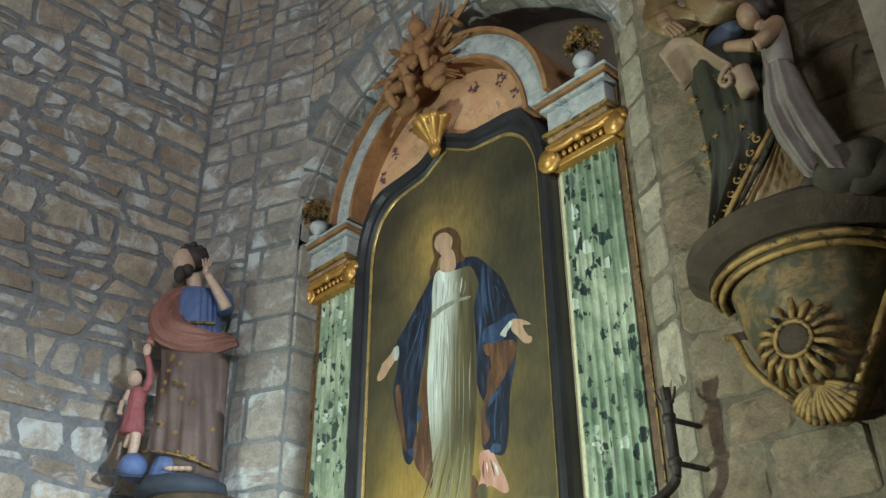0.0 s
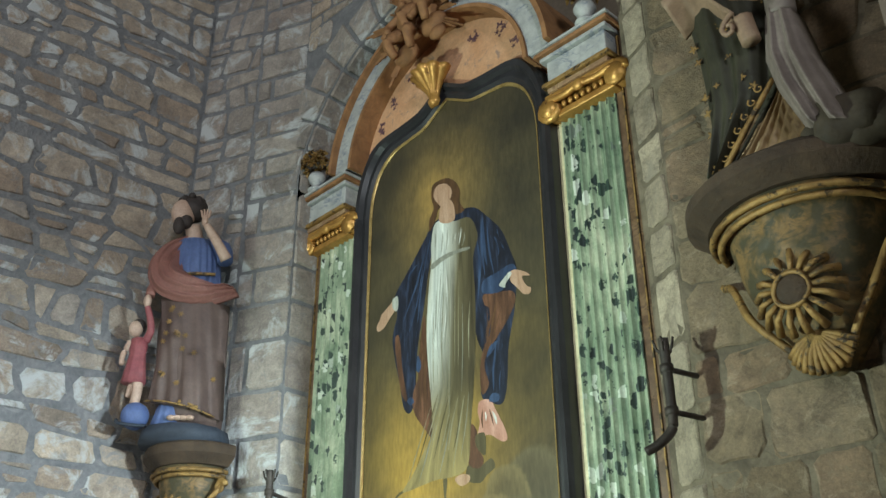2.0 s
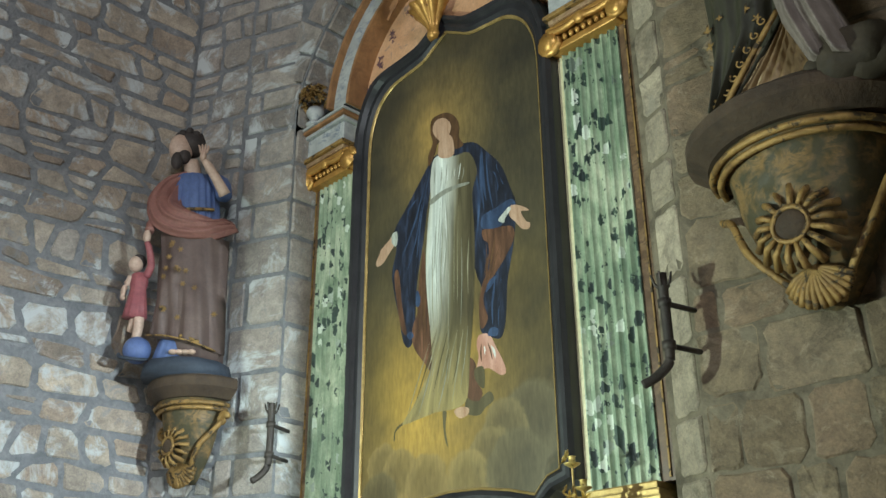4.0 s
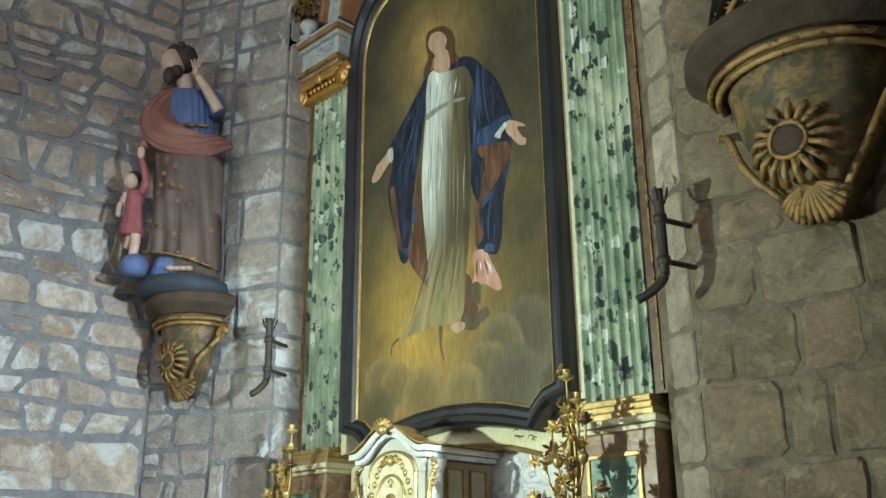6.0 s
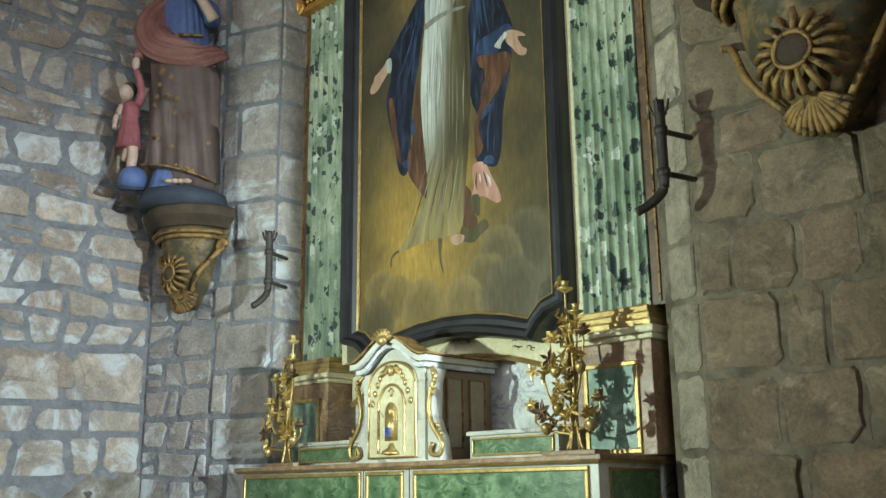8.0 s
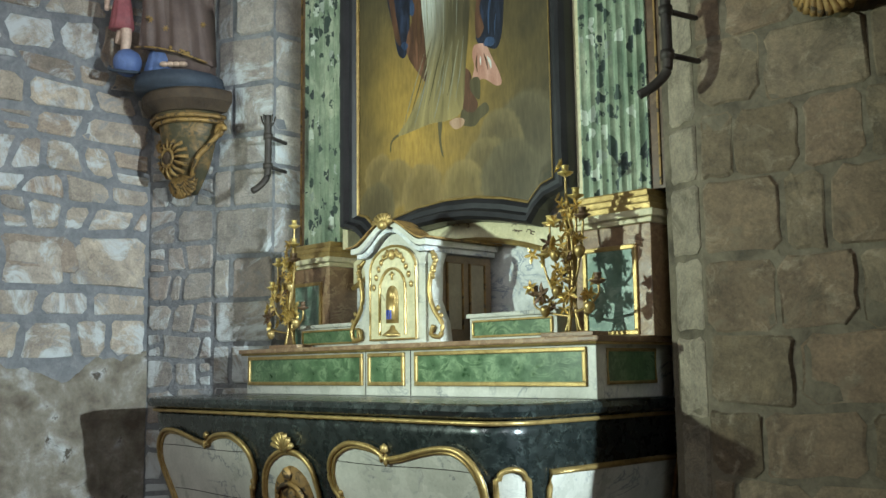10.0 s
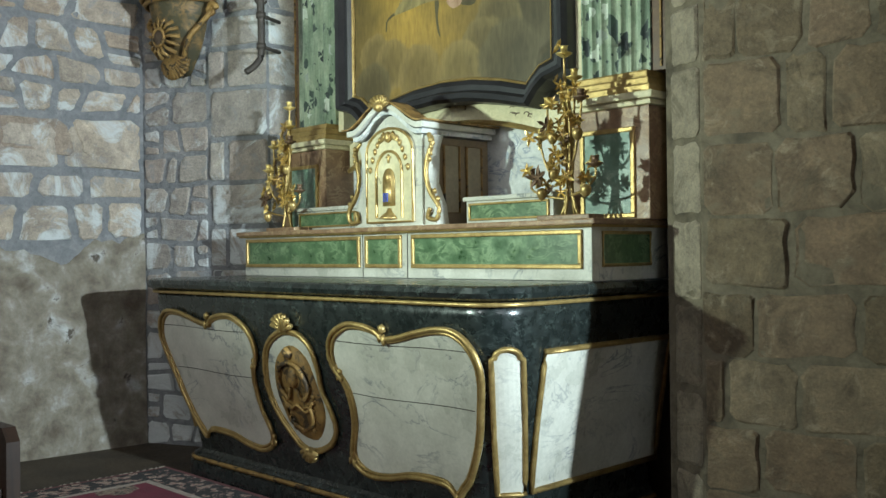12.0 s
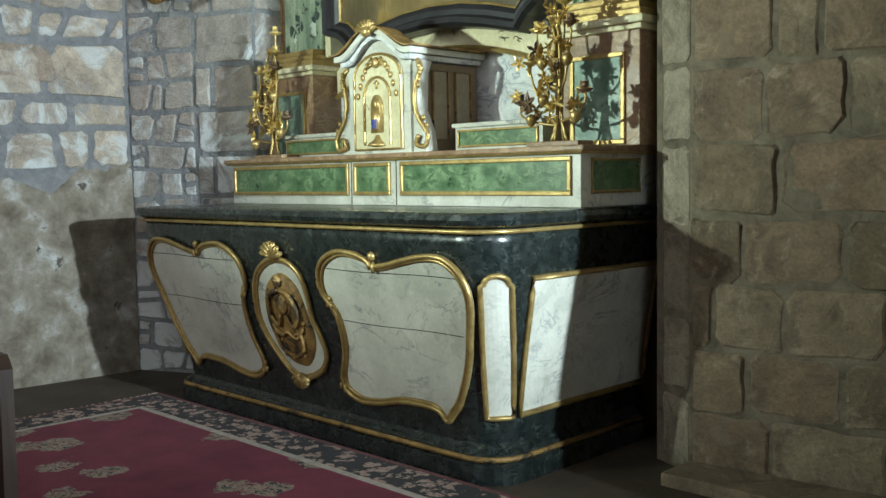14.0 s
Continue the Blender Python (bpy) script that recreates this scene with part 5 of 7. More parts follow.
painted("cloud_shade", [(-0.33, 2.366), (-0.395, 2.334), (-0.404, 2.282), (-0.395, 2.285), (-0.384, 2.33), (-0.30, 2.358), (-0.16, 2.368), (-0.16, 2.376)], 0.0012, P_OLIVE, "olive shade on the cloud")
painted("sash", [(-0.121, 3.593), (-0.03, 3.615), (0.069, 3.612), (0.173, 3.593), (0.173, 3.579), (0.077, 3.588), (-0.021, 3.583), (-0.112, 3.561)], 0.0042, P_GREY, "grey sash")


def strokes(count, start, end, lifts, mats, width, seed, bend=0.02):
    """Long tapering brush strokes swept from one line to another."""
    rnd_ = random.Random(seed)
    for k in range(count):
        t = (k + rnd_.uniform(0.1, 0.9)) / count
        a = Vector(start[0]).lerp(Vector(start[1]), t)
        c = Vector(end[0]).lerp(Vector(end[1]), t)
        cut0, cut1 = rnd_.uniform(0, 0.35), rnd_.uniform(0.6, 1.0)
        p, q = a.lerp(c, cut0), a.lerp(c, cut1)
        m_ = p.lerp(q, 0.5) + Vector((rnd_.uniform(-bend, bend), 0))
        w = width * rnd_.uniform(0.5, 1.3)
        d = (q - p).normalized()
        o = Vector((-d.y, d.x)) * w
        painted("fold", [p, m_ + o, q, m_ - o], lifts + 0.0001 * (k % 4), mats[k % len(mats)])


strokes(9, ((-0.11, 3.56), (0.19, 3.56)), ((-0.10, 2.70), (0.15, 2.60)), 0.0034, [P_CREAM, P_GREY, P_CREAM], 0.0035, 1)
strokes(12, ((-0.09, 2.86), (0.17, 2.78)), ((-0.33, 2.36), (0.10, 2.39)), 0.0034, [P_CREAM, P_OLIVE, P_CREAM, P_GREY], 0.0035, 11, 0.012)
strokes(8, ((-0.10, 3.57), (0.02, 3.56)), ((-0.13, 2.92), (-0.01, 3.02)), 0.0037, [P_PALE, P_GREY, P_WHITE], 0.0035, 2)
strokes(11, ((-0.09, 3.82), (0.16, 3.74)), ((-0.10, 3.63), (0.13, 3.61)), 0.0037, [P_GREY, P_PALE, P_GREY, P_WHITE], 0.0035, 3, 0.008)
strokes(10, ((-0.11, 3.84), (-0.18, 3.70)), ((-0.28, 2.95), (-0.40, 3.50)), 0.0022, [P_BLUE, P_DARK, P_DARK], 0.008, 4, 0.03)
strokes(9, ((0.22, 3.80), (0.38, 3.64)), ((0.22, 3.20), (0.46, 3.42)), 0.0022, [P_BLUE, P_DARK, P_BLUE], 0.009, 5, 0.02)
strokes(7, ((0.33, 3.02), (0.44, 3.06)), ((0.30, 2.70), (0.39, 2.70)), 0.0024, [P_DARK, P_BLUE, P_DARK], 0.009, 6, 0.02)
strokes(7, ((0.29, 3.25), (0.47, 3.22)), ((0.25, 2.85), (0.29, 2.92)), 0.0022, [P_ROSE, P_HAIR], 0.005, 9, 0.015)
strokes(7, ((-0.21, 3.20), (-0.17, 3.25)), ((-0.22, 2.70), (-0.12, 2.64)), 0.0022, [P_ROSE, P_HAIR], 0.005, 7, 0.01)
strokes(5, ((0.24, 2.68), (0.30, 2.67)), ((0.23, 2.54), (0.37, 2.50)), 0.0026, [P_ROSE, P_PALE, P_PINK], 0.006, 10, 0.01)
painted("hair", [(-0.111, 4.109), (-0.054, 4.121), (0.021, 4.102), (0.085, 4.043), (0.115, 3.969), (0.11, 3.905), (0.144, 3.836), (0.072, 3.84), (0.028, 3.896), (-0.055, 3.932), (-0.083, 3.876), (-0.131, 3.814), (-0.14, 3.881), (-0.102, 3.952), (-0.121, 4.028)], 0.003, P_HAIR, "brown hair")
painted("head", [(-0.073, 4.091), (0.002, 4.073), (0.048, 4.007), (0.029, 3.948), (-0.018, 3.923), (-0.064, 3.966), (-0.102, 4.035)], 0.004, P_FLESH, "plain oval head")
painted("neck", [(-0.036, 3.95), (0.047, 3.94), (0.072, 3.819), (0.018, 3.805), (-0.056, 3.85)], 0.0035, P_FLESH)
painted("palm", [(-0.435, 3.482), (-0.405, 3.45), (-0.424, 3.414), (-0.472, 3.373), (-0.52, 3.331), (-0.57, 3.326), (-0.581, 3.358), (-0.553, 3.399), (-0.543, 3.424), (-0.524, 3.432), (-0.474, 3.459)], 0.003, P_FLESH, "plain pale shape")
painted("palm", [(0.467, 3.334), (0.505, 3.333), (0.565, 3.298), (0.593, 3.269), (0.541, 3.282), (0.568, 3.222), (0.596, 3.199), (0.587, 3.171), (0.543, 3.186), (0.5, 3.239), (0.464, 3.284)], 0.003, P_FLESH, "plain pale shape")
painted("cuff", [(-0.445, 3.486), (-0.406, 3.494), (-0.395, 3.447), (-0.409, 3.402), (-0.444, 3.435)], 0.0035, P_WHITE)
painted("cuff", [(0.386, 3.286), (0.418, 3.313), (0.459, 3.337), (0.474, 3.319), (0.433, 3.282), (0.424, 3.26)], 0.0035, P_WHITE)
painted("pale_shape", [(0.048, 2.351), (0.096, 2.365), (0.15, 2.348), (0.141, 2.317), (0.087, 2.31)], 0.0032, P_FLESH)


# ---- candelabra ----
def candelabrum(cx, cy, seed, lean):
    ob = thing("candelabrum", "gilt metal candelabrum of vine leaves, roses and grapes", "candelabrum", "pair of candelabra")
    rnd = random.Random(seed)
    z0 = 1.249
    bm = bmesh.new()
    block(bm, cx - 0.13, cx + 0.13, cy - 0.05, cy + 0.05, z0, z0 + 0.02, 0.004)
    link("foot", bm, RED_MARBLE, ob, "brown wooden foot")
    bm = bmesh.new()
    for k in range(4):
        a = k * 1.57
        tube(bm, spline([(cx + 0.04 * math.cos(a), cy + 0.03 * math.sin(a), z0 + 0.02), (cx + 0.012 * math.cos(a), cy + 0.012 * math.sin(a), z0 + 0.12), (cx + 0.016 * math.cos(a + 1), cy + 0.016 * math.sin(a + 1), z0 + 0.34), (cx + lean, cy, z0 + 0.58)], 5, False), 0.007, 5)
    link("stem", bm, GOLD, ob, "twisted gilt stems", True)
    arms = [(-0.17, -0.03, 0.18), (-0.10, -0.05, 0.33), (0.14, -0.02, 0.21), (0.09, -0.04, 0.47), (-0.09, -0.02, 0.46), (0.03, 0.0, 0.56), (lean, 0, 0.66)]
    for k, (dx, dy, dz) in enumerate(arms):
        tip = Vector((cx + dx, cy + dy, z0 + dz))
        bm = bmesh.new()
        tube(bm, spline([(cx, cy, z0 + dz * 0.45), (cx + dx * 0.6, cy + dy * 0.8, z0 + dz * 0.55), (tip.x, tip.y, tip.z - 0.05), tip], 5, False), 0.006, 5, False, 0.8)
        arm = link("arm", bm, GOLD, ob, "", True)
        bm = bmesh.new()
        lathe(bm, [(0.008, -0.012), (0.03, 0.0), (0.034, 0.006), (0.014, 0.008), (0.014, 0.03), (0.018, 0.034)], tip, 10)
        link("candle_cup", bm, BRONZE if k in (0, 2, 3) else BRIGHT_GOLD, arm, "", True)
    for k in range(24):
        t = rnd.random()
        dx, dy, dz = arms[k % 7]
        p = Vector((cx + dx * t + rnd.uniform(-0.04, 0.04), cy + dy * t - 0.01 + rnd.uniform(-0.04, 0.02), z0 + 0.06 + dz * (0.35 + 0.6 * t) + rnd.uniform(-0.04, 0.03)))
        bm = bmesh.new()
        leaf(bm, p, rnd.uniform(0.026, 0.042), (rnd.uniform(-0.8, 0.8), -1, rnd.uniform(-0.4, 0.7)), rnd.uniform(0, 6), 5, 0.3)
        link("vine_leaf", bm, BRIGHT_GOLD if k % 6 else BRONZE, ob)
    for k in range(16):
        p = Vector((cx + lean * k / 16 + rnd.uniform(-0.035, 0.035), cy - 0.025 + rnd.uniform(-0.02, 0.01), z0 + 0.14 + 0.028 * k))
        bm = bmesh.new()
        leaf(bm, p, rnd.uniform(0.022, 0.036), (rnd.uniform(-0.8, 0.8), -1, rnd.uniform(-0.4, 0.7)), rnd.uniform(0, 6), 5, 0.3)
        link("vine_leaf", bm, GOLD if k % 2 else BRIGHT_GOLD, ob)
    bm = bmesh.new()
    leaf(bm, (cx - 0.10, cy - 0.07, z0 + 0.17), 0.055, (-0.2, -1, 0.25), 0.4, 5, 0.2)
    link("vine_leaf", bm, BRONZE, ob, "large brown vine leaf")
    for k in range(5):
        dx, dy, dz = arms[k]
        p = Vector((cx + dx * 0.75 + rnd.uniform(-0.03, 0.03), cy - 0.04, z0 + dz * 0.75 + rnd.uniform(-0.03, 0.03)))
        bm = bmesh.new()
        for q in range(3):
            leaf(bm, p + Vector((0, -0.006 * q, 0)), 0.036 - 0.009 * q, (0.6 * (1 if dx > 0 else -1), -1, 0.2), q * 0.6, 6, 0.5)
        link("rose", bm, BRIGHT_GOLD, ob)
        bm = bmesh.new()
        lathe(bm, [(0.003, -0.072), (0.012, -0.067), (0.017, -0.058), (0.021, -0.048), (0.022, -0.038), (0.018, -0.028), (0.003, -0.022)], p, 20, 0, 360, lambda a, h: 1 + 0.3 * math.sin(5 * a) * math.sin(330 * h))
        link("grape_pendant", bm, GOLD, ob, "", True)
    return ob


candelabrum(XC + 1.0, 3.03, 4, -0.02)
candelabrum(XC - 0.92, 3.03, 9, 0.03)


# ---- wall consoles and statues ----
def console(name, cx, cy, z, r, facing, deep, label, fan=12, arms=True):
    """A bracket: moulded half-round plate, tapering body with a fan rosette, leaf tip. facing: degrees of its outward side."""
    ob = thing(name, label, "console")
    m = pose(cx, cy, z, 0, 0, facing + 90)

    def placed(bm):
        bmesh.ops.transform(bm, matrix=m, verts=bm.verts)
        return bm
    bm = bmesh.new()
    lathe(bm, [(0.01, 0.125), (r * 0.93, 0.125), (r * 0.97, 0.12), (r, 0.105), (r * 1.0, 0.055), (r * 0.96, 0.04), (r * 0.90, 0.02), (r * 0.84, 0.0), (0.01, 0.0)], (0, 0, 0), 28, 180, 360)
    plate = link("plate", placed(bm), DUSTY, ob, "dusty dark moulded plate")
    bm = bmesh.new()
    prof = [(r * 0.80, -0.001), (r * 0.80, -0.03), (r * 0.70, -0.05), (r * 0.68, -0.10), (r * 0.63, -0.2), (r * 0.52, -0.32), (r * 0.36, -0.43), (r * 0.18, -0.52), (0.02, -0.57)]
    lathe(bm, [(a, b * deep) for a, b in prof], (0, 0, 0), 24, 180, 360, lambda a, h: 0.88 + 0.12 * abs(math.sin(a)) ** 0.5)
    body = link("body", placed(bm), marble(name + "_paint", (0.055, 0.045, 0.02), (0.20, 0.115, 0.038), 8, 0.10, 0.7, 0.0), ob, "dark green painted body", True)
    bm = bmesh.new()
    for k in (0.80, 0.74):
        tube(bm, [(r * k * 1.01 * math.cos(radians(a)), r * k * 1.01 * math.sin(radians(a)), -0.03 if k > 0.77 else -0.055) for a in range(180, 361, 10)], 0.014, 6)
    for s in (-1, 1) if arms else ():
        tube(bm, spline([(s * r * 0.86, -0.03, -0.10), (s * r * 0.80, -0.06, -0.15), (s * r * 0.66, -r * 0.25, -0.20), (s * r * 0.5, -r * 0.35, -0.33 * deep), (s * r * 0.28, -r * 0.30, -0.45 * deep), (s * 0.04, -r * 0.15, -0.54 * deep)], 5, False), 0.016, 6)
        scroll(bm, (s * r * 0.86, -0.05, -0.12), 0.04, 1.4, 1.4, "y", s, 0.015)
    link("gilt_edge", placed(bm), OLD_GOLD, body, "worn gilt scrolls", True)
    # the fan: hub with spreading ribs on the front
    hub, f = Vector((0, -r * 0.62, -0.33 * deep)), min(1.0, r / 0.42)
    for k in range(fan + 5):
        a = 2 * math.pi * k / (fan + 5)
        c, s = math.cos(a), math.sin(a)
        tip = hub + Vector((0.165 * c, 0.06 * abs(c) + 0.03 * max(0, -s), 0.155 * s)) * f
        bm = bmesh.new()
        tube(bm, [hub + f * Vector((0.075 * c, -0.005, 0.072 * s)), hub + f * Vector((0.12 * c, 0.0, 0.115 * s)), tip], 0.009 * f, 8, False, 1.75)
        link("fan_rib", placed(bm), OLD_GOLD, body, "", True)
    bm = bmesh.new()
    tube(bm, [hub + f * Vector((0.066 * math.cos(k * 0.4), -0.012, 0.066 * math.sin(k * 0.4))) for k in range(16)], 0.010, 6, True)
    link("boss_ring", placed(bm), OLD_GOLD, body, "", True)
    bm = bmesh.new()
    ball(bm, hub, 0.062 * f, (1, 0.45, 1), 3)
    link("boss", placed(bm), DUSTY, body, "brownish round boss", True)
    bm = bmesh.new()
    for k in range(13):
        a = radians(190 + 160 * k / 12)
        tube(bm, spline([(0, -r * 0.36, -0.44 * deep), (0.07 * math.cos(a), -r * 0.36, -0.455 * deep + 0.06 * math.sin(a)), (0.125 * math.cos(a), -r * 0.28, -0.47 * deep + 0.11 * math.sin(a))], 3, False), 0.009, 6, False, 1.7)
    link("leaf_tip", placed(bm), OLD_GOLD, body, "gilt leaf at the foot", True)
    return ob


console("wall_console", -5.05, 2.88, 2.63, 0.32, -82, 0.80, "dark green and gilt wall bracket in the stone corner", 10)
console("wall_console", -1.315, 3.26, 2.93, 0.47, -90, 1.10, "large dusty green and gilt wall bracket with a fan rosette")

CLOTH_BLUE = surface("statue_blue", [(0.3, (0.055, 0.085, 0.20)), (0.7, (0.10, 0.145, 0.30))], 7, 0.6, 0, 0.3, 0.003, 60, ((0.30, 0.28, 0.25), 13, 0.70))
CLOTH_ROSE = surface("statue_rose", [(0.3, (0.19, 0.075, 0.06)), (0.7, (0.30, 0.135, 0.105))], 7, 0.6, 0, 0.3, 0.003, 60)
CLOTH_BROWN = surface("statue_brown", [(0.3, (0.075, 0.045, 0.04)), (0.7, (0.13, 0.085, 0.07))], 7, 0.6, 0, 0.3, 0.003, 60, ((0.42, 0.32, 0.16), 11, 0.705))
CLOTH_RED = surface("statue_red", [(0.3, (0.22, 0.05, 0.06)), (0.7, (0.33, 0.10, 0.10))], 9, 0.6, 0, 0.3, 0.003, 60)
SKIN = surface("statue_flesh", [(0.3, (0.42, 0.27, 0.20)), (0.7, (0.54, 0.38, 0.29))], 8, 0.55, 0, 0.2, 0.002, 60)
HAIR = surface("statue_hair", [(0.3, (0.02, 0.014, 0.012)), (0.7, (0.05, 0.035, 0.03))], 20, 0.7, 0, 0.6, 0.006, 60)
ROCK = surface("statue_rock", [(0.3, (0.016, 0.021, 0.032)), (0.7, (0.042, 0.053, 0.075))], 9, 0.7, 0, 0.5, 0.006, 50, ((0.3, 0.3, 0.3), 14, 0.72))
DARK_ROCK = surface("statue_dark_rock", [(0.3, (0.026, 0.018, 0.010)), (0.7, (0.062, 0.045, 0.027))], 9, 0.8, 0, 0.5, 0.006, 50)
TRIM = OLD_GOLD
GREENCLOTH = surface("statue_green", [(0.3, (0.018, 0.016, 0.008)), (0.7, (0.042, 0.038, 0.019))], 6, 0.65, 0, 0.3, 0.003, 60, ((0.34, 0.22, 0.06), 9, 0.665))
GOLDCLOTH = surface("statue_gold_robe", [(0.3, (0.12, 0.07, 0.028)), (0.7, (0.25, 0.155, 0.07))], 8, 0.5, 0.2, 0.3, 0.003, 60)
SCROLL = surface("statue_scroll", [(0.3, (0.20, 0.12, 0.075)), (0.7, (0.33, 0.22, 0.14))], 8, 0.6, 0, 0.3, 0.003, 60)
OLD_SKIN = surface("statue_dusky", [(0.3, (0.19, 0.10, 0.055)), (0.7, (0.32, 0.19, 0.11))], 8, 0.55, 0, 0.2, 0.002, 60)
DULL_BLUE = surface("statue_dull_blue", [(0.3, (0.04, 0.055, 0.08)), (0.7, (0.08, 0.10, 0.14))], 8, 0.6, 0, 0.3, 0.003, 60)
MAUVE = surface("statue_mauve", [(0.3, (0.13, 0.10, 0.085)), (0.7, (0.22, 0.175, 0.15))], 6, 0.6, 0, 0.3, 0.003, 60)


def drape(bm, prof, c, m, mi, folds, depth, seg=56, squash=0.8, twist=0.0, lean=0.0):
    """A robe: an oval turned body with fold ridges that deepen towards the hem."""
    top, bot = prof[0][1], prof[-1][1]
    rings = []
    for r, z in prof:
        t = (z - top) / (bot - top)
        ring = []
        for s in range(seg):
            a = 2 * math.pi * s / seg
            wave = math.sin(folds * a + twist * t) + 0.5 * math.sin((folds * 1.7 // 1) * a + 1.3 + twist * 2 * t)
            k = r * (1 + depth * (0.25 + 0.75 * t) * wave)
            ring.append(bm.verts.new(m @ Vector((c[0] + lean * z + k * math.cos(a), c[1] + k * squash * math.sin(a), c[2] + z))))
        rings.append(ring)
    for a, b in zip(rings, rings[1:]):
        for s in range(seg):
            bm.faces.new((a[s], a[(s + 1) % seg], b[(s + 1) % seg], b[s])).material_index = mi
    bm.faces.new(rings[0]).material_index = mi
    bm.faces.new(rings[-1]).material_index = mi


def limb(bm, m, pts, r, mi, taper=0.8, sides=10):
    before = set(bm.faces)
    tube(bm, spline([m @ Vector(p) for p in pts], 5, False), r, sides, False, taper)
    for f in bm.faces:
        if f not in before:
            f.material_index = mi


def orb(bm, m, c, r, mi, squash=(1, 1, 1), sub=3):
    ball(bm, m @ Vector(c), r, squash, sub, mi)


def sheet(bm, f, nu, nv, thick, mi):
    """A hanging cloth: f(u, v) gives its front, closed behind at a thickness."""
    fr = [[bm.verts.new(f(u / nu, v / nv)) for u in range(nu + 1)] for v in range(nv + 1)]
    bk = [[bm.verts.new(Vector(f(u / nu, v / nv)) + Vector((0, thick, 0))) for u in range(nu + 1)] for v in range(nv + 1)]
    for v in range(nv):
        for u in range(nu):
            bm.faces.new((fr[v][u], fr[v][u + 1], fr[v + 1][u + 1], fr[v + 1][u])).material_index = mi
            bm.faces.new((bk[v][u], bk[v + 1][u], bk[v + 1][u + 1], bk[v][u + 1])).material_index = mi
    for a, b in ((fr[0], bk[0]), (fr[-1], bk[-1]), ([r[0] for r in fr], [r[0] for r in bk]), ([r[-1] for r in fr], [r[-1] for r in bk])):
        for k in range(len(a) - 1):
            bm.faces.new((a[k], a[k + 1], b[k + 1], b[k])).material_index = mi


def along(pts, t):
    """A value on a broken line of (key, value), keys rising."""
    for (a, x), (b, y) in zip(pts, pts[1:]):
        if t <= b:
            return x + (y - x) * max(0.0, (t - a) / (b - a))
    return pts[-1][1]


# bearded saint, one plain carving: +x is the viewer's right, -y towards the viewer
m = pose(-5.0, 2.72, 2.756, 0, 0, 47)
bm = bmesh.new()
drape(bm, [(0.235, 0.085), (0.25, 0.08), (0.27, 0.0)], (0.01, 0, 0), m, 6, 5, 0.03, 11, 0.9)
drape(bm, [(0.13, 0.93), (0.185, 0.86), (0.205, 0.72), (0.205, 0.5), (0.20, 0.3), (0.185, 0.10)], (0.04, 0, 0), m, 2, 11, 0.03, 90, 0.85, 0.9, -0.085)
drape(bm, [(0.06, 1.37), (0.12, 1.345), (0.15, 1.27), (0.155, 1.1), (0.15, 1.0), (0.16, 0.88)], (0.05, 0, 0), m, 0, 23, 0.055, 120, 0.78, 0, -0.085)
drape(bm, [(0.08, 0.25), (0.10, 0.2), (0.125, 0.085)], (-0.05, -0.07, 0), m, 0, 13, 0.06, 52)
SHAWL = spline([(-0.075, 0.0, 1.375), (-0.185, -0.075, 1.27), (-0.225, -0.135, 1.12), (-0.175, -0.185, 1.0), (-0.06, -0.205, 0.935), (0.08, -0.18, 0.925), (0.18, -0.09, 0.985)], 6, False)


def shawl(u, v):
    """A broad swag from the shoulder round to the hip, gathered in long folds."""
    k = min(len(SHAWL) - 2, int(u * (len(SHAWL) - 1)))
    p = SHAWL[k].lerp(SHAWL[k + 1], u * (len(SHAWL) - 1) - k)
    d = (SHAWL[k + 1] - SHAWL[k]).normalized()
    wide = 0.11 + 0.09 * math.sin(math.pi * u)
    gather = 0.014 * math.sin(v * 19 + 2.5 * u) + 0.007 * math.sin(v * 37 - 3 * u)
    return m @ (p + Vector((d.z, 0, -d.x)) * (0.5 - v) * wide + Vector((0, gather - 0.035 * math.sin(math.pi * v), 0)))


sheet(bm, shawl, 40, 24, 0.07, 1)


def robe(u, v):
    x = -0.205 + 0.355 * u + 0.03 * v * u
    top, hem = 0.90 - 0.03 * u, 0.235 - 0.10 * u
    z = top + (hem - top) * v
    sweep = math.sin(13 * u + 6.5 * v * (1 - u)) + 0.5 * math.sin(27 * u - 6 * v)
    return m @ Vector((x + 0.03 * math.sin(3 * v) * (1 - u), -0.105 - 0.085 * math.sin(math.pi * (0.08 + 0.84 * u)) + 0.019 * sweep * (0.25 + 0.8 * v), z))


sheet(bm, robe, 56, 22, 0.08, 2)
limb(bm, m, [(-0.215, -0.135, 0.235), (-0.11, -0.195, 0.215), (0.0, -0.215, 0.19), (0.10, -0.20, 0.165), (0.20, -0.13, 0.14)], 0.006, 3, 1.0, 7)
limb(bm, m, [(0.0, -0.19, 0.215), (0.06, -0.19, 0.195), (0.11, -0.185, 0.175)], 0.012, 3, 1.0, 7)
limb(bm, m, [(-0.155, -0.08, 1.075), (-0.03, -0.135, 1.065), (0.10, -0.09, 1.08)], 0.011, 3, 1.0, 7)
limb(bm, m, [(0.03, 0.0, 1.33), (0.12, -0.05, 1.28), (0.155, -0.11, 1.17)], 0.058, 0, 0.9)
limb(bm, m, [(0.165, -0.12, 1.17), (0.105, -0.18, 1.27), (0.035, -0.19, 1.375)], 0.038, 4, 0.62)
orb(bm, m, (0.02, -0.19, 1.41), 0.028, 4, (0.9, 0.7, 1.3))
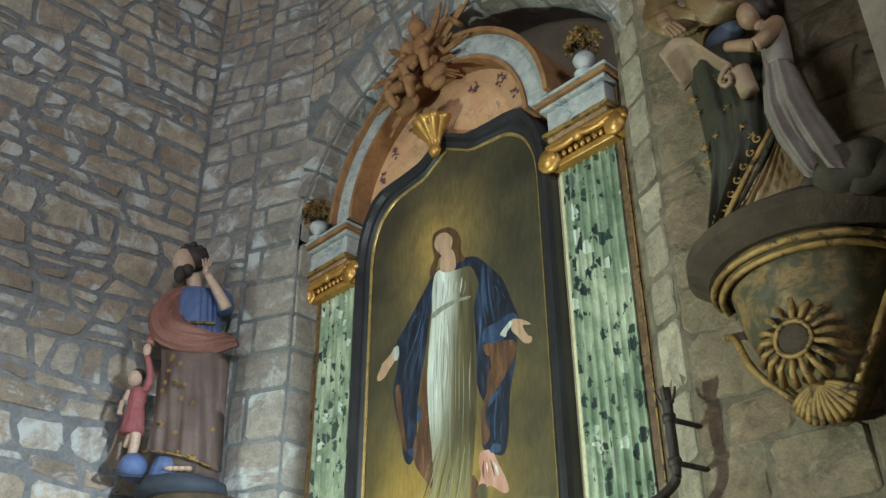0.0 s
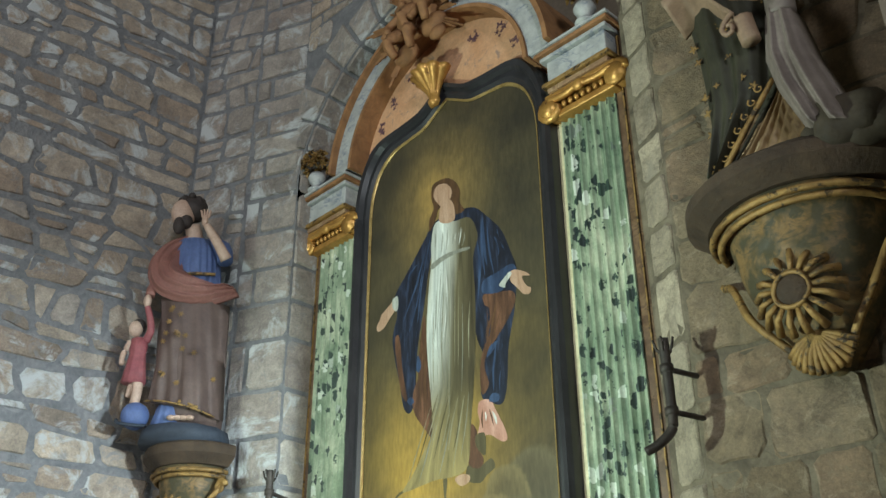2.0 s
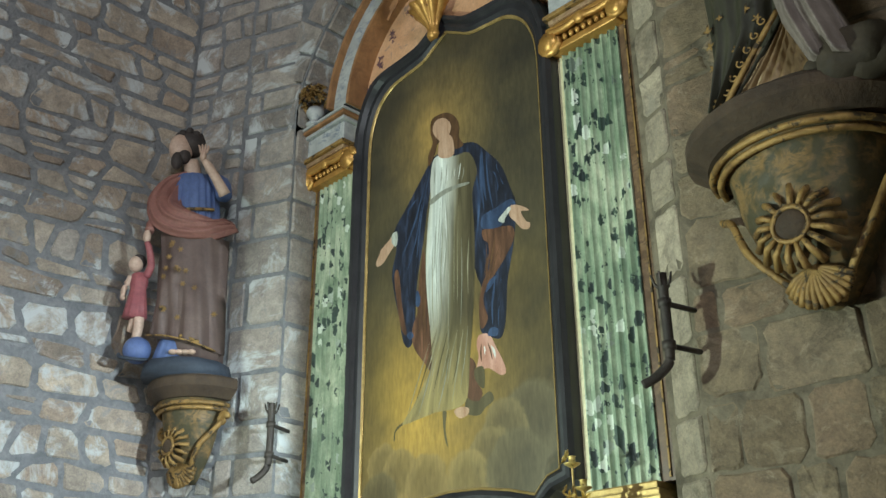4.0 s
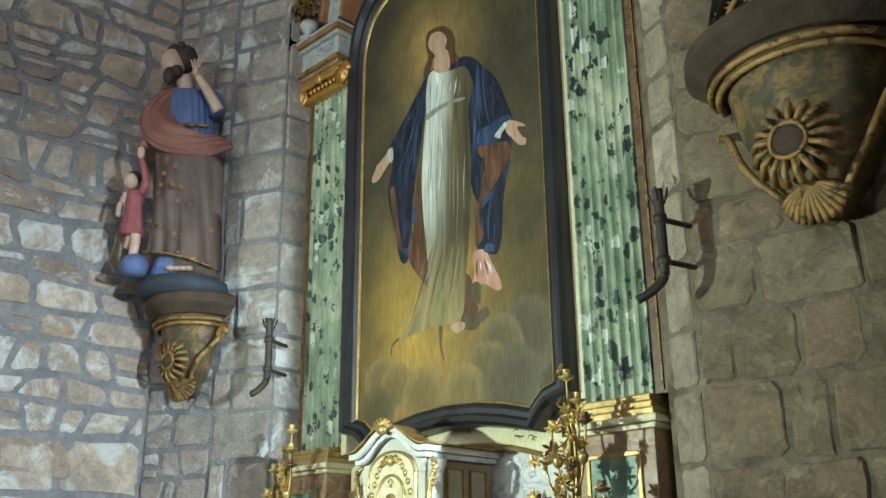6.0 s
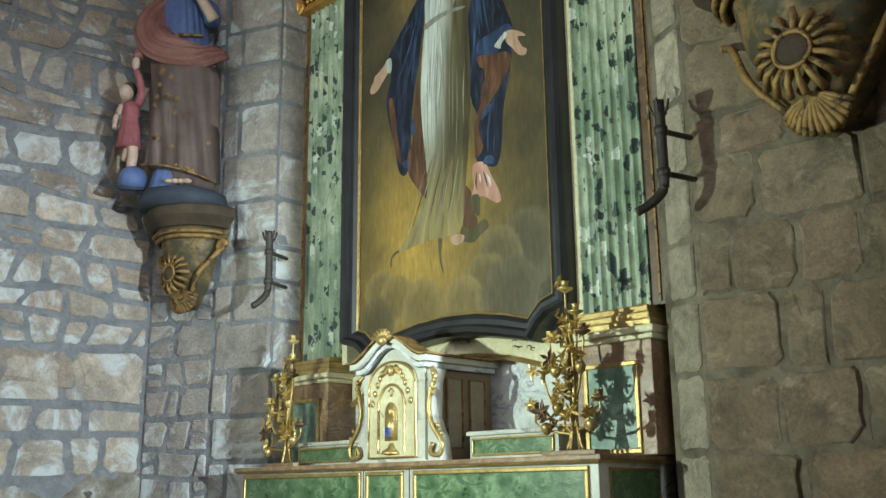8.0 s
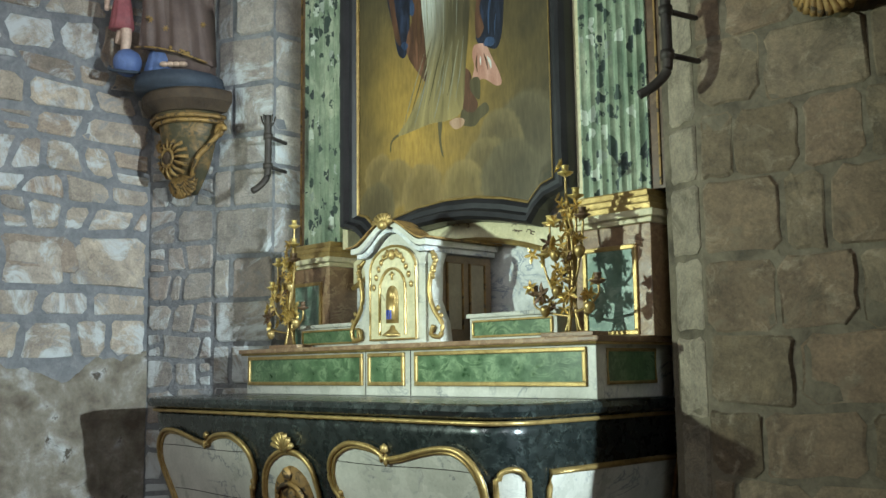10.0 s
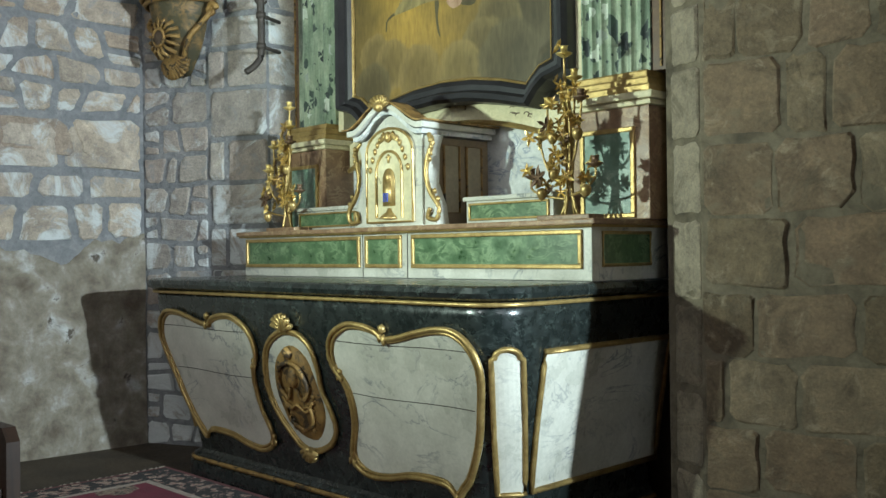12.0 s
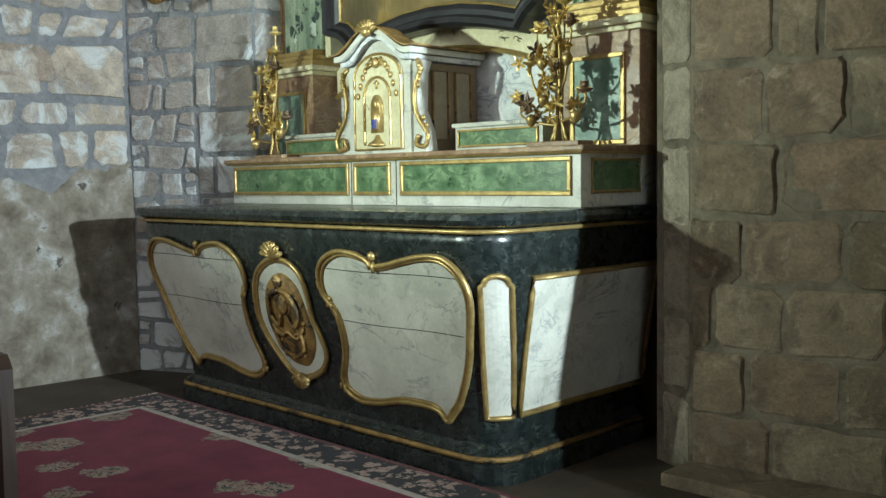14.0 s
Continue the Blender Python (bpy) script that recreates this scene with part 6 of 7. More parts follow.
for q in range(4):
    limb(bm, m, [(0.005 + 0.012 * q, -0.195, 1.43), (-0.005 + 0.018 * q, -0.20, 1.47), (-0.012 + 0.02 * q, -0.195, 1.495 - 0.008 * abs(q - 1.5))], 0.0085, 4, 0.7, 6)
limb(bm, m, [(-0.19, -0.06, 1.1), (-0.26, -0.12, 0.98), (-0.265, -0.16, 0.90)], 0.036, 1, 0.8)
orb(bm, m, (-0.272, -0.17, 0.86), 0.030, 4, (0.8, 0.8, 1.4))
limb(bm, m, [(-0.07, 0, 1.34), (-0.10, -0.03, 1.46)], 0.056, 4, 0.9)
orb(bm, m, (-0.16, -0.065, 1.535), 0.084, 4, (0.82, 0.95, 1.2))
orb(bm, m, (-0.108, -0.022, 1.592), 0.093, 5, (1.0, 1.0, 1.0))
for k in range(14):
    orb(bm, m, (-0.120 + 0.066 * math.cos(k * 0.7), -0.040 + 0.058 * math.sin(k * 0.7), 1.640 + 0.010 * math.sin(k * 2)), 0.025, 5, (1, 1, 1), 2)
orb(bm, m, (-0.165, -0.105, 1.425), 0.043, 5, (0.9, 0.9, 1.45))
orb(bm, m, (-0.130, -0.085, 1.465), 0.046, 5, (0.9, 1, 1.1))
for k in range(4):
    orb(bm, m, (-0.03 + 0.035 * k, -0.19, 0.115), 0.022, 4, (1.3, 1.2, 0.7), 2)
rnd = random.Random(8)
for k in range(16):
    a, z = rnd.uniform(-2.4, -0.6), rnd.uniform(0.25, 0.8)
    c = Vector((0.04 - 0.085 * z + 0.20 * math.cos(a), 0.215 * math.sin(a) - 0.018, z))
    for q in range(3):
        d = Vector((math.cos(q * 1.05), 0, math.sin(q * 1.05))) * 0.017
        limb(bm, m, [c - d, c + d], 0.0034, 3, 1.0, 4)
# the small companion on its globe is carved from the same block
orb(bm, m, (-0.272, -0.08, 0.16), 0.082, 0)
limb(bm, m, [(-0.37, -0.10, 0.13), (-0.34, -0.16, 0.095), (-0.26, -0.17, 0.08), (-0.19, -0.12, 0.09)], 0.012, 6, 0.8, 7)
limb(bm, m, [(-0.285, -0.09, 0.23), (-0.275, -0.10, 0.30), (-0.28, -0.10, 0.38)], 0.027, 4, 1.2)
limb(bm, m, [(-0.335, -0.05, 0.29), (-0.315, -0.08, 0.34), (-0.305, -0.09, 0.39)], 0.024, 4, 1.2)
drape(bm, [(0.025, 0.645), (0.050, 0.63), (0.052, 0.57), (0.046, 0.54), (0.060, 0.44), (0.070, 0.355)], (-0.305, -0.10, 0), m, 7, 10, 0.06, 44, 0.85)
limb(bm, m, [(-0.355, -0.11, 0.615), (-0.385, -0.12, 0.53), (-0.38, -0.14, 0.46)], 0.019, 4, 0.7)
limb(bm, m, [(-0.265, -0.11, 0.62), (-0.235, -0.14, 0.68), (-0.25, -0.16, 0.77), (-0.268, -0.17, 0.82)], 0.025, 7, 0.7)
orb(bm, m, (-0.335, -0.11, 0.70), 0.045, 4, (0.9, 0.95, 1.15))
orb(bm, m, (-0.325, -0.09, 0.725), 0.046, 5, (0.95, 1, 1))
tagged(link("saint_statue", bm, [CLOTH_BLUE, CLOTH_ROSE, CLOTH_BROWN, TRIM, SKIN, HAIR, ROCK, CLOTH_RED], None, "", True), "painted statue in blue, rose and brown robes on a bracket", "statue")


# veiled saint with a reading girl, one plain carving
I = Matrix.Identity(4)
bm = bmesh.new()
lathe(bm, [(0.34, 0.0), (0.35, 0.012), (0.335, 0.03), (0.01, 0.034)], (-1.31, 3.20, 3.056), 30, 180, 360, None, 6)
drape(bm, [(0.06, 1.50), (0.13, 1.42), (0.17, 1.25), (0.17, 0.95), (0.165, 0.6), (0.18, 0.3), (0.20, 0.035)], (-1.41, 3.06, 3.056), I, 1, 17, 0.03, 90, 0.62)
TRIM_X = ((3.03, -1.552), (3.10, -1.490), (3.26, -1.352), (3.36, -1.268), (3.55, -1.235), (3.90, -1.26))


def cloak(u, v):
    z = 3.90 - 0.84 * v
    a, b = -1.585 + 0.03 * v * (1 - v) * 4, along(TRIM_X, z)
    ripple = 0.016 * math.sin(u * 15 + 2.2 * v) + 0.008 * math.sin(u * 33 - 3 * v)
    return Vector((a + (b - a) * u, 2.985 - 0.105 * math.sin(math.pi * min(1.0, 0.12 + 0.8 * u)) + ripple * (0.4 + v), z + 0.02 * math.sin(u * 9) * v))


def skirt(u, v):
    z = 3.42 - 0.40 * v
    a, b = along(TRIM_X, max(3.04, z)) + 0.01, -1.235 + 0.07 * v
    return Vector((a + (b - a) * u, 2.955 + 0.018 * math.sin(u * 44 * (0.5 + 0.5 * v)) - 0.03 * v, z))


def dress(u, v):
    z = 3.66 - (0.56 + 0.05 * u) * v
    a = along(((0, -1.225), (0.35, -1.262), (0.62, -1.24), (1, -1.165)), v)
    b = along(((0, -1.13), (0.4, -1.09), (1, -0.985)), v)
    ripple = 0.020 * math.sin(u * 14 + 1.5 * v) + 0.008 * math.sin(u * 31 + 4 * v)
    return Vector((a + (b - a) * u, 2.875 - 0.05 * math.sin(math.pi * u) * (0.5 + 0.5 * v) + ripple * (0.3 + v), z))


sheet(bm, cloak, 60, 24, 0.10, 0)
sheet(bm, skirt, 72, 8, 0.08, 1)
sheet(bm, dress, 44, 20, 0.12, 3)
limb(bm, I, [(-1.255, 2.90, 3.385), (-1.352, 2.885, 3.26), (-1.487, 2.89, 3.104), (-1.552, 2.93, 3.037)], 0.011, 2, 1.0, 8)
for k in range(7):
    t = (k + 0.5) / 7
    c = Vector((-1.285 - 0.255 * t, 2.872 + 0.01 * t, 3.375 - 0.31 * t))
    limb(bm, I, [c + Vector((0.020 * (1 - q / 9) * math.cos(2.2 + q * 0.85), 0, 0.020 * (1 - q / 9) * math.sin(2.2 + q * 0.85))) for q in range(8)], 0.004, 2, 0.8, 5)
rnd = random.Random(11)
for x, z, q in ((-1.572, 3.74, 0.030), (-1.560, 3.66, 0.022), (-1.552, 3.47, 0.030), (-1.548, 3.39, 0.024), (-1.535, 3.27, 0.022), (-1.55, 3.17, 0.032), (-1.535, 3.11, 0.028),
                (-1.43, 3.30, 0.020), (-1.36, 3.44, 0.026), (-1.33, 3.39, 0.022), (-1.40, 3.56, 0.018), (-1.47, 3.46, 0.016), (-1.39, 3.70, 0.02)):
    leaf(bm, (x, cloak((x + 1.585) / 0.34, (3.90 - z) / 0.84).y - 0.008, z), q, (rnd.uniform(-0.3, 0.3), -1, 0), rnd.uniform(0, 6), rnd.choice((4, 5)), 0.1, 2)
# sleeves and veil of the saint, swept over the scroll
for k in range(9):
    t = k / 8
    limb(bm, I, [(-1.66 + 0.10 * t, 2.92, 4.42), (-1.67 + 0.12 * t, 2.86, 4.22 - 0.02 * t), (-1.61 + 0.16 * t, 2.85, 4.10 - 0.02 * t), (-1.52 + 0.16 * t, 2.90, 4.05)], 0.030, 1, 0.8, 8)
    limb(bm, I, [(-1.52 + 0.03 * t, 2.92, 4.42), (-1.46 + 0.08 * t, 2.85, 4.16 - 0.04 * t), (-1.40 + 0.10 * t, 2.87, 4.02 + 0.02 * t), (-1.29 + 0.03 * t, 2.95, 4.06 + 0.03 * t)], 0.026, 1, 0.8, 8)
orb(bm, I, (-1.37, 2.93, 3.95), 0.07, 8, (1.3, 0.7, 0.9))
limb(bm, I, [(-1.585, 2.84, 4.15), (-1.575, 2.83, 4.10), (-1.56, 2.82, 4.06)], 0.034, 5, 0.8)
for q in range(4):
    limb(bm, I, [(-1.575 + 0.014 * q, 2.815, 4.07), (-1.56 + 0.018 * q, 2.805, 4.03), (-1.54 + 0.020 * q, 2.81, 3.985)], 0.009, 5, 0.7, 6)
orb(bm, I, (-1.41, 3.0, 4.66), 0.10, 5, (0.85, 0.95, 1.2))
orb(bm, I, (-1.41, 3.04, 4.68), 0.13, 1, (0.95, 1.0, 1.2))


def ribbon(u, v):
    x = along(((0, -1.605), (0.25, -1.53), (0.5, -1.45), (0.8, -1.36), (1, -1.315)), u)
    z = along(((0, 3.915), (0.25, 3.945), (0.5, 3.905), (0.8, 3.765), (1, 3.69)), u)
    return Vector((x, 2.78 + 0.16 * v, z - 0.10 * v + 0.01 * math.sin(u * 6)))


sheet(bm, ribbon, 20, 4, 0.012, 4)
limb(bm, I, [(-1.315, 2.80, 3.69), (-1.345, 2.80, 3.67), (-1.37, 2.80, 3.635), (-1.355, 2.80, 3.60), (-1.33, 2.80, 3.605), (-1.33, 2.80, 3.635), (-1.348, 2.80, 3.64)], 0.012, 4, 0.8, 7)
limb(bm, I, [(-1.30, 2.84, 3.67), (-1.295, 2.85, 3.61), (-1.29, 2.86, 3.56)], 0.042, 4, 0.95)
# the girl
limb(bm, I, [(-1.165, 2.90, 3.82), (-1.165, 2.895, 3.73), (-1.17, 2.90, 3.64)], 0.060, 3, 0.95)
limb(bm, I, [(-1.205, 2.90, 3.835), (-1.14, 2.90, 3.835)], 0.042, 5, 1.0)
limb(bm, I, [(-1.135, 2.88, 3.83), (-1.15, 2.82, 3.74), (-1.20, 2.79, 3.70)], 0.036, 5, 0.85)
limb(bm, I, [(-1.20, 2.79, 3.70), (-1.26, 2.79, 3.74), (-1.315, 2.80, 3.775)], 0.028, 5, 0.75)
limb(bm, I, [(-1.19, 2.90, 3.82), (-1.205, 2.885, 3.88)], 0.028, 5, 0.9)
orb(bm, I, (-1.228, 2.865, 3.925), 0.052, 5, (0.9, 1.0, 1.2))
orb(bm, I, (-1.205, 2.885, 3.950), 0.056, 7, (1.0, 1.0, 1.0))
orb(bm, I, (-1.165, 2.90, 3.955), 0.030, 7, (1.2, 1.0, 0.9))
for c, r, q in (((-1.06, 2.94, 3.10), 0.115, (1.25, 0.9, 0.85)), ((-0.985, 2.99, 3.08), 0.11, (1.0, 1.0, 0.8)), ((-1.15, 2.93, 3.075), 0.06, (1.1, 0.9, 0.8))):
    lump = bmesh.new()
    orb(lump, I, c, r, 6, q)
    for v in lump.verts:
        d = v.co - Vector(c)
        v.co += d * (0.14 * math.sin(40 * d.x + 9 * c[0]) + 0.12 * math.sin(37 * d.z + 25 * d.y))
    rock = bpy.data.meshes.new("rock")
    lump.to_mesh(rock)
    lump.free()
    bm.from_mesh(rock)
    bpy.data.meshes.remove(rock)
bmesh.ops.translate(bm, vec=(0.052, 0, 0), verts=bm.verts)
tagged(link("veiled_saint_statue", bm, [GREENCLOTH, GOLDCLOTH, OLD_GOLD, MAUVE, SCROLL, OLD_SKIN, DARK_ROCK, HAIR, DULL_BLUE], None, "", True), "painted statue in a dark green and gold cloak on a bracket", "statue")


# ---- iron hooks ----
def iron_hook(x, y, z, far, foot, label):
    """A forked upright bar held off the wall by two stays, its foot bent forward."""
    ob = thing("iron_hook", label, "iron hook", "pair of iron hooks")
    bm = bmesh.new()
    tube(bm, spline([(x + 0.005, y - 0.01, z + 0.42), (x, y, z + 0.30), (x, y, z + 0.12), (x + 0.06 * foot[0], y + 0.1 * foot[1], z + 0.06), (x + 0.5 * foot[0], y + 0.55 * foot[1], z + 0.01), (x + foot[0], y + foot[1], z - 0.02)], 6, False), 0.021, 8, False, 0.85)
    link("bar", bm, IRON, ob, "", True)
    bm = bmesh.new()
    for k in range(5):
        a = k * 1.256
        tube(bm, spline([(x, y, z + 0.35), (x + 0.03 * math.cos(a), y + 0.03 * math.sin(a), z + 0.38), (x + 0.042 * math.cos(a), y + 0.042 * math.sin(a), z + 0.42)], 3, False), 0.008, 5, False, 0.6)
    link("prongs", bm, IRON, ob, "", True)
    for dz in (0.30, 0.13):
        bm = bmesh.new()
        tube(bm, [(x, y, z + dz), (far[0], far[1], z + dz)], 0.011, 6)
        tube(bm, [(x, y, z + dz - 0.016), (x, y, z + dz + 0.016)], 0.027, 8)
        link("stay", bm, IRON, ob, "", True)
    return ob


iron_hook(-1.885, 3.02, 2.15, (-1.84, 3.22), (-0.085, -0.07), "wrought iron pricket bar standing off the stone wall")
iron_hook(-4.46, 2.99, 2.14, (-4.53, 3.16), (-0.015, -0.09), "small wrought iron pricket bar on the granite wall")

# ---- carpet, bench and small things ----
carpet = thing("carpet", "dark red floral carpet with a cream and black border", "carpet")
RUG = carpet_material("carpet_red", (0.17, 0.022, 0.042), ((0.12, 0.02, 0.035), (0.36, 0.28, 0.20), (0.03, 0.025, 0.025)), 3.0, 0.27)
BORDER = carpet_material("carpet_border", (0.035, 0.03, 0.03), ((0.46, 0.39, 0.30), (0.22, 0.06, 0.06), (0.52, 0.46, 0.36)), 17, 0.42)
PALE = surface("carpet_pale", [(0.3, (0.30, 0.24, 0.20)), (0.7, (0.46, 0.39, 0.32))], 30, 1.0, 0, 0.6, 0.004, 200)
EDGE = surface("carpet_edge", [(0.3, (0.10, 0.03, 0.03)), (0.7, (0.18, 0.06, 0.06))], 30, 1.0, 0, 0.6, 0.004, 200)
CX0, CX1, CY0, CY1 = -4.66, -1.2, -0.6, 2.505
o = 0.0
for name, w, mat_, h in (("edge", 0.025, EDGE, 0.012), ("border", 0.19, BORDER, 0.0122), ("stripe", 0.035, PALE, 0.0124)):
    bm = bmesh.new()
    a, b = o, o + w
    for x0, x1, y0, y1 in ((CX0 + a, CX1 - a, CY1 - b, CY1 - a), (CX0 + a, CX1 - a, CY0 + a, CY0 + b), (CX0 + a, CX0 + b, CY0 + b, CY1 - b), (CX1 - b, CX1 - a, CY0 + b, CY1 - b)):
        block(bm, x0, x1, y0, y1, 0.001, h)
    link(name, bm, mat_, carpet)
    o = b
bm = bmesh.new()
block(bm, CX0 + o, CX1 - o, CY0 + o, CY1 - o, 0.001, 0.012)
link("field", bm, RUG, carpet)
bm = bmesh.new()
rnd = random.Random(2)
for k in range(90):
    y = CY0 + (CY1 - CY0) * (k + 0.5) / 90
    tube(bm, [(CX0, y, 0.006), (CX0 - 0.015, y + rnd.uniform(-0.01, 0.01), 0.009), (CX0 - 0.03 - rnd.random() * 0.01, y + rnd.uniform(-0.015, 0.015), 0.004)], 0.004, 4)
tagged(link("fringe", bm, PALE, carpet, "pale worn fringe"), "pale worn fringe", "", "", "stuff")

DARK_OAK = surface("black_oak", [(0.3, (0.022, 0.010, 0.006)), (0.7, (0.055, 0.026, 0.014))], 3, 0.5, 0, 0.3, 0.003, 60, None, 0.6, (8, 8, 1))
bench = thing("bench", "dark oak bench end beside the carpet", "bench")
for y in (0.15, 1.06):
    bm = bmesh.new()
    prism(bm, [(-3.355, 0.0125), (-2.945, 0.0125), (-2.935, 0.58), (-2.97, 0.62), (-3.315, 0.62), (-3.355, 0.58)], y, y + 0.04, "y")
    link("end_board", bm, DARK_OAK, bench)
bm = bmesh.new()
block(bm, -3.335, -2.965, 0.191, 1.059, 0.40, 0.44, 0.005)
link("seat", bm, DARK_OAK, bench)
bm = bmesh.new()
block(bm, -3.345, -3.315, 0.191, 1.059, 0.20, 0.30, 0.005)
link("stretcher", bm, DARK_OAK, bench)
bm = bmesh.new()
block(bm, -1.88, -0.73, 2.98, 3.30, -0.01, 0.05, 0.015)
tagged(link("stone_step", bm, STONE_EAST), "low worn stone step at the foot of the wall", "step")


# ---- stones of the walls: single pieces, the rest joined ----
def stone_shape(rnd, quad, depth, joint, rough):
    """One hewn stone from its four corners: joints cut back, corners broken, edges uneven, a flat but tilted face."""
    c = Vector((sum(p[0] for p in quad) / 4, sum(p[1] for p in quad) / 4))
    w = max(p[0] for p in quad) - min(p[0] for p in quad)
    h = max(p[1] for p in quad) - min(p[1] for p in quad)
    small = min(w, h)
    core = []
    for p in quad:
        d = Vector(p) - c
        core.append(Vector((d.x - math.copysign(joint / 2, d.x), d.y - math.copysign(joint / 2, d.y))))
    outl = []
    for k in range(4):
        p, q, o = core[k], core[(k + 1) % 4], core[k - 1]
        cut = small * rough * rnd.uniform(0.03, 0.19)
        outl.append(p + (o - p).normalized() * cut)
        outl.append(p + (q - p).normalized() * cut * rnd.uniform(0.6, 1.5))
        for t in (rnd.uniform(0.25, 0.42), rnd.uniform(0.58, 0.75)):
            outl.append(p.lerp(q, t) * (1 - rough * rnd.uniform(-0.04, 0.09)))
    vs, fs, n = [], [], 16
    bev = min(0.010, 0.09 * small)
    tilt = (rnd.uniform(-0.04, 0.04), rnd.uniform(-0.05, 0.05))
    for k, (f, z) in enumerate(((1.0, -0.012), (1.0, depth * 0.4), (1 - bev / small * 1.6, depth))):
        for p in outl:
            lift = tilt[0] * p.x + tilt[1] * p.y + rnd.uniform(-0.0025, 0.0025) if k == 2 else 0
            vs.append((p.x * f, p.y * f, z + lift))
    vs.append((0, 0, depth * rnd.uniform(0.9, 1.15)))
    for k in range(n):
        j = (k + 1) % n
        fs.append((k, j, n + j, n + k))
        fs.append((n + k, n + j, 2 * n + j, 2 * n + k))
        fs.append((2 * n + k, 2 * n + j, 3 * n))
    return c, vs, fs


def masonry(length, z0, z1, wide, high, seed, wav=0.03, split=0.2, slant=0.02):
    """Uneven courses of stones of unlike size; every stone a four-cornered field."""
    rnd = random.Random(seed)
    lines, z = [], z0
    while z < z1 + high[1]:
        lines.append((z, rnd.uniform(0, 6), rnd.uniform(0.4, 1) * wav, rnd.uniform(-0.015, 0.015)))
        z += rnd.uniform(*high)

    def bed(r, u):
        z, ph, am, sl = lines[r]
        return z + am * math.sin(u * 4.3 + ph) + 0.4 * am * math.sin(u * 13 + 2 * ph) + sl * u
    out = []
    for r in range(len(lines) - 1):
        cuts = [0.0]
        u = rnd.uniform(0.4, 1.0) * wide[1]
        while u < length - wide[0] * 0.6:
            cuts.append(u)
            u += rnd.uniform(*wide) * rnd.choice((0.7, 1.0, 1.0, 1.25))
        cuts.append(length)
        lean = [0.0] + [rnd.uniform(-slant, slant) for _ in cuts[1:-1]] + [0.0]
        for k in range(len(cuts) - 1):
            a, b, la, lb = cuts[k], cuts[k + 1], lean[k], lean[k + 1]
            quad = [(a - la, bed(r, a)), (b - lb, bed(r, b)), (b + lb, bed(r + 1, b)), (a + la, bed(r + 1, a))]
            if rnd.random() < split:
                t, s = rnd.uniform(0.35, 0.65), rnd.uniform(0.35, 0.65)
                l = (quad[0][0] * (1 - t) + quad[3][0] * t, quad[0][1] * (1 - t) + quad[3][1] * t)
                q = (quad[1][0] * (1 - s) + quad[2][0] * s, quad[1][1] * (1 - s) + quad[2][1] * s)
                out += [[quad[0], quad[1], q, l], [l, q, quad[2], quad[3]]]
            else:
                out.append(quad)
    return out


def cell(u, z, w, h):
    return [(u - w / 2, z - h / 2), (u + w / 2, z - h / 2), (u + w / 2, z + h / 2), (u - w / 2, z + h / 2)]


def lay(wall_ob, quads, m, material, depth, joint, seed, rough=1.0, near=lambda u, z: True, limit=300):
    """Lays stones in the plane of m (x along the wall, y up, z out of it)."""
    rnd = random.Random(seed)
    loose_v, loose_f = [], []
    count = 0
    for quad in quads:
        if max(p[0] for p in quad) - min(p[0] for p in quad) < joint + 0.03 or max(p[1] for p in quad) - min(p[1] for p in quad) < joint + 0.025:
            continue
        c, vs, fs = stone_shape(rnd, quad, depth * rnd.uniform(0.5, 1.4), joint * rnd.uniform(0.75, 1.4), rough)
        t = m @ Matrix.Translation((c.x, c.y, 0))
        if near(c.x, c.y) and count < limit:
            count += 1
            me = bpy.data.meshes.new("stone")
            me.from_pydata(vs, [], fs)
            me.materials.append(material)
            ob = new("stone", me)
            ob.matrix_world = t
            ob.parent = wall_ob
        else:
            k = len(loose_v)
            loose_v += [tuple(t @ Vector(v)) for v in vs]
            loose_f += [tuple(i + k for i in f) for f in fs]
    if loose_v:
        me = bpy.data.meshes.new("stonework")
        me.from_pydata(loose_v, [], loose_f)
        me.materials.append(STONE_LOOSE)
        ob = new("stonework", me)
        ob.parent = wall_ob
        tagged(ob, "more stones of the same wall", "", "", "stuff")


def plane(ax, ay, bx, by):
    """Wall plane from a to b seen from its right side: x along, y up, z outward."""
    d = Vector((bx - ax, by - ay, 0))
    n = Vector((d.y, -d.x, 0)).normalized()
    d.normalize()
    return Matrix(((d.x, 0, n.x, ax), (d.y, 0, n.y, ay), (0, 1, 0, 0), (0, 0, 0, 1)))


# side wall: rubble above, big blocks, then a coat of old plaster low down
W = plane(-5.40 - 0.041 * 3.0, 2.77 - 3.0, -5.40, 2.77)
west = masonry(3.0, 1.20, 1.70, (0.24, 0.40), (0.20, 0.25), 21, 0.012, 0.0) + masonry(3.0, 1.72, 7.9, (0.16, 0.40), (0.12, 0.215), 22, 0.03, 0.16, 0.035)
lay(wall_west, west, W, STONE_WEST, 0.009, 0.036, 31, 1.0, lambda u, z: u > 1.5, 300)
coat_v, coat_f, rnd = [], [], random.Random(14)
for k in range(61):
    u = 3.0 * k / 60
    top = 1.20 + 0.05 * math.sin(u * 7.1) + 0.03 * math.sin(u * 19 + 1) + rnd.uniform(-0.008, 0.008)
    for q in range(9):
        h = top * q / 8
        coat_v.append(tuple(W @ Vector((u, h, 0.017 + 0.006 * math.sin(u * 5 + h * 4) + rnd.uniform(-0.002, 0.002) - (0.018 if q == 8 else 0)))))
    if k:
        coat_f += [(9 * k - 9 + q, 9 * k + q, 9 * k + q + 1, 9 * k - 8 + q) for q in range(8)]
me = bpy.data.meshes.new("plaster_coat")
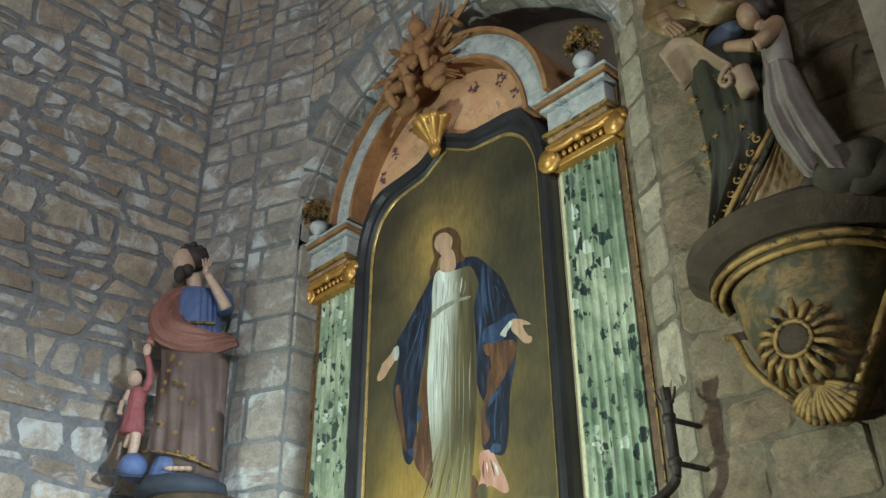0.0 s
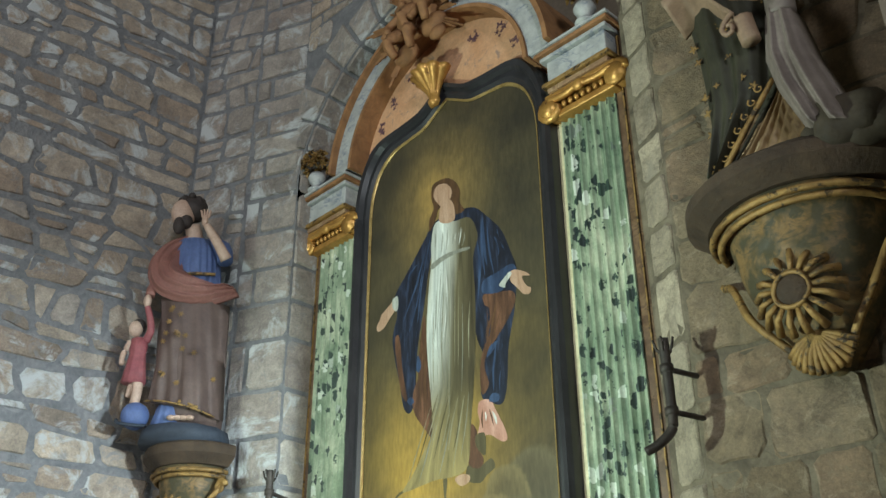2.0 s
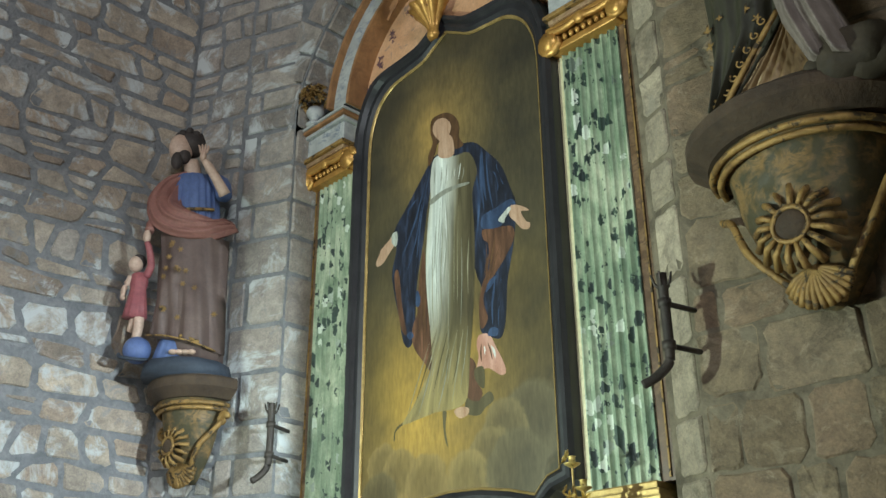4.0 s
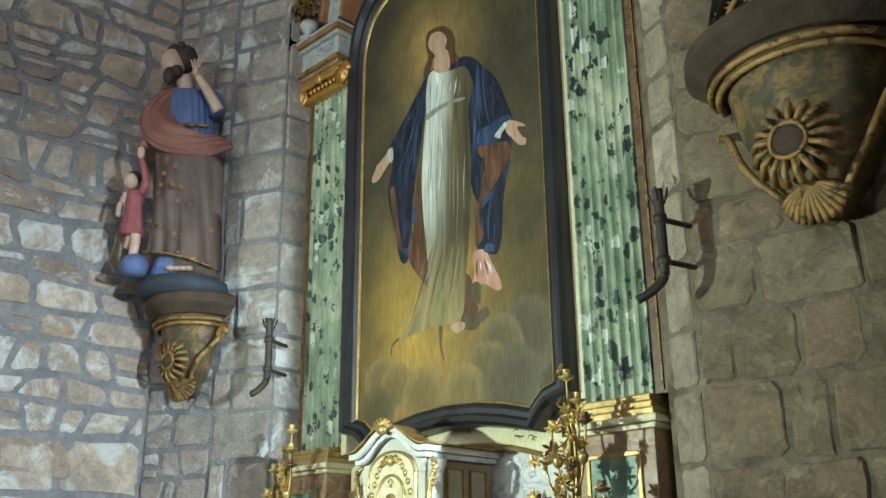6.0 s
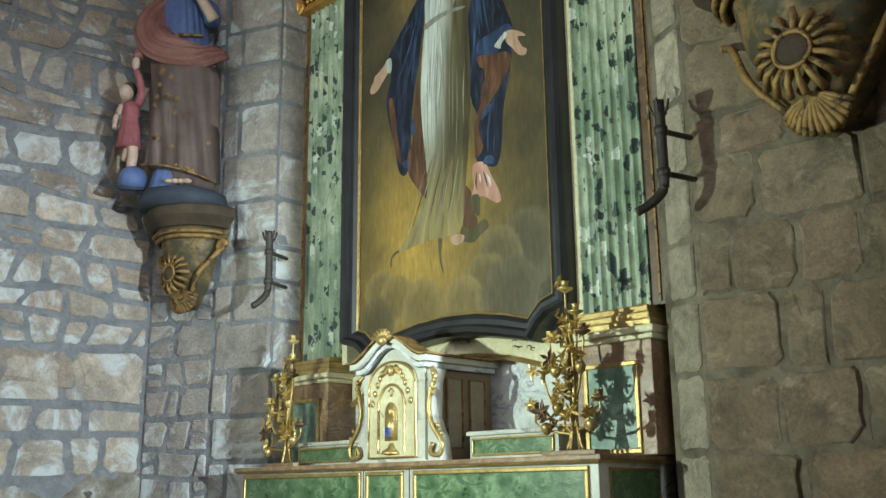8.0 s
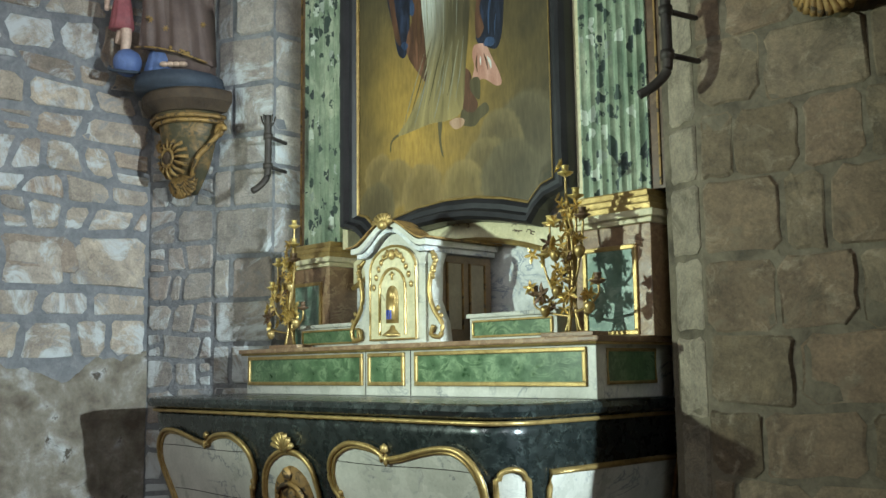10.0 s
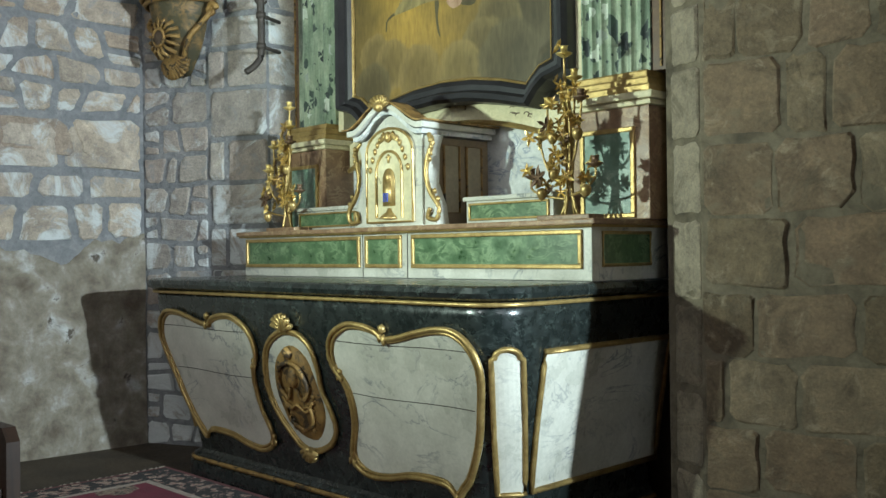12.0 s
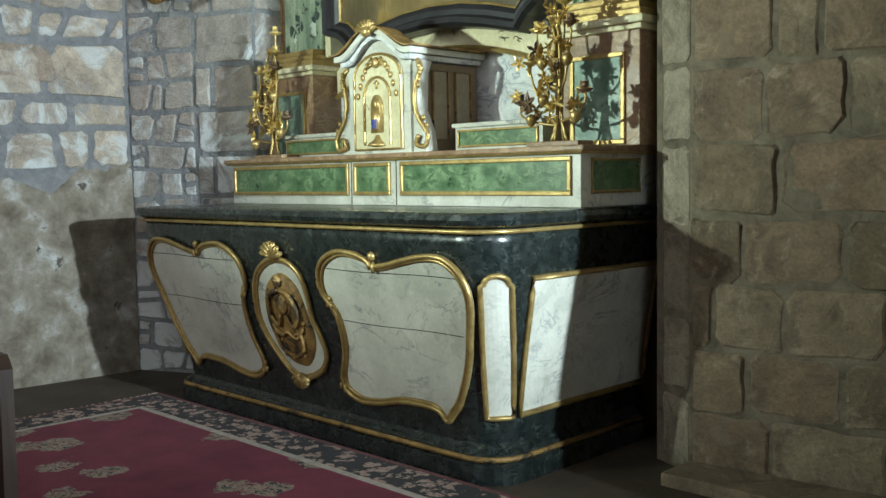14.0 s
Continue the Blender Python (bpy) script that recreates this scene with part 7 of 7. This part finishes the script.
me.from_pydata(coat_v, [], coat_f)
me.materials.append(LIMEWASH)
coat = new("plaster_coat", me)
coat.parent = wall_west
coat["label"] = "stained lime plaster over the foot of the wall"
for f in me.polygons:
    f.use_smooth = True
# slanting wall: rubble, then dressed corner stones whose beds are given with each stone's inner edge
D = plane(-5.40, 2.772, -4.60, 3.12)
L = math.hypot(0.80, 0.348)
diag = masonry(L - 0.40, 0.0, 7.9, (0.12, 0.26), (0.14, 0.25), 23, 0.018, 0.2)
lay(wall_diag, diag, D, STONE_DIAG, 0.010, 0.026, 32, 0.9, lambda u, z: z < 6.4, 220)
rnd = random.Random(4)
BEDS = [0.0, 0.28, 0.55, 0.80, 1.05, 1.29, 1.545, 1.80, 2.085, 2.32, 2.52, 2.82, 3.115, 3.44, 3.70, 3.95, 4.22, 4.49]
while BEDS[-1] < 7.7:
    BEDS.append(BEDS[-1] + rnd.uniform(0.15, 0.24))
quoins, jamb = [], []
for k, (za, zb) in enumerate(zip(BEDS, BEDS[1:])):
    w = 0.40 if k % 2 else 0.285
    zc, h = (za + zb) / 2, zb - za
    quoins.append(cell(L - w / 2 + 0.010, zc, w, h))
    if w < 0.3:
        quoins.append(cell(L - 0.34, zc, 0.125, h))
    if za < 4.75:
        wj = 0.20 if k % 2 else 0.29
        jamb += [cell(wj / 2, zc, wj, h), cell((wj + 0.46) / 2, zc + 0.02, 0.46 - wj, h)]
lay(wall_diag, quoins, D, STONE_DIAG, 0.013, 0.026, 33, 0.55)
J = plane(-4.60, 3.12, -4.60, 3.60)
lay(wall_diag, jamb, J, STONE_DIAG, 0.010, 0.024, 34, 0.5)
# arch: wedge stones on the face and along the soffit
for kind in range(2):
    n = 19
    for q in range(n):
        a = math.pi * (1 - (q + 0.5) / n)
        px, pz = arch_point(a)
        nx, nz = math.cos(a) / ARCH_A, math.sin(a) / ARCH_B
        ln = math.hypot(nx, nz)
        nx, nz = nx / ln, nz / ln
        step = math.pi * 1.25 / n
        if kind == 0:
            tall = 0.30 + 0.06 * (q % 2)
            x, y, zz = Vector((-nz, 0, nx)), Vector((nx, 0, nz)), Vector((0, -1, 0))
            c = Vector((px + nx * tall / 2, arch_y(px + nx * tall / 2), pz + nz * tall / 2))
            quad = [(-step * 0.49, -tall / 2), (step * 0.49, -tall / 2), (step * 0.60, tall / 2), (-step * 0.60, tall / 2)]
        else:
            tall = 0.22 if q % 2 else 0.27
            x, y, zz = Vector((-nz, 0, nx)), Vector((0, 1, 0)), Vector((-nx, 0, -nz))
            c = Vector((px, arch_y(px) + tall / 2, pz))
            quad = cell(0, 0, step * 0.98, tall)
        if x.cross(y).dot(zz) < 0:
            x = -x
        _, vs, fs = stone_shape(rnd, quad, 0.016, 0.018, 0.45)
        me = bpy.data.meshes.new("stone")
        me.from_pydata(vs, [], fs)
        me.materials.append(STONE_DIAG)
        ob = new("stone", me)
        ob.matrix_world = Matrix(((x.x, y.x, zz.x, c.x), (x.y, y.y, zz.y, c.y), (x.z, y.z, zz.z, c.z), (0, 0, 0, 1)))
        ob.parent = wall_arch
F = plane(-4.60, 3.12, -1.98, arch_y(-1.98))
face = [s for s in masonry(2.62, 4.5, 7.9, (0.13, 0.30), (0.10, 0.19), 25, 0.03, 0.3)
        if ((s[0][0] / 2 + s[2][0] / 2 - 4.60 - ARCH_X) / (ARCH_A + 0.43)) ** 2 + ((s[0][1] / 2 + s[2][1] / 2 - ARCH_Z) / (ARCH_B + 0.41)) ** 2 > 1]
lay(wall_arch, face, F, STONE_WEST, 0.012, 0.024, 35, 0.9, lambda u, z: z < 6.6, 120)
# squared stones beside the altarpiece: the return strip, then the courses of the wall with their upright joints
S = plane(-2.04, 3.25, -1.87, 3.18)
rnd = random.Random(6)
BEDS = [0.0, 0.30, 0.60, 0.93, 1.25, 1.54, 1.82, 2.05, 2.33, 2.63, 2.95, 3.18, 3.42, 3.64, 3.90]
while BEDS[-1] < 7.6:
    BEDS.append(BEDS[-1] + rnd.uniform(0.18, 0.28))
strip = [cell(0.094, (a + b) / 2, 0.186, b - a) for a, b in zip(BEDS, BEDS[1:])]
lay(wall_east, strip, S, STONE_STRIP_LIT, 0.008, 0.022, 36, 0.8)
E_ = plane(-1.87, 3.18, -0.70, 3.31)
COURSES = [(0.0, (0.30, 0.70)), (0.25, (0.21, 0.55, 0.9)), (0.49, (0.085, 0.35, 0.70)), (0.735, (0.195, 0.55, 0.85)), (0.975, (0.325, 0.75)), (1.245, (0.275, 0.555, 0.9)),
           (1.52, (0.31, 0.465, 0.8)), (1.815, (0.14, 0.385, 0.61, 0.9)), (2.075, (0.26, 0.64, 0.85)), (2.35, (0.12, 0.39, 0.70)), (2.52, (0.38, 0.75)), (2.84, ())]
east = []
for (za, cuts), (zb, _) in zip(COURSES, COURSES[1:]):
    edges = (0.0, *cuts, 1.17)
    for k, (a, b) in enumerate(zip(edges, edges[1:])):
        e = [rnd.uniform(-0.014, 0.014) for _ in range(4)]
        east.append([(a, za + e[0]), (b, za + e[1]), (b + e[2] * 0.7, zb + e[1] * 0.5), (a + e[3] * 0.7, zb + e[0] * 0.5)])
east += masonry(1.17, 2.84, 7.9, (0.24, 0.46), (0.17, 0.29), 27, 0.028, 0.12, 0.04)
lay(wall_east, east, E_, STONE_EAST, 0.007, 0.018, 37, 0.95, lambda u, z: z < 5.2, 200)
